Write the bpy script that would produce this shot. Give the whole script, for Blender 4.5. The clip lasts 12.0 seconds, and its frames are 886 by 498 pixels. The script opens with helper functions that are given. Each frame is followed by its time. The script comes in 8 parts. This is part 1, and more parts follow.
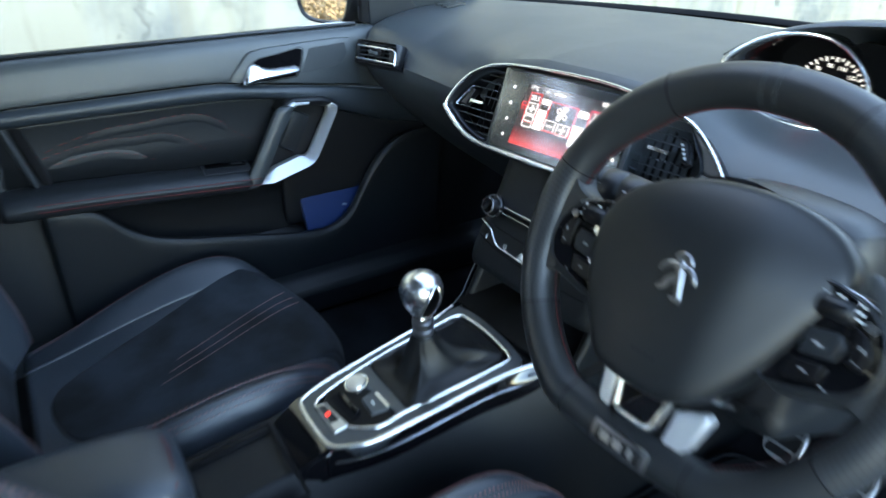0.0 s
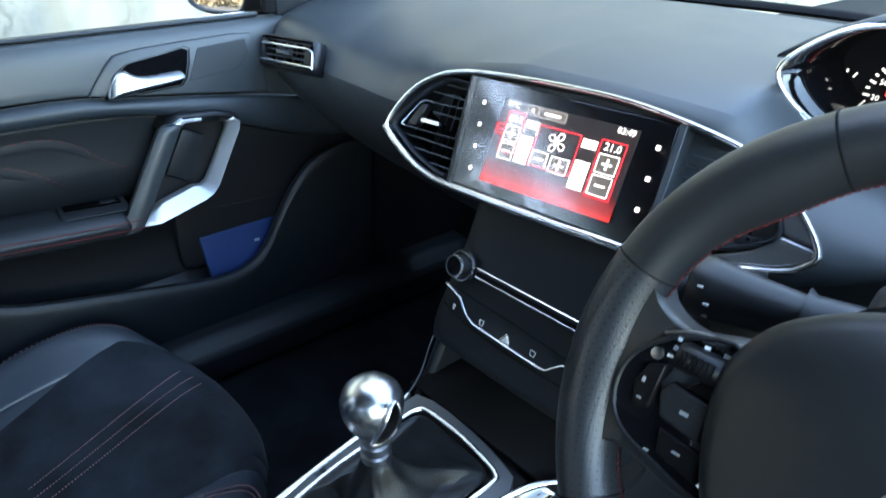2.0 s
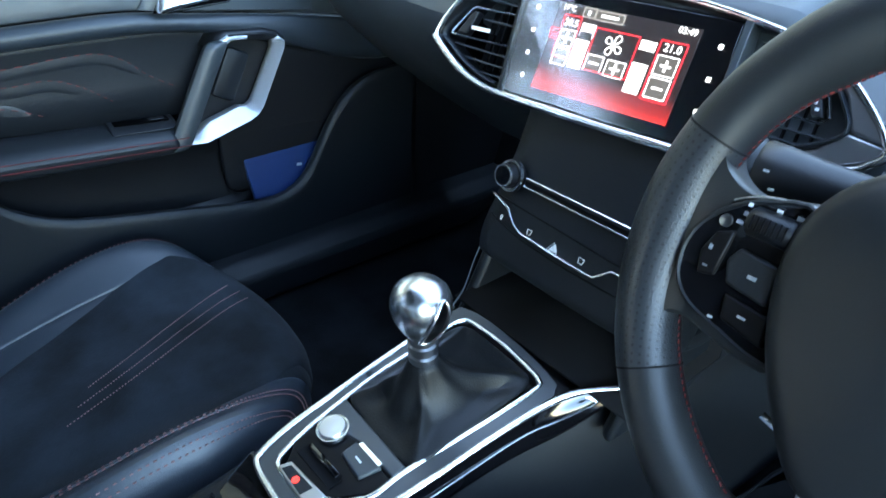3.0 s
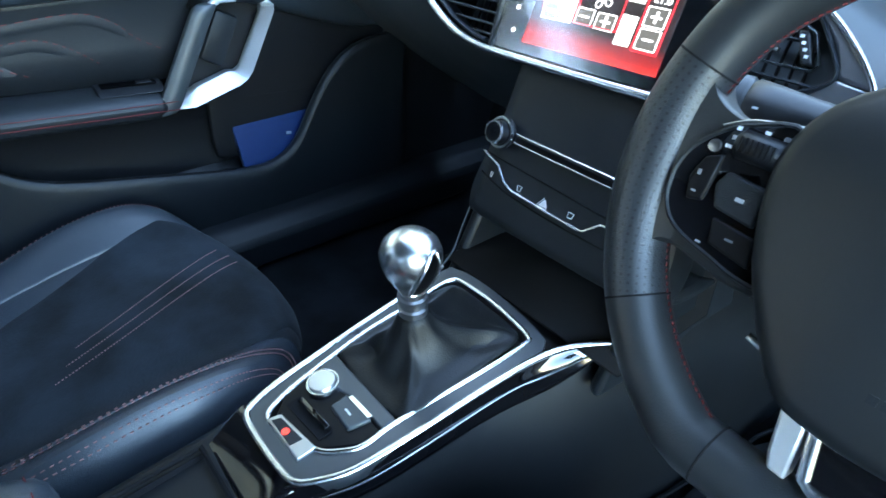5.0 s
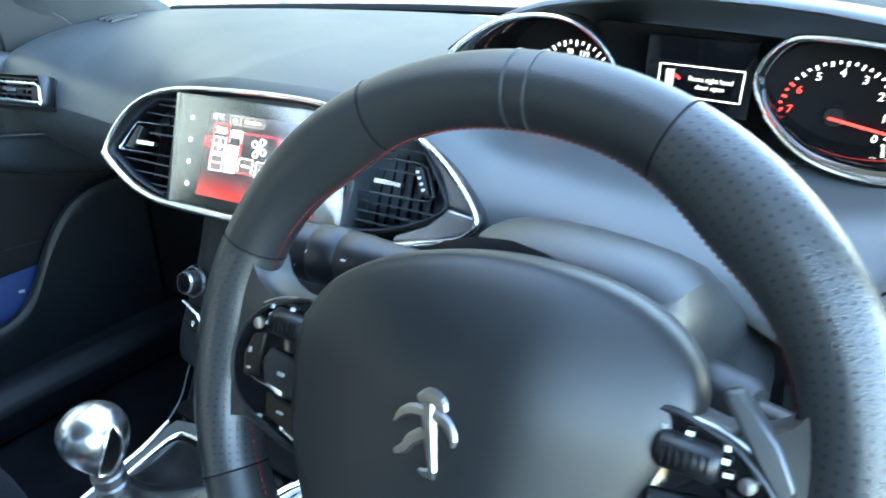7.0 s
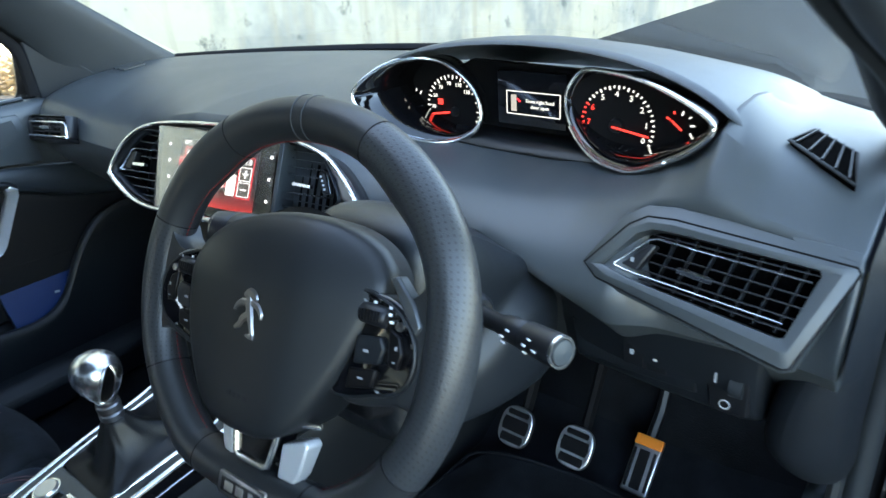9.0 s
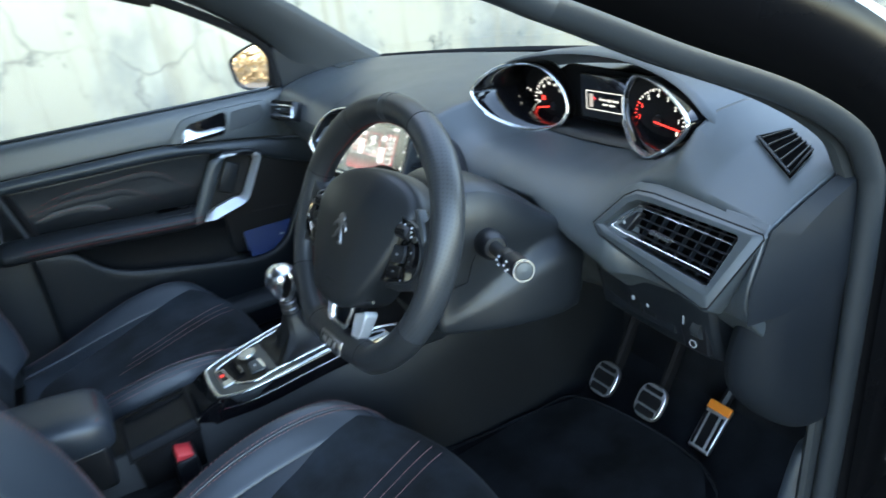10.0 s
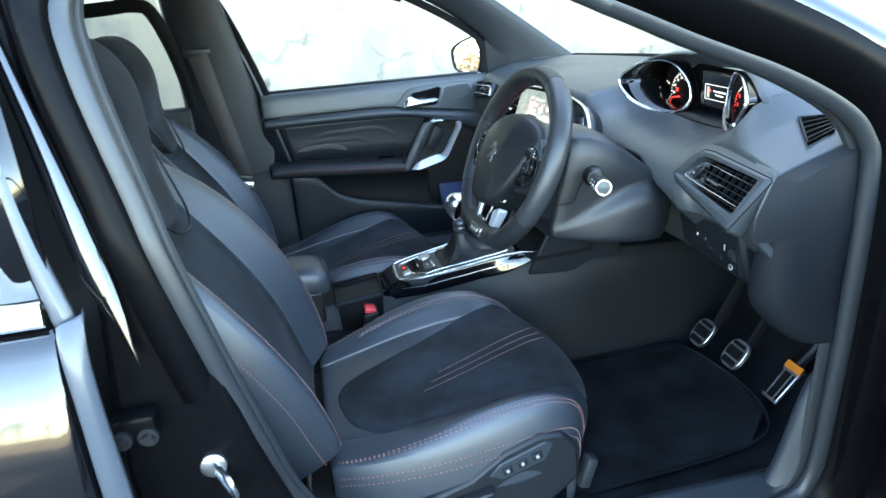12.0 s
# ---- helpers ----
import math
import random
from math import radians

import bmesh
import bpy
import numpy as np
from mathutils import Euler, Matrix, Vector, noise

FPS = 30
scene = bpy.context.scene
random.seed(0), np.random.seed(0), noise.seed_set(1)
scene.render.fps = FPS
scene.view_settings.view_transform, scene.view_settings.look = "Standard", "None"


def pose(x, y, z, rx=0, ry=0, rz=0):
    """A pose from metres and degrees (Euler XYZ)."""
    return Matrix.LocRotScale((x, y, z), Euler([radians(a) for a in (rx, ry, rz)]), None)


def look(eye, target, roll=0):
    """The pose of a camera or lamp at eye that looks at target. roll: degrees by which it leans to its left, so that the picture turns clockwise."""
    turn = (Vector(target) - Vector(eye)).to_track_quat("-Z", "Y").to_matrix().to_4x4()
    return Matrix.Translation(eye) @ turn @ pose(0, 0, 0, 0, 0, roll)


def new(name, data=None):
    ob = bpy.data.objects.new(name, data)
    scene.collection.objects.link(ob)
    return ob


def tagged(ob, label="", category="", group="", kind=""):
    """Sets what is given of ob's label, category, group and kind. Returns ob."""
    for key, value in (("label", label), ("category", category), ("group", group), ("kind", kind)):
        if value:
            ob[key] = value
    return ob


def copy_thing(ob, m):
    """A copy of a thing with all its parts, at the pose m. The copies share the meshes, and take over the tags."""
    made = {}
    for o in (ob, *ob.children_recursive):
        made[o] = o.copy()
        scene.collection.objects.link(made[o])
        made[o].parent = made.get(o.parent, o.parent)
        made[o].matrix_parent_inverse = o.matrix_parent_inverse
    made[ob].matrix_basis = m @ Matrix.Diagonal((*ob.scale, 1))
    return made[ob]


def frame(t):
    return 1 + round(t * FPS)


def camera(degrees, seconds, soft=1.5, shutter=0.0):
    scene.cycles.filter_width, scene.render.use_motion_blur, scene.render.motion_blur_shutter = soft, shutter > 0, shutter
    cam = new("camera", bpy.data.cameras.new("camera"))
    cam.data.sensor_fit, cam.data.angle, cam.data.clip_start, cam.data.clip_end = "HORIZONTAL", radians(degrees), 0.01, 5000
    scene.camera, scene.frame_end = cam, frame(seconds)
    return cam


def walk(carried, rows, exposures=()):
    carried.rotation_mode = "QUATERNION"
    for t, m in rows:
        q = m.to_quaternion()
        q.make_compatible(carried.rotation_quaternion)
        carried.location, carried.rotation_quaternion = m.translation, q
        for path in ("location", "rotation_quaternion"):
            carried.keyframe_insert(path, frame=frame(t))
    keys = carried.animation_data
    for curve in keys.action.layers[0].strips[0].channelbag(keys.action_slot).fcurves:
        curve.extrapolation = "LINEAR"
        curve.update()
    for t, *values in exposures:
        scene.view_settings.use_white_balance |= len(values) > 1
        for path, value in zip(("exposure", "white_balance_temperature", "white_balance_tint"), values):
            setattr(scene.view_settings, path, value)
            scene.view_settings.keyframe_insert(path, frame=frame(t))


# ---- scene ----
cam = camera(66.1, 12.0, shutter=0.4)
EXPOSURES = [(0.0, 4.2, 7100, 8), (0.5, 4.7, 6900, 6), (1.0, 4.15, 7000, 8), (1.5, 4.2, 7100, 9), (2.5, 4.55, 6600, 7), (3.5, 4.7, 6500, 5), (5.5, 5.02, 6400, 3), (6.5, 5.2, 6600, 2), (7.5, 4.85, 6700, 4), (9.5, 4.0, 7150, 8), (12.0, 4.46, 6900, 7)]
PATH = [
    (0, (0.638, -0.395, 1.106), (-0.848, 0.569, 0.176), 0.3),
    (0.5, (0.379, -0.26, 1.089), (-0.993, 0.832, 0.126), 1.9),
    (1, (0.372, -0.24, 1.103), (-0.966, 0.962, 0.229), 1.1),
    (1.5, (0.374, -0.249, 1.089), (-0.97, 0.933, 0.195), 1.5),
    (2, (0.376, -0.258, 1.065), (-0.96, 0.876, 0.101), 0.9),
    (2.5, (0.379, -0.275, 1.046), (-0.959, 0.8, 0.019), 0.9),
    (3, (0.384, -0.288, 1.025), (-0.951, 0.733, -0.06), 0.6),
    (3.5, (0.386, -0.298, 1.007), (-0.947, 0.672, -0.126), 0.5),
    (3.7, (0.387, -0.308, 1.001), (-0.943, 0.649, -0.146), 0.7),
    (5.3, (0.408, -0.292, 0.998), (-0.876, 0.796, -0.083), 1.6),
    (5.5, (0.416, -0.276, 1.003), (-0.848, 0.883, -0.025), 1.6),
    (6, (0.435, -0.24, 1.016), (-0.758, 1.041, 0.049), 1.2),
    (6.5, (0.46, -0.207, 1.03), (-0.666, 1.154, 0.093), -0.0),
    (7, (0.504, -0.181, 1.053), (-0.567, 1.247, 0.151), -0.9),
    (7.5, (0.544, -0.162, 1.063), (-0.516, 1.291, 0.187), -2.0),
    (7.7, (0.561, -0.158, 1.066), (-0.502, 1.3, 0.204), -2.6),
    (9.3, (0.863, -0.262, 1.119), (-0.401, 1.049, 0.292), -4.9),
    (9.5, (0.936, -0.261, 1.13), (-0.429, 0.953, 0.316), -6.1),
    (10, (1.104, -0.272, 1.149), (-0.502, 0.606, 0.342), -7.1),
    (10.5, (1.218, -0.309, 1.16), (-0.487, 0.348, 0.348), -6.6),
    (11, (1.336, -0.343, 1.158), (-0.422, 0.176, 0.357), -6.0),
    (11.5, (1.455, -0.365, 1.147), (-0.346, 0.1, 0.413), -4.8),
    (12, (1.544, -0.341, 1.142), (-0.286, 0.015, 0.417), -4.3),
]
walk(cam, [(t, look(eye, target, roll)) for t, eye, target, roll in PATH], EXPOSURES)

# ---- world and light ----
world = bpy.data.worlds.new("world")
scene.world = world
world.use_nodes = True
SUN_HEIGHT, SUN_TURN = 24.0, 100.0  # the sun stands low behind the concrete wall
sky = world.node_tree.nodes.new("ShaderNodeTexSky")
sky.sky_type, sky.sun_disc = "NISHITA", False
sky.sun_elevation, sky.sun_rotation = radians(SUN_HEIGHT), radians(-SUN_TURN)
back = world.node_tree.nodes["Background"]
back.inputs["Strength"].default_value = 0.15
world.node_tree.links.new(sky.outputs[0], back.inputs[0])
sun = new("sun", bpy.data.lights.new("sun", "SUN"))
sun.data.energy, sun.data.angle, sun.data.color = 2.5, radians(0.6), (1.0, 0.93, 0.82)
sun.matrix_world = look((-9.2, -1.6, 4.2), (0, 0, 0))


# ---- materials ----
def material(name, color, rough=0.5, metal=0.0, grain=0.0, size=900.0, stain=0.12, spread=9.0, coat=0.0, sheen=0.0, cells=False, spec=0.5):
    """A surface with fine relief (grain, of that many cells a metre) and a broad unevenness of colour and gloss."""
    m = bpy.data.materials.new(name)
    m.use_nodes = True
    n, k = m.node_tree.nodes, m.node_tree.links
    p = n["Principled BSDF"]
    p.inputs["Metallic"].default_value = metal
    p.inputs["Coat Weight"].default_value = coat
    p.inputs["Coat Roughness"].default_value = 0.04
    p.inputs["Sheen Weight"].default_value = sheen
    p.inputs["Specular IOR Level"].default_value = spec
    where = n.new("ShaderNodeTexCoord")
    broad = n.new("ShaderNodeTexNoise")
    broad.inputs["Scale"].default_value, broad.inputs["Detail"].default_value = spread, 6.0
    k.new(where.outputs["Object"], broad.inputs["Vector"])
    mix = n.new("ShaderNodeMix")
    mix.data_type = "RGBA"
    mix.inputs[6].default_value = (*[c * (1 - stain) for c in color], 1)
    mix.inputs[7].default_value = (*[min(1, c * (1 + stain)) for c in color], 1)
    if stain > 0.9:  # brushed nap: cloudy patches with a firm edge
        cloud = n.new("ShaderNodeMapRange")
        cloud.inputs["From Min"].default_value, cloud.inputs["From Max"].default_value = 0.36, 0.64
        cloud.inputs["To Min"].default_value, cloud.inputs["To Max"].default_value = 0.12, 0.88
        k.new(broad.outputs["Fac"], cloud.inputs["Value"])
        k.new(cloud.outputs[0], mix.inputs[0])
    else:
        k.new(broad.outputs["Fac"], mix.inputs[0])
    k.new(mix.outputs[2], p.inputs["Base Color"])
    gloss = n.new("ShaderNodeMapRange")
    gloss.inputs["To Min"].default_value, gloss.inputs["To Max"].default_value = max(0.02, rough * 0.85), min(1, rough * 1.15)
    k.new(broad.outputs["Fac"], gloss.inputs["Value"])
    k.new(gloss.outputs[0], p.inputs["Roughness"])
    if grain:
        fine = n.new("ShaderNodeTexVoronoi" if cells else "ShaderNodeTexNoise")
        fine.inputs["Scale"].default_value = size
        k.new(where.outputs["Object"], fine.inputs["Vector"])
        bump = n.new("ShaderNodeBump")
        bump.inputs["Strength"].default_value, bump.inputs["Distance"].default_value = grain, 0.0006
        k.new(fine.outputs[0], bump.inputs["Height"])
        k.new(bump.outputs[0], p.inputs["Normal"])
    return m


def lamp(name, color, strength):
    m = bpy.data.materials.new(name)
    m.use_nodes = True
    p = m.node_tree.nodes["Principled BSDF"]
    p.inputs["Base Color"].default_value = (0.02, 0.02, 0.02, 1)
    p.inputs["Roughness"].default_value = 0.3
    p.inputs["Emission Color"].default_value = (*color, 1)
    p.inputs["Emission Strength"].default_value = strength
    return m


def clear(name, tint, rough=0.0, facing=0.04, power=5.0):
    """A pane: clear, with a mirror gloss that grows towards grazing."""
    m = bpy.data.materials.new(name)
    m.use_nodes = True
    n, k = m.node_tree.nodes, m.node_tree.links
    n.remove(n["Principled BSDF"])
    a, b, mix, f = n.new("ShaderNodeBsdfTransparent"), n.new("ShaderNodeBsdfGlossy"), n.new("ShaderNodeMixShader"), n.new("ShaderNodeLayerWeight")
    a.inputs[0].default_value = (*tint, 1)
    b.inputs["Roughness"].default_value = rough
    f.inputs["Blend"].default_value = 0.5
    grow, least = n.new("ShaderNodeMath"), n.new("ShaderNodeMath")
    grow.operation, grow.inputs[1].default_value = "POWER", power
    least.operation, least.inputs[1].default_value, least.inputs[2].default_value = "MULTIPLY_ADD", 0.9, facing
    k.new(f.outputs["Facing"], grow.inputs[0])
    k.new(grow.outputs[0], least.inputs[0])
    k.new(least.outputs[0], mix.inputs[0])
    k.new(a.outputs[0], mix.inputs[1])
    k.new(b.outputs[0], mix.inputs[2])
    k.new(mix.outputs[0], n["Material Output"].inputs[0])
    return m


def concrete(name):
    """Old white-washed concrete: pale, with grey patches, streaks that run down, dark spots and fine pits."""
    m = material(name, (0.43, 0.375, 0.27), 0.9, grain=0.6, size=60.0, stain=0.05, spread=0.7)
    n, k = m.node_tree.nodes, m.node_tree.links
    p = n["Principled BSDF"]
    where = n.new("ShaderNodeTexCoord")
    base = p.inputs["Base Color"].links[0].from_socket
    for scale, low, high, dark in (((0.5, 2.6, 0.5), 0.47, 0.66, (0.40, 0.37, 0.31)), ((1.6, 1.6, 1.3), 0.48, 0.62, (0.21, 0.205, 0.18)), ((3.0, 9.0, 0.7), 0.52, 0.68, (0.32, 0.27, 0.19)), ((5.0, 5.0, 4.0), 0.60, 0.68, (0.10, 0.10, 0.085))):
        turn = n.new("ShaderNodeMapping")
        turn.inputs["Scale"].default_value = scale
        k.new(where.outputs["Object"], turn.inputs["Vector"])
        spot = n.new("ShaderNodeTexNoise")
        spot.inputs["Scale"].default_value, spot.inputs["Detail"].default_value, spot.inputs["Roughness"].default_value = 1.0, 8.0, 0.62
        k.new(turn.outputs[0], spot.inputs["Vector"])
        ramp = n.new("ShaderNodeMapRange")
        ramp.inputs["From Min"].default_value, ramp.inputs["From Max"].default_value = low, high
        ramp.inputs["To Max"].default_value = 0.9
        k.new(spot.outputs["Fac"], ramp.inputs["Value"])
        mix = n.new("ShaderNodeMix")
        mix.data_type = "RGBA"
        mix.inputs[7].default_value = (*dark, 1)
        k.new(ramp.outputs[0], mix.inputs[0])
        k.new(base, mix.inputs[6])
        base = mix.outputs[2]
    # hairline cracks and ragged joints
    shift = n.new("ShaderNodeTexNoise")
    shift.inputs["Scale"].default_value, shift.inputs["Detail"].default_value = 3.0, 6.0
    k.new(where.outputs["Object"], shift.inputs["Vector"])
    bent = n.new("ShaderNodeVectorMath")
    bent.operation = "MULTIPLY_ADD"
    bent.inputs[1].default_value = (0.35, 0.35, 0.35)
    k.new(shift.outputs["Color"], bent.inputs[0])
    k.new(where.outputs["Object"], bent.inputs[2])
    crack = n.new("ShaderNodeTexVoronoi")
    crack.feature = "DISTANCE_TO_EDGE"
    crack.inputs["Scale"].default_value = 1.15
    k.new(bent.outputs[0], crack.inputs["Vector"])
    line = n.new("ShaderNodeMapRange")
    line.inputs["From Min"].default_value, line.inputs["From Max"].default_value = 0.002, 0.016
    line.inputs["To Min"].default_value, line.inputs["To Max"].default_value = 0.6, 0.0
    k.new(crack.outputs["Distance"], line.inputs["Value"])
    worn = n.new("ShaderNodeMath")
    worn.operation = "MULTIPLY"
    k.new(line.outputs[0], worn.inputs[0])
    sparse = n.new("ShaderNodeTexNoise")
    sparse.inputs["Scale"].default_value = 0.9
    k.new(where.outputs["Object"], sparse.inputs["Vector"])
    few = n.new("ShaderNodeMapRange")
    few.inputs["From Min"].default_value, few.inputs["From Max"].default_value = 0.50, 0.66
    k.new(sparse.outputs["Fac"], few.inputs["Value"])
    k.new(few.outputs[0], worn.inputs[1])
    mix = n.new("ShaderNodeMix")
    mix.data_type = "RGBA"
    mix.inputs[7].default_value = (0.11, 0.105, 0.09, 1)
    k.new(worn.outputs[0], mix.inputs[0])
    k.new(base, mix.inputs[6])
    k.new(mix.outputs[2], p.inputs["Base Color"])
    return m


def screen_glow(name):
    """The lit display: black above, a red glow that rises from its foot."""
    m = lamp(name, (1, 0.06, 0.04), 0.16)
    n, k = m.node_tree.nodes, m.node_tree.links
    where, split, ramp = n.new("ShaderNodeTexCoord"), n.new("ShaderNodeSeparateXYZ"), n.new("ShaderNodeValToRGB")
    k.new(where.outputs["Generated"], split.inputs[0])
    k.new(split.outputs["Z"], ramp.inputs[0])
    e = ramp.color_ramp.elements
    e[0].position, e[0].color = 0.0, (0.62, 0.03, 0.025, 1)
    e[1].position, e[1].color = 0.30, (0.012, 0.010, 0.011, 1)
    mid = e.new(0.12)
    mid.color = (0.22, 0.012, 0.012, 1)
    k.new(ramp.outputs[0], n["Principled BSDF"].inputs["Emission Color"])
    return m


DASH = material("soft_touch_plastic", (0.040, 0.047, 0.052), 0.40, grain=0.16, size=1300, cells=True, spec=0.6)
SATIN = material("satin_grey_trim", (0.075, 0.082, 0.090), 0.34, metal=0.55, grain=0.1, size=900)
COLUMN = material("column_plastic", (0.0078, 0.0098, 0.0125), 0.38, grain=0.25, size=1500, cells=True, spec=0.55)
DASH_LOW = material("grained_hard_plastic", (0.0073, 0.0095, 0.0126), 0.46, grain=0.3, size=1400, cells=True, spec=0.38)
BLACK = material("black_plastic", (0.0064, 0.007, 0.0090), 0.42, grain=0.15, size=1200)
MATT = material("matt_black", (0.005, 0.005, 0.006), 0.8, grain=0.2, size=900, spec=0.15)
PIANO = material("gloss_black_trim", (0.004, 0.004, 0.005), 0.06, coat=0.6, stain=0.05)
CHROME = material("satin_chrome", (0.88, 0.89, 0.90), 0.24, metal=1.0, grain=0.08, size=600, stain=0.05)
BRUSHED = material("brushed_aluminium", (0.62, 0.63, 0.64), 0.33, metal=1.0, grain=0.2, size=700, stain=0.08)
LEATHER = material("black_leather", (0.028, 0.0345, 0.044), 0.36, grain=0.35, size=700, cells=True, spec=0.65)
HUB_PAD = material("smooth_dark_pad", (0.0066, 0.0080, 0.0098), 0.45, grain=0.06, size=1500, cells=True, spec=0.55)
RIM_LEATHER = material("smooth_black_leather", (0.015, 0.0165, 0.0185), 0.40, grain=0.13, size=900, cells=True)
SUEDE = material("black_suede", (0.0108, 0.0140, 0.0185), 0.95, grain=0.6, size=260, stain=0.92, spread=9, sheen=0.04, spec=0.2)
CARPET = material("black_carpet", (0.0052, 0.0060, 0.0078), 1.0, grain=1.0, size=420, stain=0.92, spread=12, spec=0.2)
THREAD = material("pale_red_thread", (0.26, 0.13, 0.12), 0.8)
STITCH = material("red_thread", (0.13, 0.018, 0.018), 0.7, spec=0.2)
GRILLE = material("perforated_grille", (0.034, 0.040, 0.046), 0.5, grain=0.25, size=900, cells=True)
RUBBER = material("rubber_seal", (0.019, 0.022, 0.025), 0.36, grain=0.1, size=500)
PAINT = material("black_car_paint", (0.004, 0.004, 0.005), 0.10, coat=1.0, stain=0.05)
LINING = material("dark_headlining", (0.020, 0.020, 0.021), 0.95, grain=0.5, size=500)
SILL = material("smooth_sill_plastic", (0.021, 0.027, 0.034), 0.42, grain=0.15, size=1300, cells=True)
TRIM = material("pillar_trim_plastic", (0.0155, 0.0185, 0.021), 0.55, grain=0.25, size=1300, cells=True)
BLUE = material("blue_card", (0.010, 0.028, 0.105), 0.35, stain=0.15)
RED = material("red_plastic", (0.75, 0.05, 0.06), 0.35)
ORANGE = material("painted_orange_reflection", (0.75, 0.22, 0.02), 0.4)
WHITE = material("white_print", (0.75, 0.76, 0.77), 0.6)
LABEL = material("grey_print", (0.30, 0.31, 0.32), 0.6)
BELT = material("seat_belt_webbing", (0.038, 0.031, 0.028), 0.8, grain=0.6, size=400)
# body black, darker and with little reflection: the doorway's shade put into it
JAMB = material("dulled_black_paint", (0.003, 0.003, 0.0035), 0.28, stain=0.05, spec=0.06)
# gloss black door edges in grey-blue: the sky's reflection put into the colour
EDGE = material("door_edge_sky_sheen", (0.060, 0.070, 0.085), 0.30, grain=0.06, size=500, coat=0.3)
CONSOLE = material("dark_console_plastic", (0.0045, 0.0056, 0.0072), 0.5, grain=0.3, size=1400, cells=True, spec=0.35)
BOOT = material("dull_black_leather", (0.0065, 0.007, 0.008), 0.45, grain=0.3, size=500, cells=True, spec=0.35)
DOOR_HIDE = material("dark_door_leather", (0.0105, 0.0125, 0.0155), 0.46, grain=0.35, size=700, cells=True, spec=0.45)
KNOB = material("satin_knob_metal", (0.80, 0.81, 0.82), 0.26, metal=1.0, grain=0.06, size=900, stain=0.05)
# near-black: shade deep in the vents and switch well is put into the colour
HOLE = material("recess_shade_black", (0.0012, 0.0012, 0.0014), 0.9, spec=0.02)
PULL = material("satin_silver_paint", (0.60, 0.62, 0.65), 0.36, metal=0.55, grain=0.05, size=900, stain=0.05)
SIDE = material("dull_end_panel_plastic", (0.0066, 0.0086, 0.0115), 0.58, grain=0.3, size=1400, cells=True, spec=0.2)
KEY = material("satin_black_keys", (0.004, 0.004, 0.005), 0.35, spec=0.15)
POD = material("dark_satin_metal", (0.30, 0.30, 0.31), 0.35, metal=1.0)
DRY = material("dry_grass", (0.26, 0.19, 0.10), 0.95, grain=1.0, size=30, stain=0.4, spread=0.5)
MIRROR = material("mirror_glass", (0.9, 0.9, 0.9), 0.01, metal=1.0, stain=0.0)
BARK = material("bark", (0.12, 0.09, 0.06), 0.9, grain=1.0, size=40)
LEAF = material("leaves", (0.16, 0.12, 0.03), 0.6, stain=0.5, spread=3)
GROUND = material("old_asphalt", (0.048, 0.047, 0.044), 0.9, grain=0.8, size=90, stain=0.25, spread=1.2, spec=0.1)
CONCRETE = concrete("stained_concrete")
PANE = clear("window_glass", (0.94, 0.935, 0.915))
TINTED = clear("tinted_window_glass", (0.45, 0.45, 0.435))
COVER = clear("display_cover_glass", (0.95, 0.95, 0.95), 0.15, 0.035, 1.5)
GLOW = screen_glow("display_glow")
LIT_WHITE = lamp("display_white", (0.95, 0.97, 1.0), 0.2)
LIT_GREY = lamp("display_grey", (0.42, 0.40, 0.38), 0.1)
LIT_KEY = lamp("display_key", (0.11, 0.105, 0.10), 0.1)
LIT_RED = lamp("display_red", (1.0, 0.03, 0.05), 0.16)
LIT_BLACK = lamp("display_black", (0.02, 0.018, 0.018), 0.1)
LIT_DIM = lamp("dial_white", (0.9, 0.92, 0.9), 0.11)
LIT_NEEDLE = lamp("dial_red", (1.0, 0.05, 0.04), 0.15)


# ---- tools for shapes ----
def V(*a):
    return Vector(a)


def thing(name, at, label, category, group="", kind=""):
    """An Empty at the base of a thing, to which its parts are tied."""
    ob = new(name)
    ob.empty_display_size = 0.05
    ob.matrix_basis = Matrix.Translation(at)
    return tagged(ob, label, category, group, kind)


def part(name, bm, mat, parent=None, label="", smooth=True, sub=0, solid=0.0, bevel=0.0, face=None):
    """Links a bmesh, given in world coordinates, as one mesh object under its parent. face: the way an open skin looks."""
    bmesh.ops.recalc_face_normals(bm, faces=bm.faces)
    if face and sum((f.normal * f.calc_area() for f in bm.faces), Vector()).dot(Vector(face)) < 0:
        bmesh.ops.reverse_faces(bm, faces=bm.faces)
    data = bpy.data.meshes.new(name)
    bm.to_mesh(data)
    bm.free()
    data.materials.append(mat)
    ob = new(name, data)
    if parent is not None:
        ob.parent = parent
        if parent.type == "EMPTY":
            ob.matrix_parent_inverse = parent.matrix_basis.inverted()
    if smooth:
        data.shade_smooth()
        data.set_sharp_from_angle(angle=radians(42))
    if solid:
        s = ob.modifiers.new("thick", "SOLIDIFY")
        s.thickness, s.offset = solid, -1
    if bevel:
        b = ob.modifiers.new("edge", "BEVEL")
        b.width, b.segments, b.limit_method = bevel, 2, "ANGLE"
    if sub:
        s = ob.modifiers.new("smooth", "SUBSURF")
        s.levels = s.render_levels = sub
        if smooth:
            data.shade_smooth()
    return tagged(ob, label)


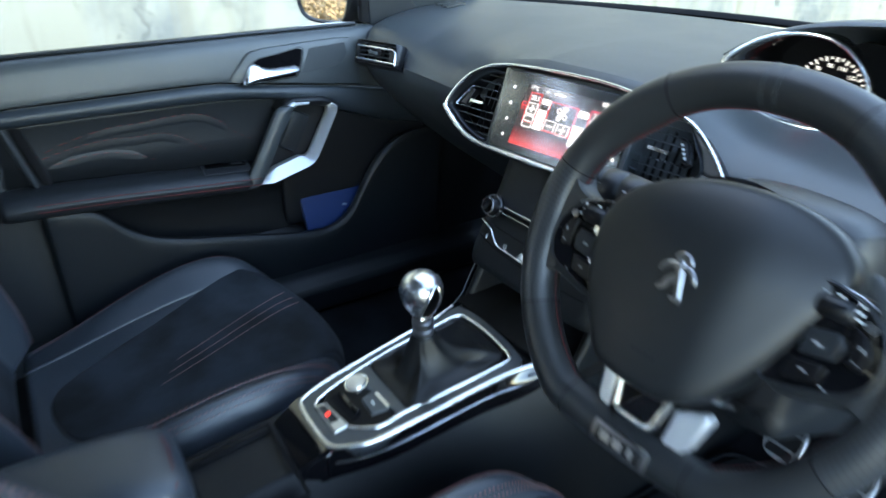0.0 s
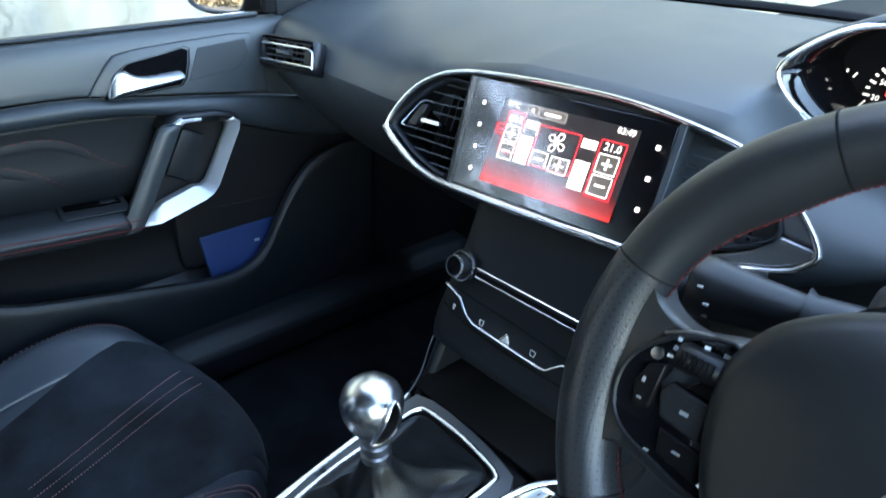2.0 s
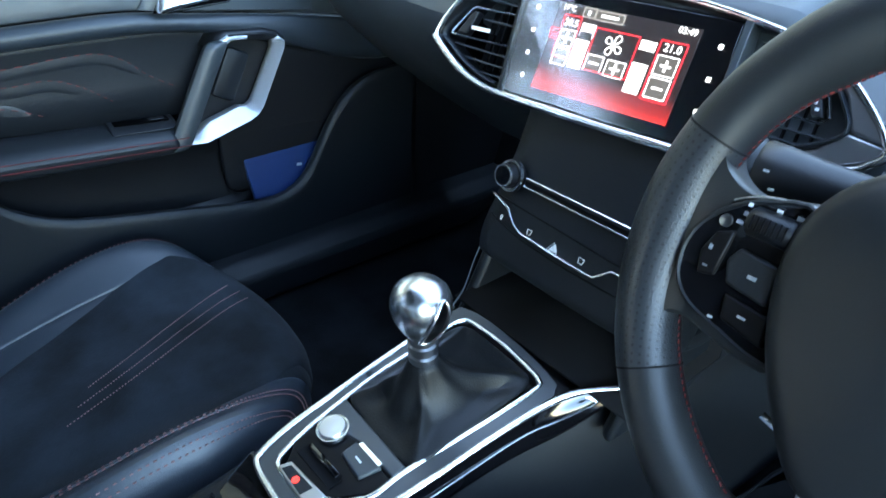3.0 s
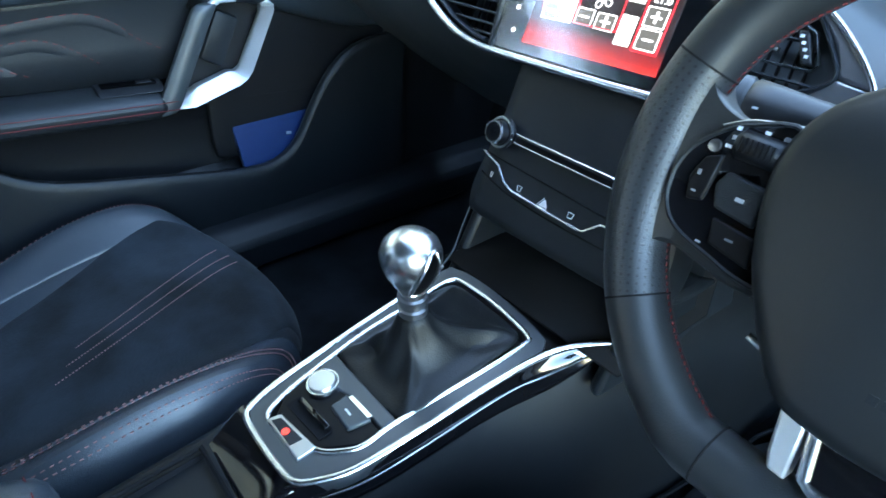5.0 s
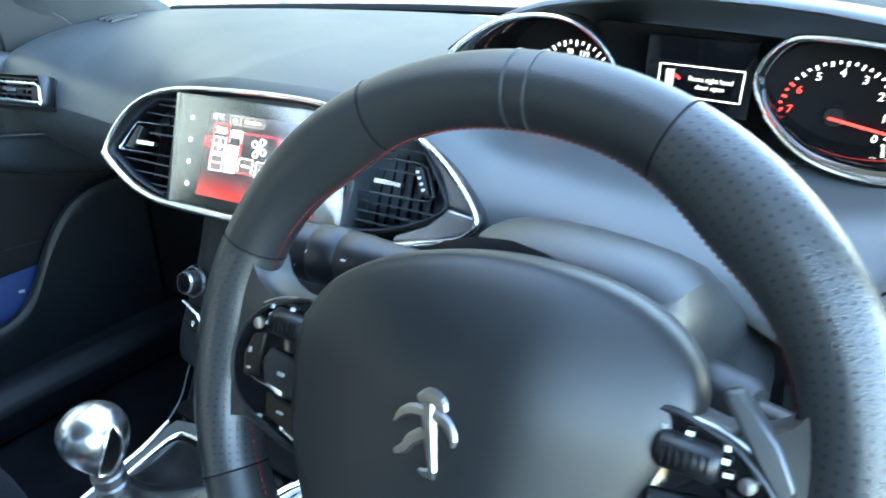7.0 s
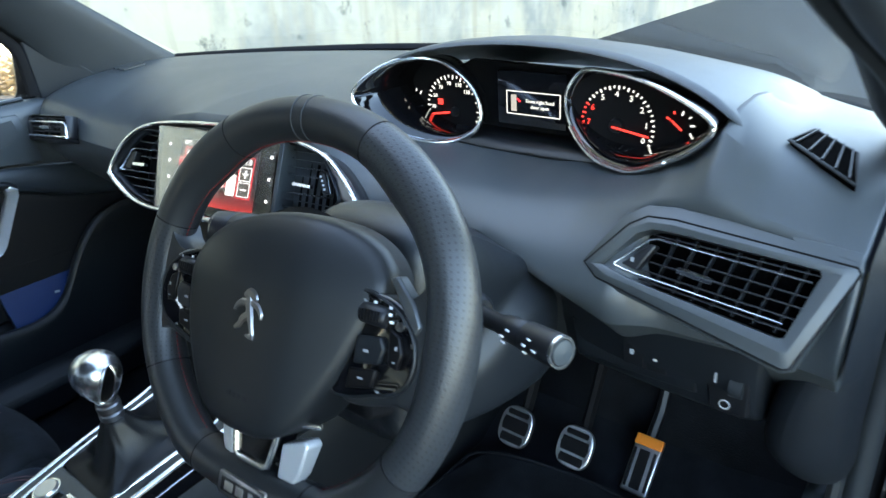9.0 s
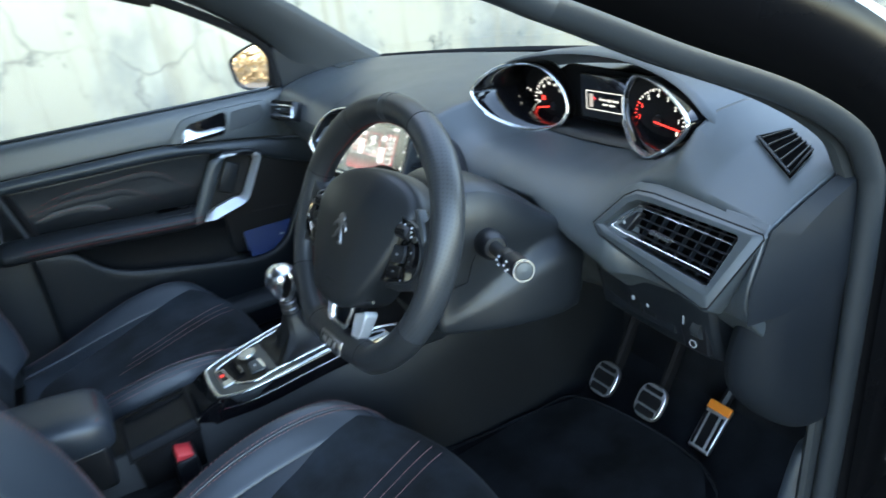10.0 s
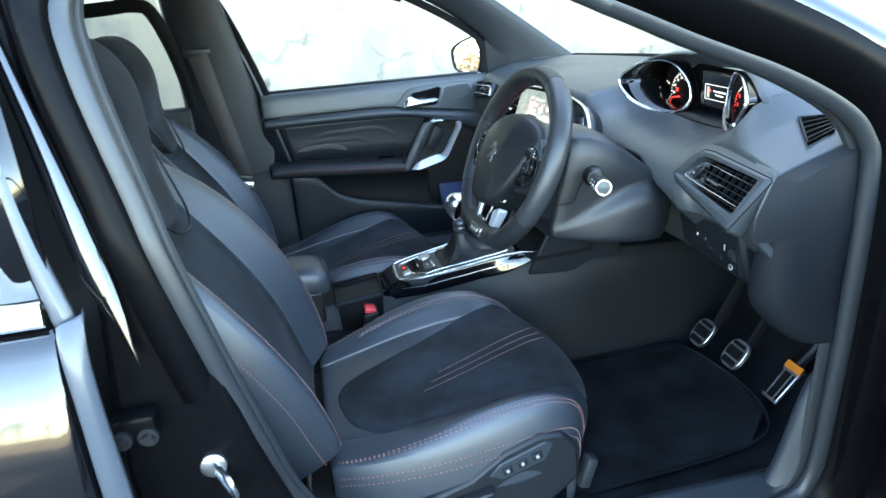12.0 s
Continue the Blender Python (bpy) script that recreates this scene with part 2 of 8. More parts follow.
def curve(pts, n=8, closed=False):
    """A smooth line through the points."""
    p = [Vector(q) for q in pts]
    out, m = [], len(p)
    for i in range(m if closed else m - 1):
        a, b, c, d = (p[(i - 1) % m], p[i], p[(i + 1) % m], p[(i + 2) % m]) if closed else (p[max(i - 1, 0)], p[i], p[i + 1], p[min(i + 2, m - 1)])
        for j in range(n):
            t = j / n
            out.append(0.5 * ((2 * b) + (c - a) * t + (2 * a - 5 * b + 4 * c - d) * t * t + (3 * b - a - 3 * c + d) * t**3))
    return out if closed else out + [p[-1]]


def loft(rings, closed=True, cap=True, bm=None):
    """A skin over rings of equally many points."""
    bm = bm or bmesh.new()
    rows = [[bm.verts.new(p) for p in r] for r in rings]
    n = len(rows[0])
    for a, b in zip(rows, rows[1:]):
        for i in range(n if closed else n - 1):
            bm.faces.new((a[i], a[(i + 1) % n], b[(i + 1) % n], b[i]))
    if cap and closed:
        bm.faces.new(rows[0][::-1])
        bm.faces.new(rows[-1])
    return bm


def sweep(path, r, n=10, closed=False, up=None, bm=None):
    """A bar of round or oval section along a line: r is one radius, a pair (across, along up) or a list of either, point by point."""
    path = [Vector(p) for p in path]
    m = len(path)
    rings, last = [], None
    for i, p in enumerate(path):
        t = (path[(i + 1) % m] - path[i - 1]) if closed else (path[min(i + 1, m - 1)] - path[max(i - 1, 0)])
        t.normalize()
        if up is not None:
            side = t.cross(Vector(up))
        elif last is None:
            side = t.cross(V(0, 0, 1) if abs(t.z) < 0.9 else V(0, 1, 0))
        else:
            side = last - t * last.dot(t)
        side.normalize()
        last = side
        high = side.cross(t)
        q = r[i] if isinstance(r, list) else r
        a, b = q if isinstance(q, tuple) else (q, q)
        rings.append([p + side * (a * math.cos(w)) + high * (b * math.sin(w)) for w in (2 * math.pi * j / n for j in range(n))])
    if closed:
        bm = bm or bmesh.new()
        return loft(rings + [rings[0]], True, False, bm)
    return loft(rings, True, True, bm)


def prism(front, back, bm=None):
    """A solid between two outlines of equally many points."""
    return loft([front, back], True, True, bm)


def box(at, size, turn=None, bevel=0.0, bm=None):
    bm = bm or bmesh.new()
    m = Matrix.Translation(at) @ (turn or Matrix()) @ Matrix.Diagonal((*size, 1))
    made = bmesh.ops.create_cube(bm, size=1, matrix=m)
    if bevel:
        edges = {e for v in made["verts"] for e in v.link_edges}
        bmesh.ops.bevel(bm, geom=list(edges), offset=bevel, segments=2, affect="EDGES", profile=0.5)
    return bm


def beam(p, q, w, h, up=(0, 0, 1), bm=None):
    """A straight flat bar from p to q, w wide and h high along up."""
    p, q = Vector(p), Vector(q)
    t = (q - p).normalized()
    s = t.cross(Vector(up)).normalized() * (w / 2)
    u = s.normalized().cross(t) * (h / 2)
    return loft([[e - s - u, e + s - u, e + s + u, e - s + u] for e in (p, q)], True, True, bm)


def lathe(at, axis, rows, n=32, bm=None):
    """A turned body: rows of (distance along the axis, radius)."""
    z = Vector(axis).normalized()
    x = z.cross(V(0, 0, 1) if abs(z.z) < 0.9 else V(1, 0, 0)).normalized()
    y = z.cross(x)
    at = Vector(at)
    return loft([[at + z * d + x * (r * math.cos(w)) + y * (r * math.sin(w)) for w in (2 * math.pi * j / n for j in range(n))] for d, r in rows], True, True, bm)


def writing(text, at, right, up, height, mat, parent, name="lettering", thick=0.0003):
    """Letters in the built-in font, as a mesh, standing at the middle of their line."""
    data = bpy.data.curves.new("text", "FONT")
    data.body, data.size, data.align_x, data.align_y, data.extrude, data.resolution_u = text, height, "CENTER", "CENTER", thick, 2
    ob = bpy.data.objects.new("text", data)
    right, up = Vector(right).normalized(), Vector(up).normalized()
    face = right.cross(up).normalized()
    up = face.cross(right)
    m = Matrix((right, up, face)).transposed().to_4x4()
    scene.collection.objects.link(ob)
    mesh = bpy.data.meshes.new_from_object(ob.evaluated_get(bpy.context.evaluated_depsgraph_get()))
    bpy.data.objects.remove(ob)
    mesh.transform(Matrix.Translation(at) @ m)
    bm = bmesh.new()
    bm.from_mesh(mesh)
    bpy.data.meshes.remove(mesh)
    return part(name, bm, mat, parent, smooth=False)


def sheet(rows, bm=None):
    """An open skin over rows of points."""
    return loft(rows, False, False, bm)


# ---- the setting outside ----
bm = bmesh.new()
bmesh.ops.create_grid(bm, x_segments=2, y_segments=2, size=600)
tagged(part("ground", bm, GROUND, smooth=False), "grey weathered asphalt yard under the car", "ground", kind="structure")

field = part("field", box((90, -20, 0.003), (150, 300, 0.006)), DRY, smooth=False)
tagged(field, "dry yellow grass beyond the yard", "field", kind="structure")

wall = tagged(new("wall_west"), "tall pale stained concrete wall beside the car", "wall", kind="structure")
wall.matrix_basis = Matrix.Translation((-2.6, 6, 0))
for col in range(4):
    for row, (z0, z1) in enumerate(((0.0, 2.2), (2.2, 3.85), (3.85, 5.2))):
        y0 = -4.8 + col * 9.0 + 1.7 * (row % 2)
        part("panel", box((-2.7, y0 + 4.5, (z0 + z1) / 2), (0.2, 8.9985, z1 - z0 - 0.0015)), CONCRETE, wall, smooth=False)


def tree(at, height, seed):
    rnd = random.Random(seed)
    ob = thing("tree", at, "broad tree with yellow-green leaves beyond the yard", "tree", "trees beyond the yard")
    base = Vector(at)
    trunk = sweep(curve([base, base + V(0.1, 0.05, height * 0.3), base + V(-0.05, 0.1, height * 0.62)], 4), [0.22 - 0.016 * i for i in range(9)], 9)
    for i in range(7):
        a = i * 2.4
        p = base + V(0, 0, height * (0.3 + 0.045 * i))
        q = p + V(math.cos(a), math.sin(a), 0.8) * height * 0.26
        sweep([p, (p + q) / 2 + V(0, 0, 0.2), q], [0.09, 0.06, 0.02], 6, bm=trunk)
    part("trunk", trunk, BARK, ob)
    crown = bmesh.new()
    lumps = [(base + V(rnd.gauss(0, 1), rnd.gauss(0, 1), 0) * height * 0.2 + V(0, 0, height * rnd.uniform(0.45, 0.98)), height * rnd.uniform(0.10, 0.2)) for _ in range(26)]
    for c, r in lumps:
        for _ in range(60):
            d = V(rnd.gauss(0, 1), rnd.gauss(0, 1), rnd.gauss(0, 1)).normalized() * r * rnd.uniform(0.5, 1.05)
            s, e = V(rnd.gauss(0, 1), rnd.gauss(0, 1), rnd.gauss(0, 1)).normalized() * 0.16, V(rnd.gauss(0, 1), rnd.gauss(0, 1), rnd.gauss(0, 1)).normalized() * 0.10
            crown.faces.new([crown.verts.new(c + d + w) for w in (s, e, -s, -e)])
    part("crown", crown, LEAF, ob, smooth=False)
    return ob


first_tree = tree((70, -22, 0), 8.5, 3)
for x, y, turn, s in ((84, 10, 40, 0.9), (72, -62, 100, 1.05), (30, -72, 160, 0.95), (-2.0, -27, 210, 0.8), (98, -4, 75, 1.1), (92, -36, 15, 1.0), (99, -52, 190, 1.15), (85, -70, 240, 0.9), (104, -20, 310, 1.0), (106, 24, 150, 1.2), (96, 58, 80, 1.0), (76, -88, 10, 1.1), (-7.5, -22, 70, 0.9), (-5, -33, 20, 1.1), (-10, -30, 120, 1.0), (90, 40, 250, 1.0), (46, -80, 300, 1.1), (2.5, -36, 30, 1.0)):
    t2 = copy_thing(first_tree, pose(x, y, 0, 0, 0, turn))
    t2.scale = (s, s, s)



def bush(at, size, seed):
    """A low spread of dry clumps on the ground."""
    rnd = random.Random(seed)
    base = Vector(at)
    ob = thing("bush", at, "low dry yellow bush behind the yard", "bush", "bushes behind the yard")
    crown = bmesh.new()
    for _ in range(900):
        c = base + V(rnd.gauss(0, 0.45), rnd.gauss(0, 0.35), 0) * size + V(0, 0, abs(rnd.gauss(0.25, 0.28)) * size)
        a, b = (V(rnd.gauss(0, 1), rnd.gauss(0, 1), rnd.gauss(0, 1)).normalized() * w for w in (0.13, 0.07))
        crown.faces.new([crown.verts.new(c + w) for w in (a, b, -a, -b)])
    part("foliage", crown, DRY, ob, smooth=False)
    return ob


first_bush = bush((-4, -30, 0), 2.2, 11)
for x, y, turn, k in ((-6.5, -32, 60, 1.1), (-1.5, -29, 130, 0.8), (-9, -34, 200, 1.3), (-3, -36, 250, 1.2), (0.5, -33, 320, 1.0), (-12, -37, 20, 1.3)):
    other = copy_thing(first_bush, pose(x, y, 0, 0, 0, turn))
    other.scale = (k, k, k)

# ---- the car's shell ----
floor = tagged(new("floor"), "black carpeted car floor with a raised tunnel", "floor", kind="structure")
part("carpet", sheet([[(x, y, z) for x, z in ((-0.72, 0.24), (-0.55, 0.215), (-0.2, 0.215), (-0.13, 0.25), (-0.11, 0.37), (0.06, 0.37), (0.09, 0.25), (0.16, 0.215), (0.55, 0.215), (0.72, 0.24))] for y in (-1.9, -0.6, 0.2, 0.55)]
           + [[(x, 0.68, z) for x, z in ((-0.72, 0.3), (-0.55, 0.28), (-0.2, 0.28), (-0.13, 0.3), (-0.11, 0.37), (0.06, 0.37), (0.09, 0.3), (0.16, 0.28), (0.55, 0.28), (0.72, 0.3))]]
           + [[(x, 0.86, z) for x, z in ((-0.72, 0.8), (-0.55, 0.8), (-0.2, 0.8), (-0.13, 0.8), (-0.11, 0.8), (0.06, 0.8), (0.09, 0.8), (0.16, 0.8), (0.55, 0.8), (0.72, 0.8))]]), CARPET, floor, solid=0.012)
mat_ob = thing("floor_mat", (0.37, 0.25, 0.22), "black carpet mat with a stitched edge on the driver's floor", "floor mat")
edge = [(0.16, 0.02), (0.16, 0.42), (0.2, 0.5), (0.36, 0.53), (0.5, 0.52), (0.57, 0.44), (0.58, 0.1), (0.56, 0.02)]
part("carpet_sheet", prism([(x, y, 0.216 + max(0, y - 0.35) * 0.25) for x, y in edge], [(x, y, 0.226 + max(0, y - 0.35) * 0.25) for x, y in edge]), CARPET, mat_ob)
part("binding", sweep(curve([(x, y, 0.225 + max(0, y - 0.35) * 0.25) for x, y in edge], 4, True), 0.003, 6, True), CARPET, mat_ob, "thin edge binding")

ceiling = part("ceiling", loft([[(x, y, z) for x, z in ((-0.60, zz - 0.05), (-0.4, zz), (0, zz + 0.02), (0.4, zz), (0.60, zz - 0.05), (0.62, zz - 0.01), (0.4, zz + 0.05), (0, zz + 0.07), (-0.4, zz + 0.05), (-0.62, zz - 0.01))] for y, zz in ((-1.9, 1.27), (-0.9, 1.31), (-0.3, 1.31), (0.02, 1.27))]), LINING, sub=1)
tagged(ceiling, "dark fabric headlining under the car roof", "ceiling", kind="structure")

# passenger side: sill, pillars and the rear quarter
trim = tagged(new("trim"), "dark plastic pillar and sill trim of the cabin", "trim", kind="structure")


def pillar(name, rows, mat, parent, thick=0.04, sub=1):
    """A trim panel between two edge lines."""
    return part(name, sheet(rows), mat, parent, solid=thick, sub=sub, face=(-rows[0][0][0], 0, 0))


for s in (-1, 1):
    # A-pillar trim from the dashboard's corner up to the roof
    if s > 0:
        a = [(0.70, 0.43, 0.905), (0.70, 0.385, 0.936), (0.70, 0.28, 0.994), (0.70, 0.20, 1.036), (0.69, 0.09, 1.095), (0.655, -0.06, 1.17), (0.61, -0.24, 1.235)][1:]
    else:
        a = [(s * 0.715, 0.335, 0.845), (s * 0.71, 0.325, 0.875), (s * 0.705, 0.278, 0.965), (s * 0.695, 0.19, 1.03), (s * 0.675, 0.04, 1.115), (s * 0.645, -0.12, 1.19), (s * 0.60, -0.3, 1.245)]
    b = ([(s * 0.69, 0.54, 0.86)] if s < 0 else []) + [(s * 0.69, 0.50, 0.893), (s * 0.675, 0.42, 0.96), (s * 0.66, 0.31, 1.035), (s * 0.635, 0.19, 1.11), (s * 0.60, 0.05, 1.19), (s * 0.56, -0.1, 1.25)]
    c = ([(s * 0.71, 0.66, 0.855)] if s < 0 else []) + [(s * 0.70, 0.60, 0.892), (s * 0.69, 0.515, 0.95), (s * 0.675, 0.415, 1.02), (s * 0.65, 0.29, 1.105), (s * 0.61, 0.13, 1.195), (s * 0.56, -0.02, 1.265)]
    pillar("pillar_trim", [a, b, c], TRIM, trim, 0.03)
# sail panel behind the door mirror
part("sail_panel", prism([(-0.715, 0.293, 0.85), (-0.712, 0.285, 0.975), (-0.70, 0.31, 0.972), (-0.70, 0.42, 0.87)], [(-0.745, 0.293, 0.85), (-0.742, 0.285, 0.975), (-0.73, 0.30, 0.975), (-0.73, 0.42, 0.87)]), DASH_LOW, trim, bevel=0.004)
# B-pillar trim on the passenger side
pillar("pillar_trim", [[(-0.700, -0.24, 0.24), (-0.715, -0.275, 0.40), (-0.722, -0.385, 0.605), (-0.728, -0.425, 0.84), (-0.708, -0.505, 1.11), (-0.668, -0.55, 1.24)], [(-0.68, -0.45, 0.24), (-0.70, -0.47, 0.40), (-0.70, -0.53, 0.605), (-0.70, -0.54, 0.84), (-0.68, -0.60, 1.11), (-0.64, -0.63, 1.25)], [(-0.70, -0.70, 0.24), (-0.715, -0.70, 0.40), (-0.715, -0.70, 0.605), (-0.72, -0.69, 0.84), (-0.70, -0.70, 1.11), (-0.66, -0.71, 1.24)]], DASH_LOW, trim)
part("trim_joint", sweep([(-0.700, -0.42, 0.612), (-0.6965, -0.47, 0.610), (-0.694, -0.53, 0.608), (-0.698, -0.60, 0.608)], 0.0012, 5), MATT, trim)
part("sill_cover", loft([[(-0.74, y, 0.24), (-0.64, y, 0.235), (-0.63, y, 0.30), (-0.66, y, 0.325), (-0.74, y, 0.33)] for y in (-1.2, -0.3, 0.35, 0.88)]), DASH_LOW, trim, bevel=0.01)
part("kick_panel", loft([[(-0.735, y, 0.22), (-0.70, y, 0.22), (-0.705, y, 0.45), (-0.715, y, 0.78), (-0.735, y, 0.78)] for y in (0.42, 0.50, 0.86)]), BLACK, trim, bevel=0.01)
# rear door on the passenger side, seen past the seats
rear_inner = thing("rear_passenger_door", (-0.72, -1.0, 0.24), "dark rear door with plain grey inner panel", "car door")
part("panel", loft([[(-0.76, y, 0.26), (-0.70, y, 0.26), (-0.695, y, 0.60), (-0.715, y, 0.836), (-0.76, y, 0.836)] for y in (-1.7, -0.665)]), DASH_LOW, rear_inner, bevel=0.01)
part("window_frame", sweep(curve([(-0.725, -0.655, 0.84), (-0.71, -0.675, 0.98), (-0.69, -0.715, 1.115), (-0.68, -0.76, 1.145), (-0.68, -0.88, 1.14), (-0.68, -1.2, 1.13), (-0.69, -1.5, 1.08)], 5), (0.012, 0.02), 8), MATT, rear_inner)
pane = part("pane", sheet([[(-0.74, -0.655, 0.83), (-0.74, -1.7, 0.83)], [(-0.70, -0.70, 1.16), (-0.70, -1.7, 1.16)]]), TINTED, rear_inner, smooth=False)
pane.visible_shadow = False
part("roof_rail", sweep(curve([(-0.66, 0.02, 1.13), (-0.655, -0.2, 1.20), (-0.65, -0.5, 1.23), (-0.655, -0.9, 1.21), (-0.66, -1.8, 1.16)], 5), (0.05, 0.035), 10), LINING, trim)
part("roof_rail", sweep(curve([(0.64, -0.12, 1.205), (0.63, -0.3, 1.25), (0.625, -0.6, 1.255), (0.63, -1.8, 1.18)], 5), (0.04, 0.03), 10), LINING, trim)
# added out of view: a plain board that closes the cabin's rear to light
part("unseen_rear_board", box((0, -1.92, 0.75), (1.5, 0.03, 1.1)), LINING, trim)
part("roof_panel", loft([[(x, y, z) for x, z in ((-0.70, zz - 0.08), (-0.45, zz + 0.0), (0, zz + 0.03), (0.45, zz), (0.70, zz - 0.08), (0.45, zz - 0.015), (0, zz + 0.012), (-0.45, zz - 0.015))] for y, zz in ((-1.95, 1.35), (-0.9, 1.40), (-0.3, 1.39), (0.0, 1.345))]), PAINT, trim, sub=1)

# windscreen
screen_rows = [[(x * 0.72, 0.62 + 0.32 * (1 - x * x), 0.885 + 0.0 * (1 - x * x)) for x in (-1, -0.75, -0.5, -0.25, 0, 0.25, 0.5, 0.75, 1)],
               [(x * 0.60, -0.02 + 0.09 * (1 - x * x), 1.27 + 0.03 * (1 - x * x)) for x in (-1, -0.75, -0.5, -0.25, 0, 0.25, 0.5, 0.75, 1)]]
window_1 = part("window_1", sheet(screen_rows), PANE, smooth=True)
window_1.visible_shadow = False
tagged(window_1, "large raked clear windscreen of the car", "windscreen", kind="structure")
part("cowl", sweep(curve([(x * 0.72, 0.605 + 0.32 * (1 - x * x), 0.882) for x in (-1, -0.75, -0.5, -0.25, 0, 0.25, 0.5, 0.75, 1)], 4), (0.02, 0.008), 8), MATT, trim)

# ---- driver's side door opening ----
opening = [(0.70, 0.06, 1.105), (0.715, 0.17, 1.055), (0.73, 0.30, 1.00), (0.738, 0.395, 0.945), (0.74, 0.435, 0.90), (0.742, 0.45, 0.85), (0.742, 0.452, 0.67), (0.742, 0.445, 0.47), (0.742, 0.43, 0.31), (0.742, 0.36, 0.262),
           (0.742, 0.1, 0.255), (0.742, -0.18, 0.26), (0.742, -0.33, 0.33), (0.742, -0.422, 0.475), (0.742, -0.462, 0.60), (0.742, -0.523, 0.84), (0.73, -0.543, 0.93), (0.705, -0.575, 1.08), (0.685, -0.575, 1.16), (0.66, -0.52, 1.215), (0.655, -0.35, 1.225), (0.665, -0.15, 1.195)]
part("door_seal", sweep(curve(opening, 5, True), (0.013, 0.016), 12, True), RUBBER, trim, "soft grey rubber door seal")
part("seal_lip", sweep(curve([(x - 0.018, y * 0.975 - 0.004, z) for x, y, z in opening], 5, True), (0.008, 0.011), 8, True), TRIM, trim)
body = thing("car_body", (0.77, 0, 0.2), "gloss black painted car body side around the open doorway", "car body")
out = [(x + 0.012, y * 1.01, z + 0.002) for x, y, z in curve(opening, 5, True)]
far = []
for p in out:
    v = V(p[0], p[1], p[2])
    c = V(0.75, -0.05, 0.72)
    d = (v - c)
    d.x = 0
    rear = p[1] < -0.36 and p[2] > 0.42
    far.append(v + V(0.006 if rear else 0.035, 0, 0) + d.normalized() * (0.045 if rear else 0.075))
part("door_aperture", sheet([out + [out[0]], [tuple((V(*a) + b) / 2 + V(0.004, 0, 0)) for a, b in zip(out, far)] + [tuple((V(*out[0]) + far[0]) / 2 + V(0.004, 0, 0))], far + [far[0]]]), JAMB, body, solid=0.004, face=(1, 0, 0))
# outer A-pillar skin, wing and sill
part("pillar_skin", sheet([[(0.79, 0.56, 0.90), (0.775, 0.42, 1.01), (0.755, 0.25, 1.10), (0.725, 0.05, 1.20), (0.70, -0.15, 1.28)], [(0.80, 0.66, 0.90), (0.77, 0.53, 1.0), (0.73, 0.36, 1.10), (0.69, 0.14, 1.21), (0.65, -0.06, 1.30)]]), PAINT, body, solid=0.02)
part("front_pillar_face", prism([(0.765, 0.46, 0.92), (0.785, 0.62, 0.92), (0.80, 0.62, 0.25), (0.765, 0.45, 0.25)], [(0.765, 0.47, 0.92), (0.765, 0.63, 0.92), (0.765, 0.63, 0.25), (0.765, 0.46, 0.25)]), JAMB, body)
part("wing", sheet([[(0.83, 0.60, 0.90), (0.88, 0.60, 0.70), (0.89, 0.60, 0.25)], [(0.82, 1.6, 0.86), (0.89, 1.6, 0.68), (0.90, 1.6, 0.25)]]), PAINT, body, solid=0.01)
for z in (0.70, 0.46):
    part("bolt", lathe((0.792, 0.545, z), (1, 0, 0), [(0, 0.013), (0.006, 0.013), (0.006, 0.008), (0.014, 0.007)]), BRUSHED, body, "steel hinge bolt")
part("plug", lathe((0.785, 0.50, 0.79), (1, -0.3, 0), [(0, 0.022), (0.004, 0.022), (0.006, 0.016)]), RUBBER, body, "round rubber blanking plug")
part("sill", loft([[(0.75, y, 0.25), (0.83, y, 0.235), (0.835, y, 0.16), (0.75, y, 0.15)] for y in (-0.62, 0.6)]), PAINT, body, bevel=0.012)
part("striker_plate", lathe((0.770, -0.512, 0.586), (1, 0, 0), [(0, 0.017), (0.005, 0.017), (0.007, 0.014), (0.007, 0.0)], 20), BRUSHED, body, "round steel striker plate")
part("striker", sweep(curve([(0.772, -0.512, 0.592), (0.805, -0.494, 0.590), (0.815, -0.488, 0.585), (0.815, -0.484, 0.566), (0.805, -0.490, 0.562), (0.772, -0.512, 0.576)], 4), 0.0038, 8), CHROME, body, "bright steel door striker")

rear_door = thing("rear_door", (0.80, -1.0, 0.25), "closed gloss black rear car door with a chrome window strip", "car door")
part("skin", loft([[(0.76, y, 0.25), (0.835 + e, y, 0.25), (0.868 + e, y, 0.35), (0.878 + e, y, 0.47), (0.872 + e, y, 0.58), (0.857 + e, y, 0.675), (0.836 + e, y, 0.75), (0.816 + e, y, 0.795), (0.800 + e * 0.4, y, 0.822), (0.76, y, 0.822)] for y, e in ((-1.6, 0.0), (-1.0, 0.0), (-0.66, 0.0), (-0.635, -0.004), (-0.622, -0.014))]), PAINT, rear_door, sub=1)
upper = [((0.712, -0.686, 1.24), (0.708, -0.668, 1.25)), ((0.745, -0.676, 1.09), (0.741, -0.660, 1.10)), ((0.776, -0.661, 0.955), (0.768, -0.643, 0.99)), ((0.790, -0.650, 0.894), (0.785, -0.631, 0.92)), ((0.806, -0.634, 0.840), (0.802, -0.610, 0.848)), ((0.808, -0.634, 0.824), (0.805, -0.605, 0.826))]
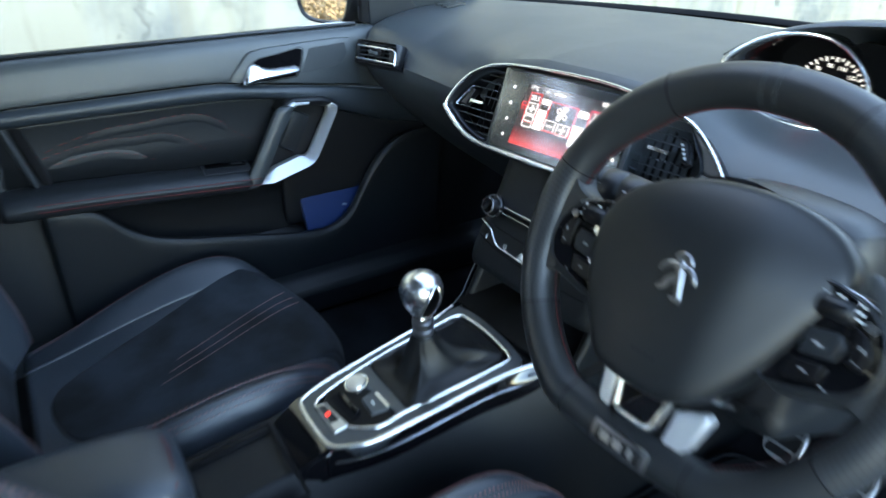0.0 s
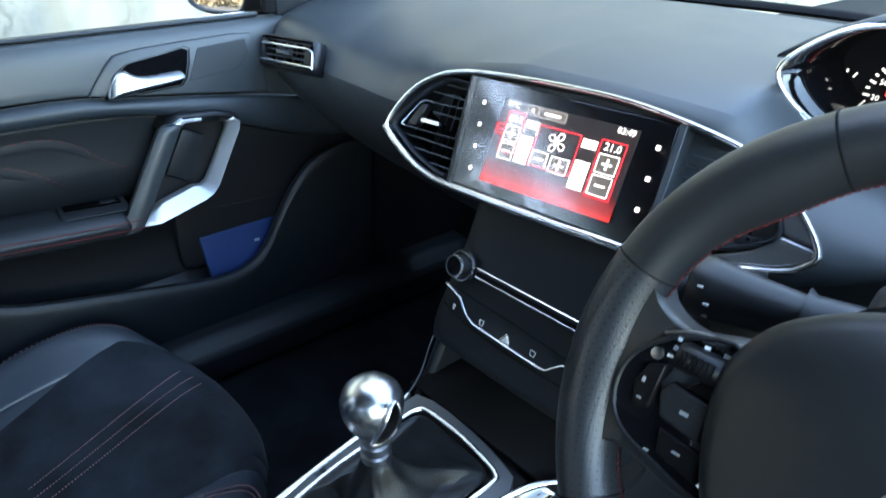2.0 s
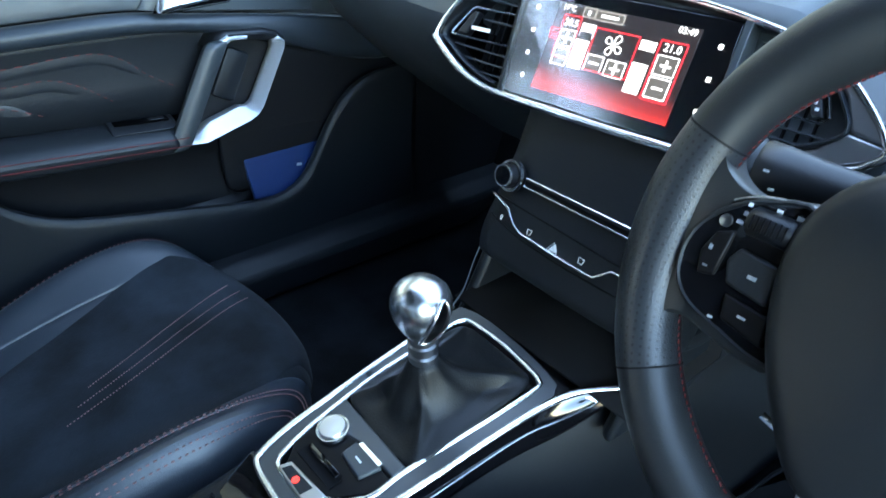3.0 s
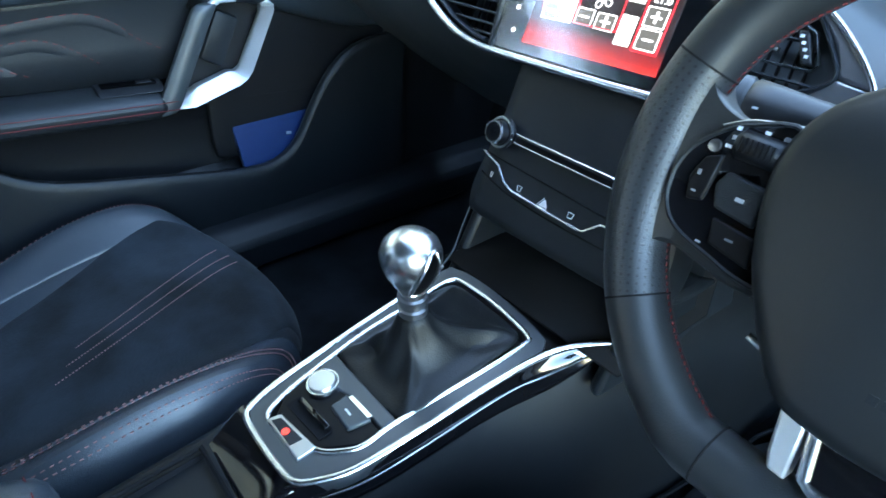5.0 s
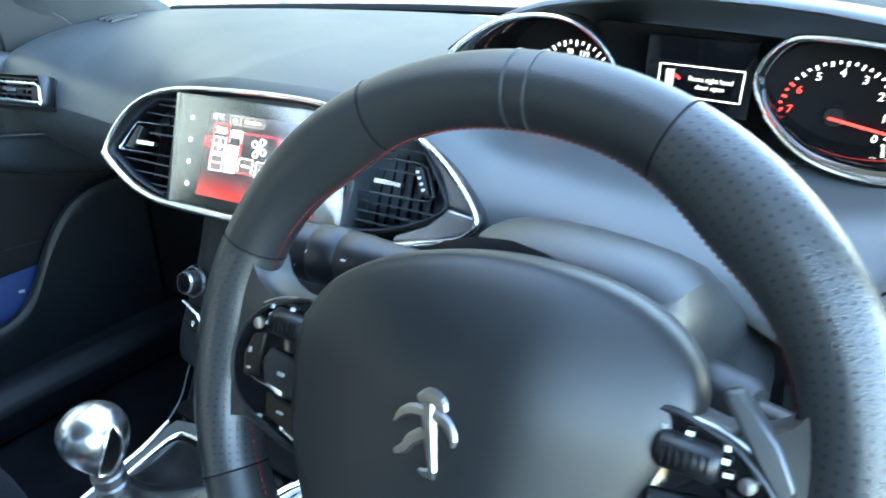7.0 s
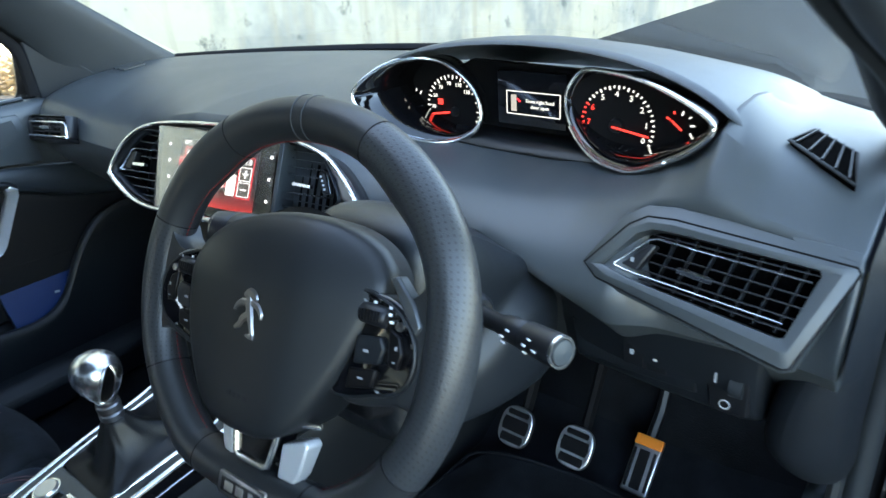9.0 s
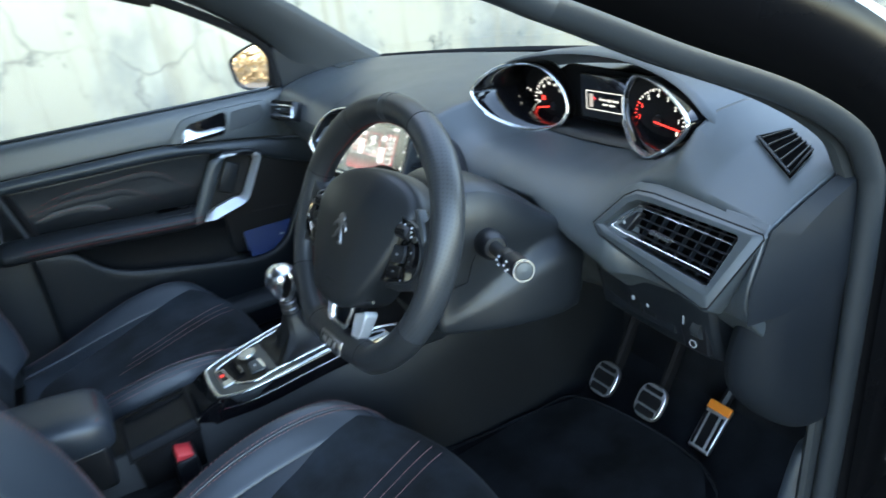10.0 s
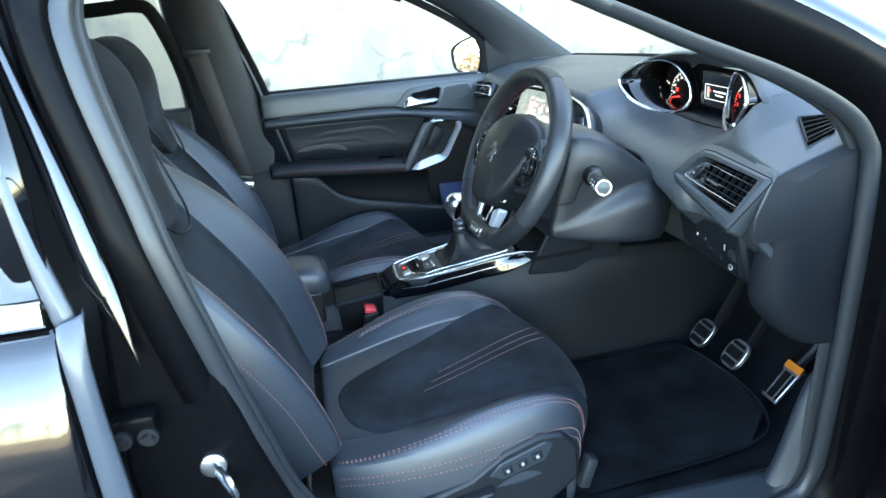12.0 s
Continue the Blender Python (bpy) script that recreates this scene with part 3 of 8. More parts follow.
part("frame_edge", sheet([[V(*a) + V(0.001, 0, 0) for a, b in upper], [(V(*a) + V(*b)) * 0.5 + V(0.006, 0, 0) for a, b in upper], [V(*b) for a, b in upper], [V(*b) + V(-0.03, -0.014, 0) for a, b in upper]]), EDGE, rear_door, "black window frame edge with the sky's reflection painted in", solid=0.003, sub=1, face=(1, 0.3, 0))
lower = [((0.806, -0.634, 0.832), (0.808, -0.594, 0.838)), ((0.826, -0.630, 0.806), (0.824, -0.597, 0.806)), ((0.838, -0.624, 0.754), (0.835, -0.595, 0.750)), ((0.846, -0.622, 0.68), (0.843, -0.590, 0.68)), ((0.850, -0.621, 0.60), (0.846, -0.585, 0.60)), ((0.850, -0.621, 0.45), (0.846, -0.585, 0.45)), ((0.830, -0.621, 0.25), (0.826, -0.585, 0.25))]
part("door_edge", sheet([[V(*a) for a, b in lower], [V(*a) * 0.6 + V(*b) * 0.4 + V(0.005, 0, 0) for a, b in lower], [V(*b) for a, b in lower], [V(*b) + V(-0.035, -0.016, 0) for a, b in lower]]), EDGE, rear_door, "black rear door edge with the sky's reflection painted in", solid=0.003, sub=1, face=(1, 0.3, 0))
part("chrome_strip", loft([[(0.806, y, 0.826), (0.812, y, 0.832), (0.808, y, 0.852), (0.80, y, 0.856)] for y in (-1.6, -0.64)]), CHROME, rear_door, "chrome strip below the window")
part("pillar_cover", sheet([[(0.800, -0.625, 0.858), (0.766, -0.635, 1.0), (0.698, -0.66, 1.22)], [(0.802, -0.66, 0.858), (0.770, -0.672, 1.0), (0.704, -0.69, 1.22)], [(0.800, -0.70, 0.858), (0.766, -0.71, 1.0), (0.700, -0.72, 1.22)]]), PIANO, rear_door, solid=0.008)
pane = part("pane", sheet([[(0.798, -0.69, 0.855), (0.762, -0.70, 1.0), (0.696, -0.715, 1.22)], [(0.798, -1.6, 0.855), (0.762, -1.6, 1.0), (0.696, -1.5, 1.22)]]), PIANO, rear_door, "dark tinted rear side window", solid=0.004)
b_post = thing("centre_pillar", (0.77, -0.56, 0.25), "gloss black painted centre pillar behind the doorway", "car pillar")
part("post", loft([[(0.72, -0.36, 0.26), (0.765, -0.34, 0.26), (0.77, -0.60, 0.26), (0.70, -0.60, 0.26)], [(0.72, -0.46, 0.60), (0.768, -0.455, 0.60), (0.772, -0.615, 0.60), (0.70, -0.62, 0.60)], [(0.70, -0.525, 0.84), (0.738, -0.52, 0.84), (0.742, -0.605, 0.84), (0.68, -0.62, 0.84)], [(0.65, -0.59, 1.1), (0.680, -0.585, 1.1), (0.682, -0.64, 1.1), (0.64, -0.65, 1.1)], [(0.62, -0.60, 1.24), (0.645, -0.60, 1.24), (0.645, -0.66, 1.24), (0.61, -0.66, 1.24)]]), JAMB, b_post, bevel=0.008)
face_r = [(0.668, -0.668, 1.25), (0.694, -0.641, 1.125), (0.716, -0.615, 1.029), (0.741, -0.588, 0.921), (0.755, -0.575, 0.861), (0.770, -0.567, 0.800), (0.781, -0.563, 0.747)]
face_l = [(0.668, -0.695, 1.25), (0.694, -0.668, 1.125), (0.716, -0.643, 1.029), (0.741, -0.627, 0.921), (0.757, -0.614, 0.850), (0.770, -0.586, 0.795), (0.782, -0.565, 0.742)]
part("post_face", sheet([[V(*p) + V(-0.02, -0.010, 0) for p in face_r], [V(*p) for p in face_r], [(V(*p) + V(*q)) * 0.5 + V(0.002, 0, 0) for p, q in zip(face_r, face_l)], [V(*p) for p in face_l], [V(*p) + V(-0.02, -0.003, 0) for p in face_l]]), PAINT, b_post, "gloss black outer pillar face", solid=0.002, sub=1, face=(1, 0, 0))
part("post_trim", sheet([[(0.715, -0.45, 0.60), (0.715, -0.515, 0.84), (0.672, -0.585, 1.1), (0.63, -0.6, 1.24)], [(0.695, -0.52, 0.60), (0.695, -0.58, 0.84), (0.65, -0.63, 1.1), (0.61, -0.64, 1.24)], [(0.70, -0.66, 0.60), (0.70, -0.68, 0.84), (0.655, -0.70, 1.1), (0.61, -0.70, 1.24)]]), TRIM, b_post, solid=0.01)
part("hinge", box((0.785, -0.585, 0.672), (0.03, 0.05, 0.036), bevel=0.006), JAMB, b_post)
for y in (-0.60, -0.57):
    part("bolt", lathe((0.80, y, 0.665), (1, 0, 0), [(0, 0.012), (0.005, 0.012), (0.005, 0.007), (0.012, 0.006)], 16), BLACK, b_post)

# the driver's own door, swung wide open on its front hinges
front_door = thing("driver_door", (0.84, 0.52, 0.25), "wide open black driver's door with dark inner trim", "car door")
SWING = Matrix.Translation((0.84, 0.53, 0)) @ Matrix.Rotation(radians(68), 4, "Z")


def ajar(x, y, z):
    """A place on the open door: x outwards when shut, y along it from the hinge (minus: rearwards)."""
    return SWING @ V(x, y, z)


part("outer_skin", loft([[ajar(0.03, y, 0.26), ajar(0.055, y, 0.45), ajar(0.045, y, 0.65), ajar(0.01, y, 0.84), ajar(-0.01, y, 0.84), ajar(0.0, y, 0.45), ajar(0.0, y, 0.26)] for y in (-0.01, -0.55, -1.03)]), PAINT, front_door, bevel=0.006)
part("inner_panel", loft([[ajar(-0.012, y, 0.28), ajar(-0.07 - a, y, 0.30), ajar(-0.075 - a, y, 0.42), ajar(-0.035, y, 0.50), ajar(-0.085 - a, y, 0.60), ajar(-0.04, y, 0.66), ajar(-0.055, y, 0.84), ajar(-0.012, y, 0.85)] for y, a in ((-0.06, -0.01), (-0.2, 0.0), (-0.6, 0.01), (-0.98, -0.01))]), DASH_LOW, front_door, bevel=0.008)
part("window_frame", sweep(curve([ajar(-0.02, -0.10, 0.84), ajar(-0.04, -0.36, 1.03), ajar(-0.07, -0.62, 1.16), ajar(-0.09, -0.92, 1.21), ajar(-0.08, -1.06, 1.16), ajar(-0.04, -1.04, 1.0), ajar(-0.02, -1.02, 0.84)], 5), (0.018, 0.014), 8), MATT, front_door)
pane = part("pane", sheet([[ajar(-0.02, -0.12, 0.84), ajar(-0.02, -1.02, 0.84)], [ajar(-0.04, -0.40, 1.04), ajar(-0.04, -1.03, 1.02)], [ajar(-0.08, -0.75, 1.19), ajar(-0.08, -1.04, 1.19)]]), PANE, front_door, smooth=False)
pane.visible_shadow = False


# ---- dashboard ----
dashboard = thing("dashboard", (0, 0.4, 0.45), "dark grey soft-touch dashboard with chrome-edged air vents", "dashboard")
STATIONS = [
    (-0.735, ((.58, .885), (.51, .889), (.43, .883), (.37, .872), (.335, .85), (.325, .81), (.330, .76), (.345, .70), (.42, .62), (.60, .50))),
    (-0.712, ((.60, .886), (.52, .890), (.435, .886), (.36, .875), (.305, .855), (.288, .81), (.295, .76), (.335, .70), (.41, .62), (.61, .48))),
    (-0.695, ((.62, .886), (.52, .891), (.435, .887), (.355, .877), (.290, .858), (.262, .81), (.265, .765), (.325, .70), (.41, .62), (.62, .46))),
    (-0.66, ((.66, .886), (.54, .893), (.44, .89), (.352, .879), (.280, .860), (.256, .81), (.260, .768), (.320, .70), (.41, .62), (.62, .46))),
    (-0.58, ((.72, .885), (.56, .896), (.44, .893), (.352, .878), (.286, .854), (.257, .808), (.262, .765), (.315, .70), (.405, .62), (.62, .45))),
    (-0.50, ((.77, .884), (.58, .899), (.44, .895), (.357, .876), (.298, .846), (.257, .804), (.266, .760), (.315, .705), (.40, .63), (.62, .45))),
    (-0.35, ((.845, .882), (.62, .90), (.45, .898), (.347, .880), (.290, .849), (.250, .806), (.257, .762), (.30, .705), (.39, .63), (.62, .45))),
    (-0.25, ((.885, .880), (.65, .90), (.45, .901), (.338, .892), (.270, .866), (.237, .815), (.236, .768), (.28, .715), (.38, .63), (.62, .45))),
    (-0.12, ((.905, .878), (.66, .90), (.45, .905), (.33, .902), (.262, .893), (.245, .83), (.23, .775), (.24, .735), (.36, .63), (.62, .45))),
    (0.0, ((.91, .878), (.66, .90), (.45, .905), (.34, .902), (.275, .894), (.258, .83), (.24, .775), (.245, .735), (.36, .63), (.62, .45))),
    (0.10, ((.905, .878), (.66, .90), (.45, .905), (.345, .90), (.29, .888), (.275, .83), (.25, .775), (.255, .735), (.36, .63), (.62, .45))),
    (0.135, ((.90, .88), (.66, .89), (.46, .875), (.39, .870), (.32, .862), (.285, .835), (.26, .79), (.258, .735), (.36, .63), (.62, .45))),
    (0.18, ((.89, .88), (.66, .87), (.49, .85), (.41, .850), (.33, .846), (.293, .825), (.268, .79), (.262, .748), (.355, .752), (.62, .45))),
    (0.26, ((.88, .88), (.66, .87), (.50, .85), (.43, .846), (.34, .838), (.305, .825), (.290, .808), (.290, .796), (.36, .784), (.62, .45))),
    (0.36, ((.86, .88), (.66, .86), (.52, .848), (.43, .845), (.34, .835), (.303, .822), (.288, .808), (.288, .798), (.36, .786), (.62, .45))),
    (0.41, ((.84, .88), (.64, .862), (.51, .852), (.42, .85), (.342, .838), (.298, .818), (.280, .796), (.276, .782), (.355, .770), (.62, .45))),
    (0.46, ((.825, .882), (.62, .865), (.50, .857), (.41, .858), (.345, .845), (.295, .815), (.275, .78), (.268, .766), (.355, .752), (.62, .45))),
    (0.52, ((.79, .884), (.58, .885), (.46, .882), (.378, .878), (.33, .858), (.306, .822), (.270, .785), (.268, .75), (.345, .69), (.62, .45))),
    (0.535, ((.78, .885), (.575, .892), (.455, .893), (.368, .888), (.328, .863), (.310, .830), (.274, .79), (.270, .752), (.345, .695), (.62, .45))),
    (0.56, ((.765, .886), (.57, .90), (.45, .905), (.358, .899), (.325, .868), (.312, .830), (.300, .79), (.280, .752), (.345, .70), (.62, .46))),
    (0.585, ((.745, .886), (.565, .922), (.44, .953), (.354, .936), (.322, .869), (.312, .830), (.302, .79), (.281, .752), (.345, .70), (.62, .46))),
    (0.605, ((.73, .886), (.56, .912), (.435, .931), (.355, .921), (.32, .868), (.312, .830), (.302, .79), (.282, .752), (.345, .70), (.62, .46))),
    (0.63, ((.705, .887), (.55, .906), (.435, .9115), (.361, .901), (.319, .864), (.312, .830), (.302, .79), (.283, .752), (.345, .70), (.62, .46))),
    (0.655, ((.68, .888), (.54, .902), (.44, .906), (.363, .889), (.318, .860), (.312, .830), (.302, .79), (.284, .752), (.345, .70), (.62, .46))),
    (0.718, ((.60, .89), (.52, .90), (.45, .894), (.372, .872), (.313, .852), (.301, .825), (.284, .79), (.285, .752), (.345, .70), (.62, .46))),
]
XS = [s[0] for s in STATIONS]


def dash_at(x):
    """The dashboard's outline, front to foot, across the car at x."""
    well = float(np.interp(x, (0.526, 0.545, 0.690, 0.712), (0, 0.045, 0.045, 0)))  # room for the driver's air vent
    row = [V(x, float(np.interp(x, XS, [s[1][i][0] for s in STATIONS])), float(np.interp(x, XS, [s[1][i][1] for s in STATIONS]))) for i in range(10)]
    row.insert(5, row[4].lerp(row[5], 0.22))
    row[6].y += well
    row[7].y += 0.25 * well
    return row


cuts = sorted({*XS, 0.505, 0.512, 0.545, 0.688, 0.690, 0.698, 0.712, *np.linspace(-0.73, 0.715, 34).round(3).tolist()})
part("upper_pad", sheet([dash_at(x) for x in cuts]), DASH, dashboard, solid=0.015, sub=1, face=(0, -1, 1))
end = [(y, z) for _, y, z in dash_at(0.718)[:9]] + [(0.47, 0.752)]
part("end_cap", prism([(0.722, y, z) for y, z in end], [(0.735, 0.46 + (y - 0.46) * 0.80, 0.80 + (z - 0.80) * 0.90) for y, z in end]), SIDE, dashboard)


# hood over the instruments
hood_x = [0.085, 0.12, 0.17, 0.24, 0.32, 0.42, 0.50, 0.552, 0.580, 0.598, 0.612, 0.624]
hood_z = [0.925, 0.953, 0.972, 0.980, 0.983, 0.980, 0.970, 0.957, 0.944, 0.928, 0.905, 0.875]
hood_y = [0.385, 0.40, 0.42, 0.44, 0.445, 0.43, 0.405, 0.384, 0.372, 0.376, 0.392, 0.412]
lip = [V(x, y, z) for x, y, z in zip(hood_x, hood_y, hood_z)]
rows = [[p + V(0, 0.075, -0.012) for p in lip], [p + V(0, 0.012, -0.010) for p in lip], [p + V(0, 0, -0.004) for p in lip], [p + V(0, 0.006, 0.001) for p in lip], [p + V(0, 0.07, 0.000) for p in lip],
        [V(p.x + 0.5 * max(0, p.x - 0.59), 0.62 - 0.05 * abs(p.x - 0.3), 0.5 * p.z + 0.465 - 1.2 * max(0, p.x - 0.60)) for p in lip], [V(p.x + 0.5 * max(0, p.x - 0.59), 0.80 - 0.35 * max(0, p.x - 0.3), 0.886 - 0.8 * max(0, p.x - 0.60)) for p in lip]]
part("instrument_hood", sheet(rows), DASH, dashboard, solid=0.004, sub=1, face=(0, -0.3, 1))
part("hood_shelf", sheet([[(x, 0.50, 0.856 + 0.03 * abs(x - 0.33)) for x in (0.10, 0.2, 0.3, 0.4, 0.5, 0.58)], [(x, 0.44, 0.848 + 0.03 * abs(x - 0.33)) for x in (0.10, 0.2, 0.3, 0.4, 0.5, 0.58)]]), BLACK, dashboard, solid=0.004)

# ---- instruments ----
cluster = thing("instrument_cluster", (0.33, 0.47, 0.85), "instrument cluster with two almond dials and a small display", "instruments")
part("backing", prism([(x, 0.505, z) for x, z in ((0.10, 0.85), (0.575, 0.85), (0.58, 0.905), (0.5, 0.938), (0.2, 0.945), (0.10, 0.90))], [(x, 0.515, z) for x, z in ((0.10, 0.85), (0.575, 0.85), (0.58, 0.905), (0.5, 0.938), (0.2, 0.945), (0.10, 0.90))]), MATT, cluster)


def left_eye(x, z, d=0.0):
    return V(x, 0.372 + 0.677 * (x - 0.10) + 0.2 * (z - 0.90) + d, z)


def right_eye(x, z, d=0.0):
    return V(x, 0.468 - 0.551 * (x - 0.364) + 0.2 * (z - 0.905) + d, z)


EYES = (
    (left_eye, [(0.098, 0.914), (0.122, 0.944), (0.155, 0.957), (0.195, 0.951), (0.228, 0.92), (0.242, 0.885), (0.236, 0.862), (0.207, 0.850), (0.163, 0.858), (0.122, 0.880)], (0.19, 0.892)),
    (right_eye, [(0.366, 0.915), (0.382, 0.944), (0.412, 0.954), (0.485, 0.955), (0.55, 0.944), (0.578, 0.930), (0.558, 0.905), (0.517, 0.880), (0.478, 0.864), (0.425, 0.864), (0.383, 0.886)], (0.447, 0.902)),
)
for eye, ring, mid in EYES:
    rim = curve([eye(x, z) for x, z in ring], 6, True)
    inner = [V(p.x * 0.9 + mid[0] * 0.1, 0.485 if eye is left_eye else 0.470, p.z * 0.92 + mid[1] * 0.08) for p in rim]
    pod = part("dial_pod", sheet([rim + [rim[0]], [(a * 0.5 + b * 0.5) for a, b in zip(rim, inner)] + [(rim[0] + inner[0]) * 0.5], inner + [inner[0]]]), PIANO, cluster, solid=0.003)
    part("bezel", sweep(rim, (0.0028, 0.0036), 10, True, (0, -1, 0.2)), CHROME, pod, "bright chrome rim")
    lo = [p for p in rim if p.z < mid[1] - 0.012]
    part("bezel_foot", sweep(sorted([p + V(0, -0.001, -0.0012) for p in lo], key=lambda p: p.x), (0.003, 0.0055), 10, False, (0, -1, 0.2)), CHROME, pod, "broad chrome lower edge")
    part("dial_face", prism([p + V(0, -0.002, 0) for p in inner], [p + V(0, 0.002, 0) for p in inner]), MATT, pod)


def dial(cx, cz, r, marks, a0, a1, parent, mats, length=0.006, y=0.4805):
    """Ticks on an arc, from angle a0 to a1 (degrees from the right, anticlockwise)."""
    for i in range(marks):
        a = radians(a0 + (a1 - a0) * i / (marks - 1))
        k = length if i % 2 == 0 else length * 0.6
        p, q = V(cx + math.cos(a) * r, y, cz + math.sin(a) * r), V(cx + math.cos(a) * (r - k), y, cz + math.sin(a) * (r - k))
        part("tick", beam(p, q, 0.0018, 0.0008, (0, 1, 0)), mats[i] if isinstance(mats, list) else mats, parent, smooth=False)


gauges = thing("dial_markings", (0.33, 0.48, 0.87), "lit white and red dial marks with red needles", "dials")
SP, TA = (0.183, 0.881), (0.4331, 0.8893)
dial(*SP, 0.046, 25, 196, -20, gauges, LIT_DIM)
for i, t in enumerate(("30", "50", "70", "90", "110", "130")):
    a = radians(180 - i * 27)
    writing(t, (SP[0] + math.cos(a) * 0.0345, 0.4802, SP[1] + math.sin(a) * 0.0345), (1, 0, 0), (0, 0, 1), 0.0075, LIT_DIM, gauges)
part("needle", beam((SP[0] + 0.002, 0.477, SP[1] - 0.004), (SP[0] - 0.041, 0.477, SP[1] - 0.011), 0.0025, 0.001, (0, 1, 0)), LIT_NEEDLE, gauges)
part("needle_hub", lathe((SP[0] + 0.003, 0.481, SP[1] - 0.004), (0, -1, 0), [(0, 0.007), (0.005, 0.006)], 16), BLACK, gauges)
for dz in (0.008, -0.022):
    part("warning_light", box((SP[0] - 0.022, 0.4802, SP[1] + dz), (0.009, 0.0006, 0.008)), LIT_NEEDLE, gauges, "red warning light")
dial(0.118, 0.886, 0.017, 5, 190, 60, gauges, [LIT_NEEDLE, LIT_DIM, LIT_DIM, LIT_DIM, LIT_DIM], 0.005)
part("needle", beam((0.119, 0.478, 0.882), (0.112, 0.478, 0.898), 0.0022, 0.001, (0, 1, 0)), LIT_NEEDLE, gauges)
dial(*TA, 0.0455, 29, 180, -33, gauges, [LIT_NEEDLE] * 5 + [LIT_DIM] * 24, 0.0042, 0.4672)
for k, t in enumerate("76543210"):
    a, m = 179 - 29 * k, LIT_NEEDLE if k < 2 else LIT_DIM
    writing(t, (TA[0] + math.cos(radians(a)) * 0.0358, 0.4670, TA[1] + math.sin(radians(a)) * 0.0358), (1, 0, 0), (0, 0, 1), 0.0095, m, gauges)
part("needle", beam((TA[0] - 0.004, 0.462, TA[1] - 0.001), (TA[0] + 0.041, 0.462, TA[1] - 0.008), 0.0021, 0.001, (0, 1, 0)), LIT_NEEDLE, gauges)
part("needle_hub", lathe((TA[0], 0.468, TA[1]), (0, -1, 0), [(0, 0.009), (0.005, 0.008)], 16), BLACK, gauges)
dial(0.506, 0.897, 0.017, 6, 150, -30, gauges, [LIT_NEEDLE, LIT_NEEDLE, LIT_DIM, LIT_DIM, LIT_DIM, LIT_DIM], 0.005, 0.4665)
part("needle", beam((0.498, 0.464, 0.903), (0.510, 0.464, 0.893), 0.0018, 0.001, (0, 1, 0)), LIT_NEEDLE, gauges)

info = thing("trip_display", (0.316, 0.475, 0.89), "small black trip display with a white message frame", "display")
part("panel", prism([(x, 0.476, z) for x, z in ((0.262, 0.872), (0.362, 0.872), (0.362, 0.94), (0.262, 0.94))], [(x, 0.486, z) for x, z in ((0.262, 0.872), (0.362, 0.872), (0.362, 0.94), (0.262, 0.94))]), PIANO, info, smooth=False)
for p, q in (((0.276, 0.915), (0.354, 0.915)), ((0.354, 0.915), (0.354, 0.886)), ((0.354, 0.886), (0.276, 0.886)), ((0.276, 0.886), (0.276, 0.915))):
    part("frame_line", beam((p[0], 0.4755, p[1]), (q[0], 0.4755, q[1]), 0.0011, 0.0005, (0, 1, 0)), LIT_DIM, info, smooth=False)
part("car_symbol", box((0.2865, 0.4755, 0.900), (0.008, 0.0005, 0.021)), LIT_GREY, info, smooth=False)
part("open_door_mark", box((0.294, 0.4753, 0.904), (0.006, 0.0005, 0.002), Matrix.Rotation(0.7, 4, "Y")), LIT_RED, info, smooth=False)
writing("Front right hand", (0.325, 0.4755, 0.9035), (1, 0, 0), (0, 0, 1), 0.0062, LIT_DIM, info)
writing("door open", (0.325, 0.4755, 0.8965), (1, 0, 0), (0, 0, 1), 0.0062, LIT_DIM, info)

# ---- centre display with its vents ----
NORMAL = V(0.12, -1, 0.5).normalized()
NU = V(1, 0.12, 0).normalized()
NV = NORMAL.cross(NU).normalized()


def nac(x, z, d=0.0):
    """A place on the centre display's leaning plane, d metres in front of it."""
    return V(x, 0.222 + 0.12 * x + 0.5 * (z - 0.81), z) + NORMAL * d


centre = thing("centre_display", (0, 0.24, 0.77), "wide chrome-rimmed centre touchscreen between two air vents", "touchscreen")
RING = [(-0.255, 0.808), (-0.241, 0.842), (-0.212, 0.866), (-0.168, 0.879), (-0.09, 0.885), (0.0, 0.887), (0.07, 0.882), (0.143, 0.869), (0.186, 0.845), (0.215, 0.818), (0.210, 0.805), (0.190, 0.795), (0.108, 0.777), (0.02, 0.773), (-0.073, 0.772), (-0.14, 0.7715), (-0.175, 0.7745), (-0.205, 0.782), (-0.237, 0.795)]
ring = curve([nac(x, z) for x, z in RING], 6, True)
part("rim", sweep(ring, (0.0028, 0.0045), 10, True, NORMAL), CHROME, centre, "polished chrome rim")
low = curve([nac(x, z, 0.0005) for x, z in ((-0.258, 0.805), (-0.237, 0.794), (-0.205, 0.7808), (-0.175, 0.7733), (-0.14, 0.7703), (-0.05, 0.7705), (0.04, 0.7725), (0.108, 0.7758), (0.19, 0.7938))], 6)
part("rim_foot", sweep(low, (0.0042, 0.004), 10, False, NORMAL), CHROME, centre, "polished chrome lower edge")
part("bowl", sheet([ring + [ring[0]], [p - NORMAL * 0.02 for p in ring] + [ring[0] - NORMAL * 0.02], [p * 0.97 + nac(-0.02, 0.83) * 0.03 - NORMAL * 0.045 for p in ring] + [ring[0] * 0.97 + nac(-0.02, 0.83) * 0.03 - NORMAL * 0.045]]), BLACK, centre, solid=0.003)
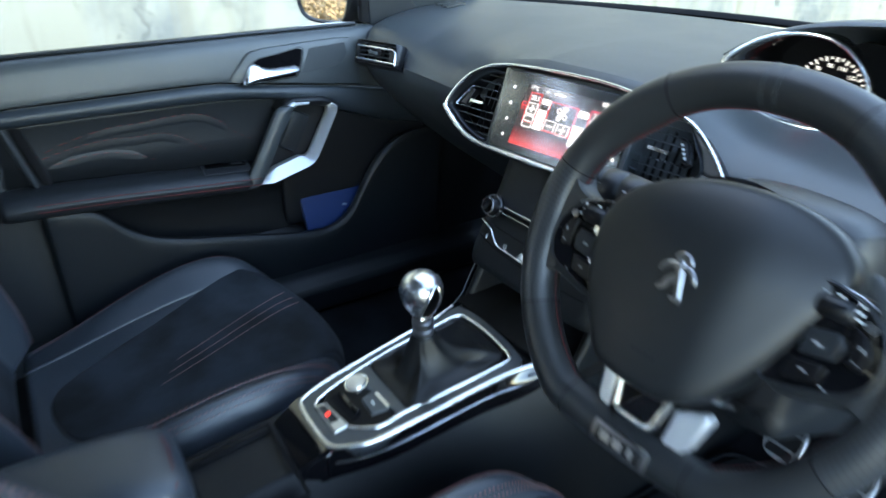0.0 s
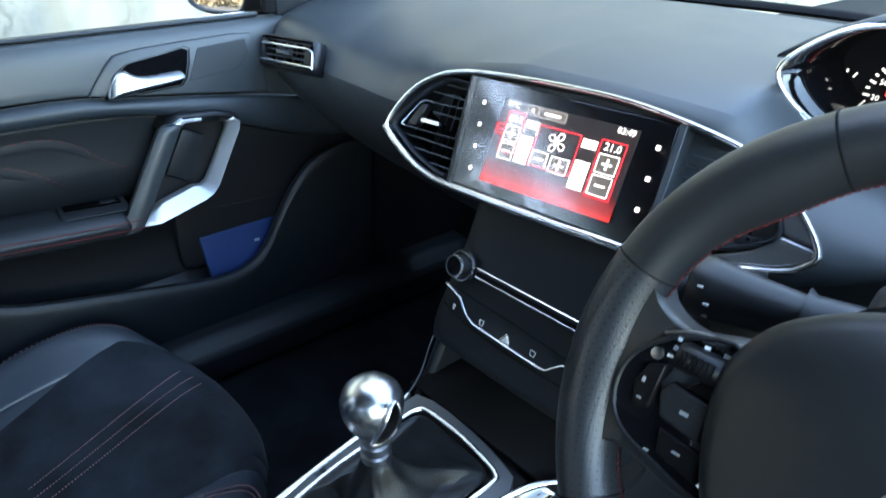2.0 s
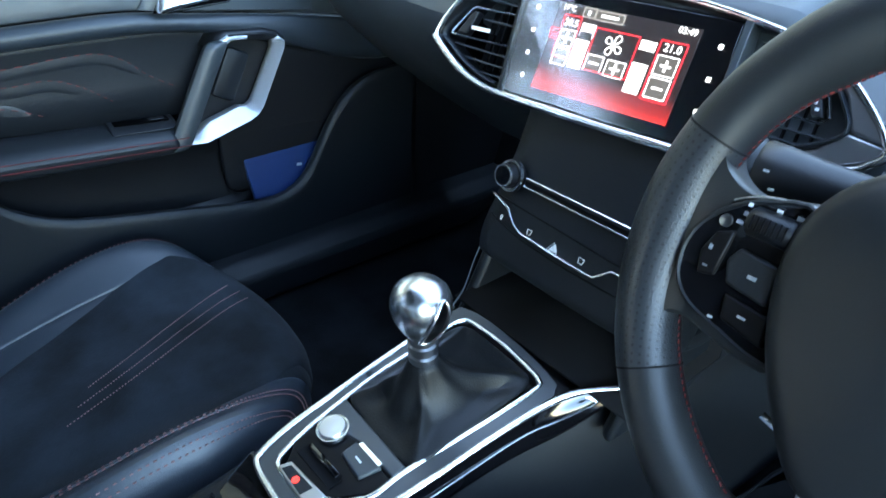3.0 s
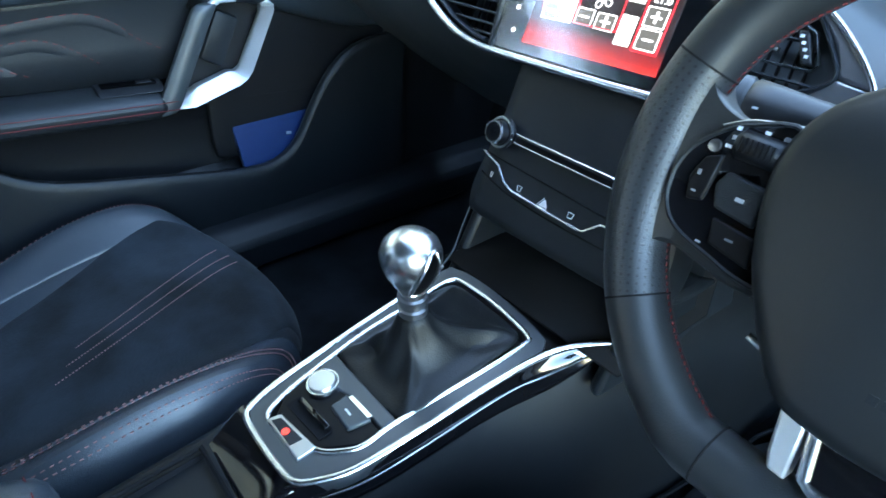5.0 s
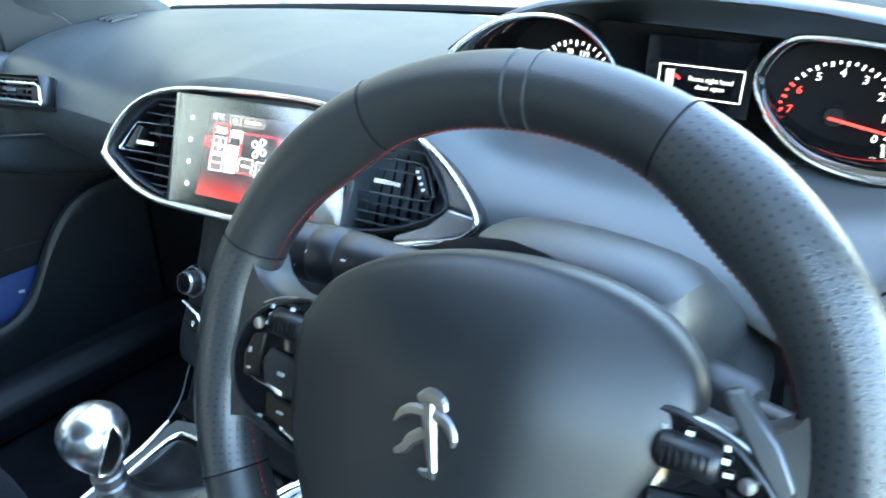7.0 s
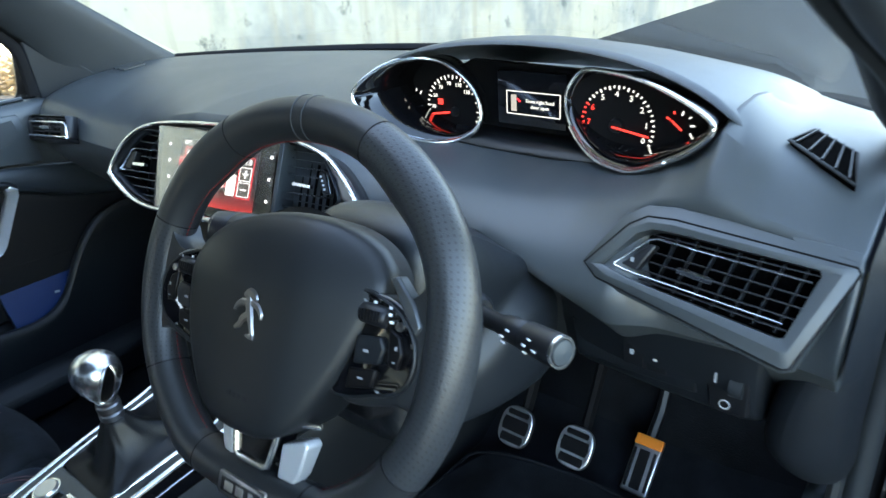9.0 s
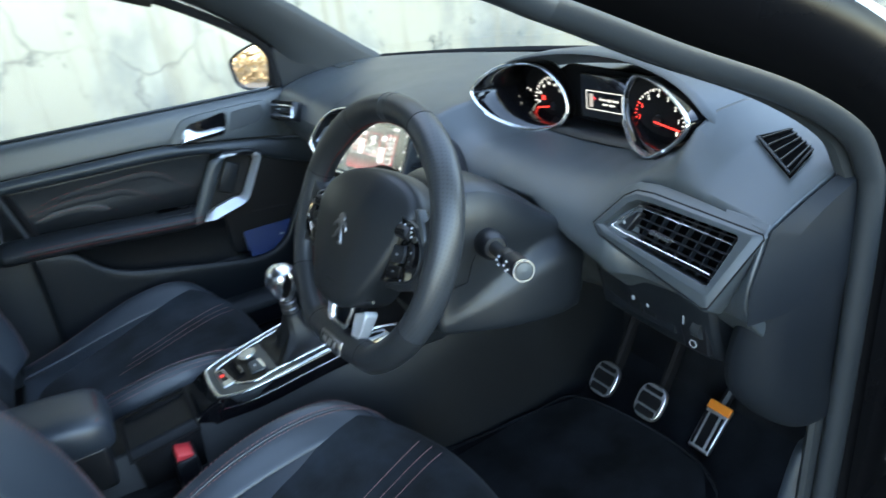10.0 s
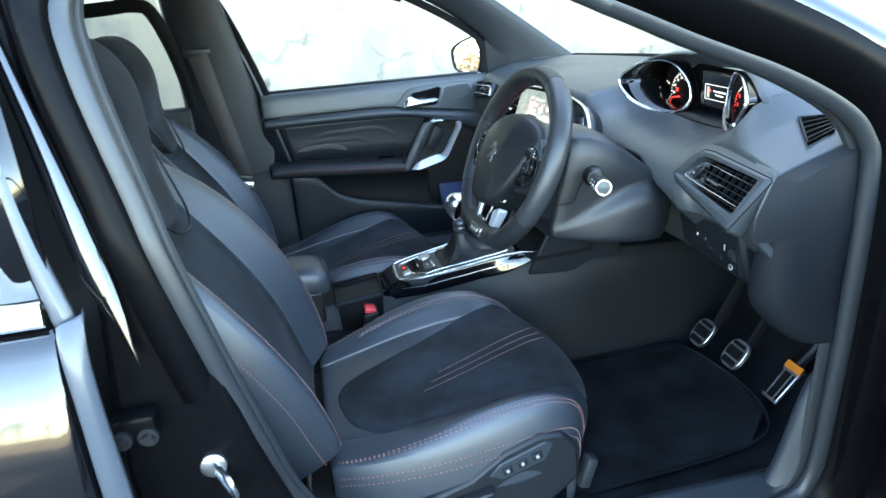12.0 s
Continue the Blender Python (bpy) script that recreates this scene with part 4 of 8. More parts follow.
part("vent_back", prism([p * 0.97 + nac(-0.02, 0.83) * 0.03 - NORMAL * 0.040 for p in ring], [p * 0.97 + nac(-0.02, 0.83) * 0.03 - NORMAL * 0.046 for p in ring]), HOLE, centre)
GLASS = ((-0.1575, 0.8765), (0.0735, 0.879), (0.0835, 0.7775), (-0.1385, 0.7745))
part("glass", prism([nac(x, z, -0.002) for x, z in GLASS], [nac(x, z, -0.03) for x, z in GLASS]), PIANO, centre, "black glass panel", bevel=0.0015)
LIT = ((-0.1105, 0.8645), (0.0425, 0.8665), (0.0480, 0.7885), (-0.1050, 0.7855))
part("lit_panel", prism([nac(x, z, -0.0008) for x, z in LIT], [nac(x, z, -0.0025) for x, z in LIT]), GLOW, centre, "lit display, red along its foot", smooth=False)
part("cover_glass", prism([nac(x, z, 0.0010 + 0.045 * (z - 0.7745)) for x, z in GLASS], [nac(x, z, 0.0006 + 0.045 * (z - 0.7745)) for x, z in GLASS]), COVER, centre, "clear display cover", smooth=False).visible_shadow = False
part("side_blade", prism([nac(x, z, 0.002) for x, z in ((0.0745, 0.880), (0.0815, 0.881), (0.092, 0.777), (0.085, 0.7765))], [nac(x, z, -0.03) for x, z in ((0.0745, 0.880), (0.0815, 0.881), (0.092, 0.777), (0.085, 0.7765))]), DASH, centre, bevel=0.001)
part("side_blade", prism([nac(x, z, 0.001) for x, z in ((-0.159, 0.8765), (-0.1625, 0.8765), (-0.144, 0.774), (-0.140, 0.774))], [nac(x, z, -0.03) for x, z in ((-0.159, 0.8765), (-0.1625, 0.8765), (-0.144, 0.774), (-0.140, 0.774))]), BLACK, centre, bevel=0.001)
CORNER = ((0.1390, 0.8690), (0.1440, 0.8725), (0.1880, 0.8455), (0.2160, 0.8185), (0.1860, 0.8215), (0.1725, 0.8435))
part("corner_trim", prism([nac(x, z, -0.001) for x, z in CORNER], [nac(x, z, -0.012) for x, z in CORNER]), POD, centre, "satin silver corner trim", bevel=0.003)
CORNER = ((0.1855, 0.8210), (0.2155, 0.8180), (0.2100, 0.8065), (0.1890, 0.7975), (0.1400, 0.7860), (0.1420, 0.7920), (0.1700, 0.8050))
part("corner_trim", prism([nac(x, z, -0.001) for x, z in CORNER], [nac(x, z, -0.012) for x, z in CORNER]), POD, centre, "satin lower corner trim", bevel=0.002)


def on_screen(u, v, d=0.0):
    """A place on the lit display: u to the right and v down, from 0 to 1."""
    a, b, c, e = (V(*p, 0) for p in LIT)
    p = (a * (1 - u) + b * u) * (1 - v) + (e * (1 - u) + c * u) * v
    return nac(p.x, p.y, d)


def tile(u0, v0, u1, v1, mat, name, d=0.0, lines=False):
    q = ((u0, v0), (u1, v0), (u1, v1), (u0, v1))
    if not lines:
        return part(name, prism([on_screen(*p, d) for p in q], [on_screen(*p, -0.0009) for p in q]), mat, centre, smooth=False)
    b = bmesh.new()
    for p, r in zip(q, q[1:] + q[:1]):
        beam(on_screen(*p, d), on_screen(*r, d), 0.0011, 0.0004, NORMAL, b)
    return part(name, b, mat, centre, smooth=False)


for q in ((0.20, 0.015, 0.29, 0.115), (0.295, 0.02, 0.50, 0.12)):
    tile(*q, LIT_KEY, "screen_key", -0.0003)
    tile(*q, LIT_GREY, "key_outline", 0.0, True)
tile(0.335, 0.055, 0.46, 0.085, LIT_WHITE, "key_print", 0.0)
tile(0.235, 0.045, 0.255, 0.09, LIT_WHITE, "key_print", 0.0)
for u, v, w in ((0.005, 0.30, 0.08), (0.01, 0.36, 0.06)):
    tile(u, v, u + w, v + 0.05, LIT_RED, "red_symbol", 0.0, True)
for q in ((0.075, 0.13, 0.205, 0.60), (0.335, 0.20, 0.645, 0.66), (0.785, 0.18, 0.955, 0.80)):
    tile(*q, LIT_RED, "red_frame", 0.0001, True)
for q in ((0.085, 0.29, 0.195, 0.47), (0.085, 0.50, 0.195, 0.68), (0.34, 0.49, 0.46, 0.66), (0.49, 0.50, 0.62, 0.67), (0.80, 0.33, 0.935, 0.53), (0.80, 0.56, 0.935, 0.77)):
    tile(*q, LIT_KEY, "screen_key", -0.0003)
    tile(*q, LIT_WHITE, "key_outline", 0.0, True)
for u, v, plus in ((0.14, 0.38, 1), (0.14, 0.59, 0), (0.40, 0.575, 0), (0.555, 0.585, 1), (0.868, 0.43, 1), (0.868, 0.665, 0)):
    tile(u - 0.035, v - 0.012, u + 0.035, v + 0.012, LIT_WHITE, "minus_sign", 0.0001)
    if plus:
        tile(u - 0.008, v - 0.06, u + 0.008, v + 0.06, LIT_WHITE, "plus_sign", 0.0002)
for q in ((0.225, 0.18, 0.325, 0.33), (0.215, 0.36, 0.315, 0.68), (0.66, 0.22, 0.765, 0.32), (0.655, 0.46, 0.76, 0.78)):
    tile(*q, LIT_WHITE, "white_bar", -0.0002)
tile(0.23, 0.27, 0.32, 0.345, LIT_BLACK, "black_bar", 0.0)
tile(0.66, 0.33, 0.765, 0.45, LIT_BLACK, "black_bar", 0.0)
for k in range(4):
    a0 = k * math.pi / 2 + 0.5
    petal = [V(0.49 + (0.038 + 0.03 * math.cos(w)) * math.cos(a0 + 0.45 * math.sin(w)), 0.345 + (0.067 + 0.055 * math.cos(w)) * math.sin(a0 + 0.45 * math.sin(w)), 0) for w in (i * math.pi / 6 for i in range(12))]
    part("fan_symbol", sweep([on_screen(p.x, p.y, 0.0001) for p in petal], 0.0007, 5, True, NORMAL), LIT_WHITE, centre)
writing("17°C", on_screen(0.09, 0.055, 0), NU, NV, 0.0075, LIT_WHITE, centre)
writing("20.5", on_screen(0.14, 0.21, 0), NU, NV, 0.0095, LIT_WHITE, centre)
writing("21.0", on_screen(0.87, 0.25, 0), NU, NV, 0.0105, LIT_WHITE, centre)
writing("03:49", on_screen(0.92, 0.05, 0), NU, NV, 0.0085, LIT_WHITE, centre)
for x0, z0, z1, n in ((-0.1345, 0.8555, 0.7935, 4), (0.0635, 0.857, 0.806, 3)):
    for i in range(n):
        p = nac(x0 + i * (0.0045 if x0 < 0 else 0.0025), z0 + (z1 - z0) * i / (n - 1), -0.0012)
        part("touch_symbol", box(p, (0.0044, 0.0006, 0.0044), Matrix((NU, -NORMAL, NV)).transposed().to_4x4() @ Matrix.Rotation(0.785 * (i == 3), 4, "Y"), 0.0002), LIT_WHITE, centre, "small white touch symbol", smooth=False)


def inside(z, ring_pts, left):
    """The ring's edge at a height."""
    hit = []
    for (x0, z0), (x1, z1) in zip(ring_pts, ring_pts[1:] + ring_pts[:1]):
        if (z0 - z) * (z1 - z) < 0:
            hit.append(x0 + (x1 - x0) * (z - z0) / (z1 - z0))
    return min(hit) if left else max(hit)


def vent_slat(x0, x1, z0, z1):
    """A thin slat across the vent's mouth, its front edge just behind the frame."""
    part("vent_slat", prism([nac(x0, z0, -0.009), nac(x1, z1, -0.009), nac(x1, z1 + 0.0014, -0.009), nac(x0, z0 + 0.0014, -0.009)], [nac(x0, z0 + 0.0002, -0.019), nac(x1, z1 + 0.0002, -0.019), nac(x1, z1 + 0.0012, -0.019), nac(x0, z0 + 0.0012, -0.019)]), GRILLE, centre, smooth=False)


LEFT_MOUTH = [(-0.160, 0.868), (-0.190, 0.868), (-0.214, 0.855), (-0.238, 0.828), (-0.246, 0.8095), (-0.228, 0.8000), (-0.200, 0.7880), (-0.165, 0.7790), (-0.150, 0.7780)]
RIGHT_MOUTH = [(0.090, 0.876), (0.128, 0.8745), (0.1463, 0.8654), (0.1683, 0.8443), (0.1842, 0.8229), (0.170, 0.8090), (0.1288, 0.7933), (0.0902, 0.7867)]
for mouth in (LEFT_MOUTH, RIGHT_MOUTH):
    lip = curve([nac(x, z, -0.004) for x, z in mouth], 4)
    part("vent_lip", sweep(lip, (0.0022, 0.0060), 8, False, NORMAL), DASH_LOW, centre, "dark inner edge of the vent")
for z in (0.8630, 0.8530, 0.8335, 0.8040, 0.7935, 0.7840):
    vent_slat(inside(z, LEFT_MOUTH, True) + (0.030 if z == 0.8335 else 0.002), -0.150 - 0.15 * (z - 0.78), z - 0.0005, z)
for z in (0.8690, 0.8600, 0.8420, 0.8130, 0.8045, 0.7960):
    vent_slat(0.090, inside(z, RIGHT_MOUTH, False) - (0.022 if z == 0.8420 else 0.003), z, z)
for i in range(6):
    for x0, x1, z0, z1 in ((-0.206 + 0.010 * i, -0.200 + 0.010 * i, 0.858 if i > 0 else 0.846, 0.788), (0.098 + 0.011 * i, 0.102 + 0.011 * i, 0.866 - 0.004 * i, 0.793 + 0.0035 * i)):
        part("vent_fin", beam(nac(x0, z0, -0.030), nac(x1, z1, -0.030), 0.0014, 0.008, NORMAL), MATT, centre, smooth=False)
for pts in (((-0.160, 0.8440), (-0.216, 0.8425), (-0.2215, 0.8400), (-0.2390, 0.8145), (-0.2375, 0.8118), (-0.155, 0.8143)), ((0.092, 0.8505), (0.1470, 0.8515), (0.1560, 0.8485), (0.1685, 0.8275), (0.1645, 0.8228), (0.092, 0.8212))):
    part("vent_frame", sweep([nac(*p, -0.006) for p in pts], (0.0013, 0.0036), 8, False, NORMAL), CHROME, centre, "chrome vent frame")
for pts in (((-0.2205, 0.8385), (-0.2115, 0.8390), (-0.2185, 0.8150), (-0.2330, 0.8145)), ((0.1409, 0.8488), (0.1500, 0.8492), (0.1635, 0.8270), (0.1537, 0.8262))):
    part("vent_wheel", prism([nac(*p, -0.0045) for p in pts], [nac(*p, -0.016) for p in pts]), BLACK, centre, "dark ribbed closing wheel", bevel=0.0018)
for i in range(4):
    part("wheel_mark", box(nac(0.1465 + 0.0033 * i, 0.8445 - 0.0044 * i, -0.0042), (0.0032, 0.0005, 0.0026), Matrix((NU, -NORMAL, NV)).transposed().to_4x4(), 0.0003), WHITE, centre, "small white mark", smooth=False)
part("vent_tab", beam(nac(-0.2100, 0.8222, -0.004), nac(-0.1830, 0.8230, -0.004), 0.006, 0.0042, NV), CHROME, centre, "chrome vent tab")
part("vent_tab", beam(nac(0.1065, 0.8318, -0.004), nac(0.1350, 0.8314, -0.004), 0.006, 0.0042, NV), CHROME, centre, "chrome vent tab")

# ---- centre stack below the display ----
stack = thing("centre_stack", (0, 0.2, 0.56), "dark centre stack with volume knob, disc slot and switches", "centre stack")


def stk(x, z, d=0.0):
    """A place on the centre stack's face."""
    return V(x, 0.172 + 0.40 * (z - 0.67) + 0.05 * (x + 0.1) + 0.03 * max(0, 0.64 - z) - d, z + d * 0.35)


face_rows = []
for z, hw in ((0.775, 0.118), (0.74, 0.115), (0.70, 0.115), (0.66, 0.121), (0.63, 0.127), (0.606, 0.124), (0.596, 0.116)):
    face_rows.append([stk(-hw - 0.008, z, -0.05), stk(-hw - 0.004, z, -0.006), stk(-hw + 0.004, z), stk(0, z, 0.004), stk(hw - 0.004, z), stk(hw + 0.004, z, -0.006), stk(hw + 0.008, z, -0.05)])
face_rows.append([p + V(0, 0.02, -0.004) for p in face_rows[-1]])
face_rows.append([p + V(0, 0.08, 0.0) for p in face_rows[-1]])
part("fascia", sheet(face_rows), DASH_LOW, stack, solid=0.008, sub=1, face=(0, -1, 0.3))
knob = part("volume_knob", lathe(stk(-0.098, 0.690, 0.005), (0, -1, 0.35), [(-0.003, 0.0165), (0.004, 0.0165), (0.004, 0.0128), (0.014, 0.0124), (0.0155, 0.011), (0.0155, 0.0)], 32), BLACK, stack)
part("knob_ring", lathe(stk(-0.098, 0.690, 0.005), (0, -1, 0.35), [(0.002, 0.0180), (0.0055, 0.0174), (0.0055, 0.0148), (0.002, 0.0148)], 32), CHROME, knob, "chrome ring")
part("knob_edge", lathe(stk(-0.098, 0.690, 0.0185), (0, -1, 0.35), [(0, 0.0128), (0.0020, 0.0122), (0.0020, 0.0104), (0, 0.0104)], 32), CHROME, knob, "chrome front edge")
part("knob_cap", lathe(stk(-0.098, 0.690, 0.0190), (0, -1, 0.35), [(0, 0.0110), (0.0016, 0.0104), (0.0016, 0.0)], 32), PIANO, knob)
part("disc_slot", beam(stk(-0.076, 0.690, 0.006), stk(0.105, 0.690, 0.006), 0.006, 0.004, (0, 1, 0)), MATT, stack)
for dz in (0.0042, -0.0042):
    part("slot_trim", sweep([stk(-0.078, 0.690 + dz, 0.006), stk(0.108, 0.690 + dz, 0.006)], 0.0013, 8), CHROME, stack, "thin chrome strip")
line = [(-0.113, 0.6665), (-0.100, 0.663), (-0.087, 0.659), (-0.080, 0.652), (-0.072, 0.646), (-0.060, 0.642), (-0.010, 0.640), (0.030, 0.639), (0.040, 0.640), (0.056, 0.653), (0.095, 0.655)]
part("switch_trim", sweep([stk(x, z - 0.001, 0.0062) for x, z in line], (0.0016, 0.0016), 8, False, (0, -1, 0.3)), CHROME, stack, "chrome line under the switches")
for row in (((-0.117, 0.666), (-0.075, 0.664), (-0.019, 0.662), (0.055, 0.659), (0.11, 0.659)), ((-0.109, 0.645), (-0.085, 0.639), (-0.059, 0.635), (-0.003, 0.632), (0.06, 0.632), (0.11, 0.634))):
    part("switch_joint", sweep(curve([stk(x, z, 0.0044) for x, z in row], 4), 0.0009, 6), MATT, stack)
part("hazard_symbol", sweep([stk(-0.0235, 0.6400, 0.0058), stk(-0.0165, 0.6500, 0.0058), stk(-0.0095, 0.6400, 0.0058)], 0.0005, 6, True, (0, -1, 0.3)), WHITE, stack, "hazard triangle")
part("hazard_fill", prism([stk(-0.0210, 0.6412, 0.0056), stk(-0.0165, 0.6478, 0.0056), stk(-0.0120, 0.6412, 0.0056)], [stk(-0.0210, 0.6412, 0.002), stk(-0.0165, 0.6478, 0.002), stk(-0.0120, 0.6412, 0.002)]), WHITE, stack, smooth=False)
for x, w in ((-0.051, 0.006), (0.020, 0.007), (-0.093, 0.003)):
    part("switch_symbol", sweep([stk(x - w / 2, 0.649, 0.0056), stk(x + w / 2, 0.649, 0.0056), stk(x + w / 2 - 0.001, 0.644, 0.0056), stk(x - w / 2 + 0.001, 0.644, 0.0056)], 0.0004, 5, True, (0, -1, 0.3)), WHITE, stack, "small white symbol")
part("cubby", sheet([[(-0.15, 0.14, 0.512), (-0.135, 0.30, 0.52), (-0.135, 0.30, 0.62)], [(0.12, 0.15, 0.512), (0.12, 0.30, 0.52), (0.12, 0.30, 0.62)]]), MATT, stack, solid=0.004)
for s, x0, x1 in ((-1, -0.165, -0.142), (1, 0.085, 0.105)):
    part("cheek", prism([(x0, 0.15, 0.47), (x0, 0.215, 0.60), (x0, 0.34, 0.72), (x0, 0.40, 0.45)], [(x1, 0.14, 0.47), (x1, 0.205, 0.60), (x1, 0.34, 0.72), (x1, 0.40, 0.45)]), DASH_LOW, stack, bevel=0.008)
part("cheek_line", sweep(curve([(-0.135, 0.122, 0.513), (-0.145, 0.150, 0.524), (-0.160, 0.178, 0.548), (-0.1655, 0.205, 0.587), (-0.1655, 0.221, 0.62)], 5), 0.0011, 8), SATIN, stack, "satin edge line")
part("socket_symbol", box((0.055, 0.298, 0.572), (0.008, 0.001, 0.004)), WHITE, stack, smooth=False)


# ---- side air vents ----
side_vent = thing("side_air_vent", (0.62, 0.28, 0.80), "angular driver's side air vent with chrome bars", "air vent")
DN = V(0, -1, 0.55).normalized()


def dvent(x, z, d=0.0):
    """A place on the vent's plane, d metres in front of it."""
    return V(x, 0.306 + 0.55 * (z - 0.845), z) + DN * d


frame_out = [(0.490, 0.806), (0.5245, 0.8455), (0.540, 0.8545), (0.566, 0.8560), (0.714, 0.8480), (0.717, 0.8440), (0.686, 0.7680), (0.680, 0.7660), (0.5050, 0.7960)]
frame_mid = [(0.4985, 0.8065), (0.5285, 0.8425), (0.543, 0.8500), (0.566, 0.8515), (0.7030, 0.8450), (0.7055, 0.8410), (0.682, 0.7795), (0.676, 0.7780), (0.5150, 0.8000)]
frame_in = [(0.5090, 0.8085), (0.5350, 0.8395), (0.548, 0.8450), (0.572, 0.8455), (0.6885, 0.8410), (0.6910, 0.8370), (0.6765, 0.7885), (0.671, 0.7868), (0.5380, 0.8015)]
flange = [(0.486, 0.806), (0.518, 0.854), (0.537, 0.864), (0.566, 0.8665), (0.7150, 0.8590), (0.7185, 0.8470), (0.6870, 0.7660), (0.680, 0.7630), (0.5030, 0.7930)]
rows = [[dvent(x, z, d) for x, z in loop + loop[:1]] for loop, d in ((flange, -0.030), (flange, -0.0065), (frame_out, -0.0035), (frame_mid, 0.0005), (frame_in, -0.0015), (frame_in, -0.03))]
part("surround", sheet(rows), DASH, side_vent, "raised angular rim round the vent", solid=0.002, bevel=0.0016)
part("groove", sweep([dvent(x, z, -0.0034) for x, z in frame_out], (0.0011, 0.0009), 6, True, DN), MATT, side_vent, "dark groove round the rim", smooth=False)
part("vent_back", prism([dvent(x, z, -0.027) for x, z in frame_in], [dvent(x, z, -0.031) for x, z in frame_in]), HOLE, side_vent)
for zl, zr, xl, xr in ((0.8415, 0.8375, 0.545, 0.689), (0.8275, 0.8205, 0.551, 0.685), (0.8190, 0.8120, 0.550, 0.683), (0.8110, 0.8030, 0.547, 0.680), (0.8035, 0.7935, 0.545, 0.677)):
    part("vent_slat", beam(dvent(xl, zl, -0.014), dvent(xr, zr, -0.014), 0.010, 0.0012, (0, 0.50, 1)), BLACK, side_vent, smooth=False)
for i in range(7):
    k = (i + 0.6) / 7
    part("vent_fin", beam(dvent(0.556 + 0.130 * k, 0.8440 - 0.003 * k, -0.021), dvent(0.545 + 0.128 * k, 0.8010 - 0.012 * k, -0.021), 0.0016, 0.008, DN), DASH_LOW, side_vent, smooth=False)
part("chrome_bar", sweep([dvent(0.6850, 0.8315, -0.008), dvent(0.553, 0.8385, -0.008), dvent(0.5460, 0.8365, -0.008), dvent(0.5185, 0.8120, -0.008), dvent(0.5195, 0.8095, -0.008), dvent(0.5385, 0.8070, -0.008), dvent(0.6715, 0.7980, -0.008)], (0.0013, 0.0022), 8, False, DN), CHROME, side_vent, "chrome vent frame")
part("vent_tab", beam(dvent(0.578, 0.8180, -0.007), dvent(0.6095, 0.8152, -0.007), 0.006, 0.004, (0, 0, 1)), CHROME, side_vent, "chrome vent tab")
part("vent_wheel", prism([dvent(x, z, -0.0085) for x, z in ((0.524, 0.8125), (0.5465, 0.8335), (0.5535, 0.8330), (0.5405, 0.8095))], [dvent(x, z, -0.020) for x, z in ((0.524, 0.8125), (0.5465, 0.8335), (0.5535, 0.8330), (0.5405, 0.8095))]), BLACK, side_vent, bevel=0.002)
part("wheel_mark", box(dvent(0.5345, 0.8175, -0.008), (0.0035, 0.001, 0.0050)), LABEL, side_vent, smooth=False)

DN = V(0, -1, 0.35).normalized()
far_vent = thing("side_air_vent", (-0.62, 0.28, 0.80), "passenger side air vent with chrome bars", "air vent")
PT = [V(-0.683, 0.256, 0.832), V(-0.531, 0.261, 0.844), V(-0.520, 0.247, 0.806), V(-0.675, 0.242, 0.791)]
pc = sum(PT, V(0, 0, 0)) / 4
ring4 = []
for i, p in enumerate(PT):
    for k, q in ((0.12, PT[i - 1]), (0.0, p), (0.12, PT[(i + 1) % 4])):
        ring4.append(p.lerp(q, k) if k else p + (pc - p) * 0.035)
loop5 = ring4 + ring4[:1]
part("surround", sheet([[pc + (p - pc) * k + DN * d + V(-0.08, 0, -0.03) * (k - 1) for p in loop5] for k, d in ((1.17, -0.034), (1.17, -0.012), (1.12, -0.001), (1.05, 0.004), (1.0, 0.002), (0.985, -0.014))]), BLACK, far_vent, "rounded black pod round the vent", solid=0.002, face=(0, -1, 0))
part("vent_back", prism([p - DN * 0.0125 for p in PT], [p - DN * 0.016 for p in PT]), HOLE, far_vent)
for k in (0.10, 0.45, 0.66, 0.93):
    part("vent_slat", beam(PT[0].lerp(PT[3], k) - DN * 0.004, PT[1].lerp(PT[2], k) - DN * 0.004, 0.007, 0.0018, (0, 0, 1)), GRILLE, far_vent, smooth=False)
for k in (0.15, 0.32, 0.49, 0.66, 0.80):
    part("vent_fin", beam(PT[0].lerp(PT[1], k) - DN * 0.010, PT[3].lerp(PT[2], k) - DN * 0.010, 0.0016, 0.004, DN), BLACK, far_vent, smooth=False)
bar = [PT[0].lerp(PT[3], 0.28), PT[1].lerp(PT[2], 0.30), PT[1].lerp(PT[2], 0.90), PT[0].lerp(PT[3], 0.86)]
part("chrome_bar", sweep([bar[0] + DN * 0.004, bar[1] + V(-0.012, 0, 0) + DN * 0.004, bar[1] + V(-0.002, 0, -0.004) + DN * 0.004, bar[2] + DN * 0.004, bar[3] + DN * 0.004], (0.0024, 0.003), 8, False, DN), CHROME, far_vent, "chrome vent frame")
part("vent_wheel", beam(bar[1].lerp(bar[2], 0.1) + V(-0.016, 0, 0) + DN * 0.001, bar[1].lerp(bar[2], 0.9) + V(-0.016, 0, 0) + DN * 0.001, 0.016, 0.008, DN), BLACK, far_vent)
part("vent_tab", beam(pc + V(-0.022, -0.002, -0.001) + DN * 0.006, pc + V(0.016, 0.0, 0.001) + DN * 0.006, 0.006, 0.005, (0, 0, 1)), CHROME, far_vent, "chrome vent tab")

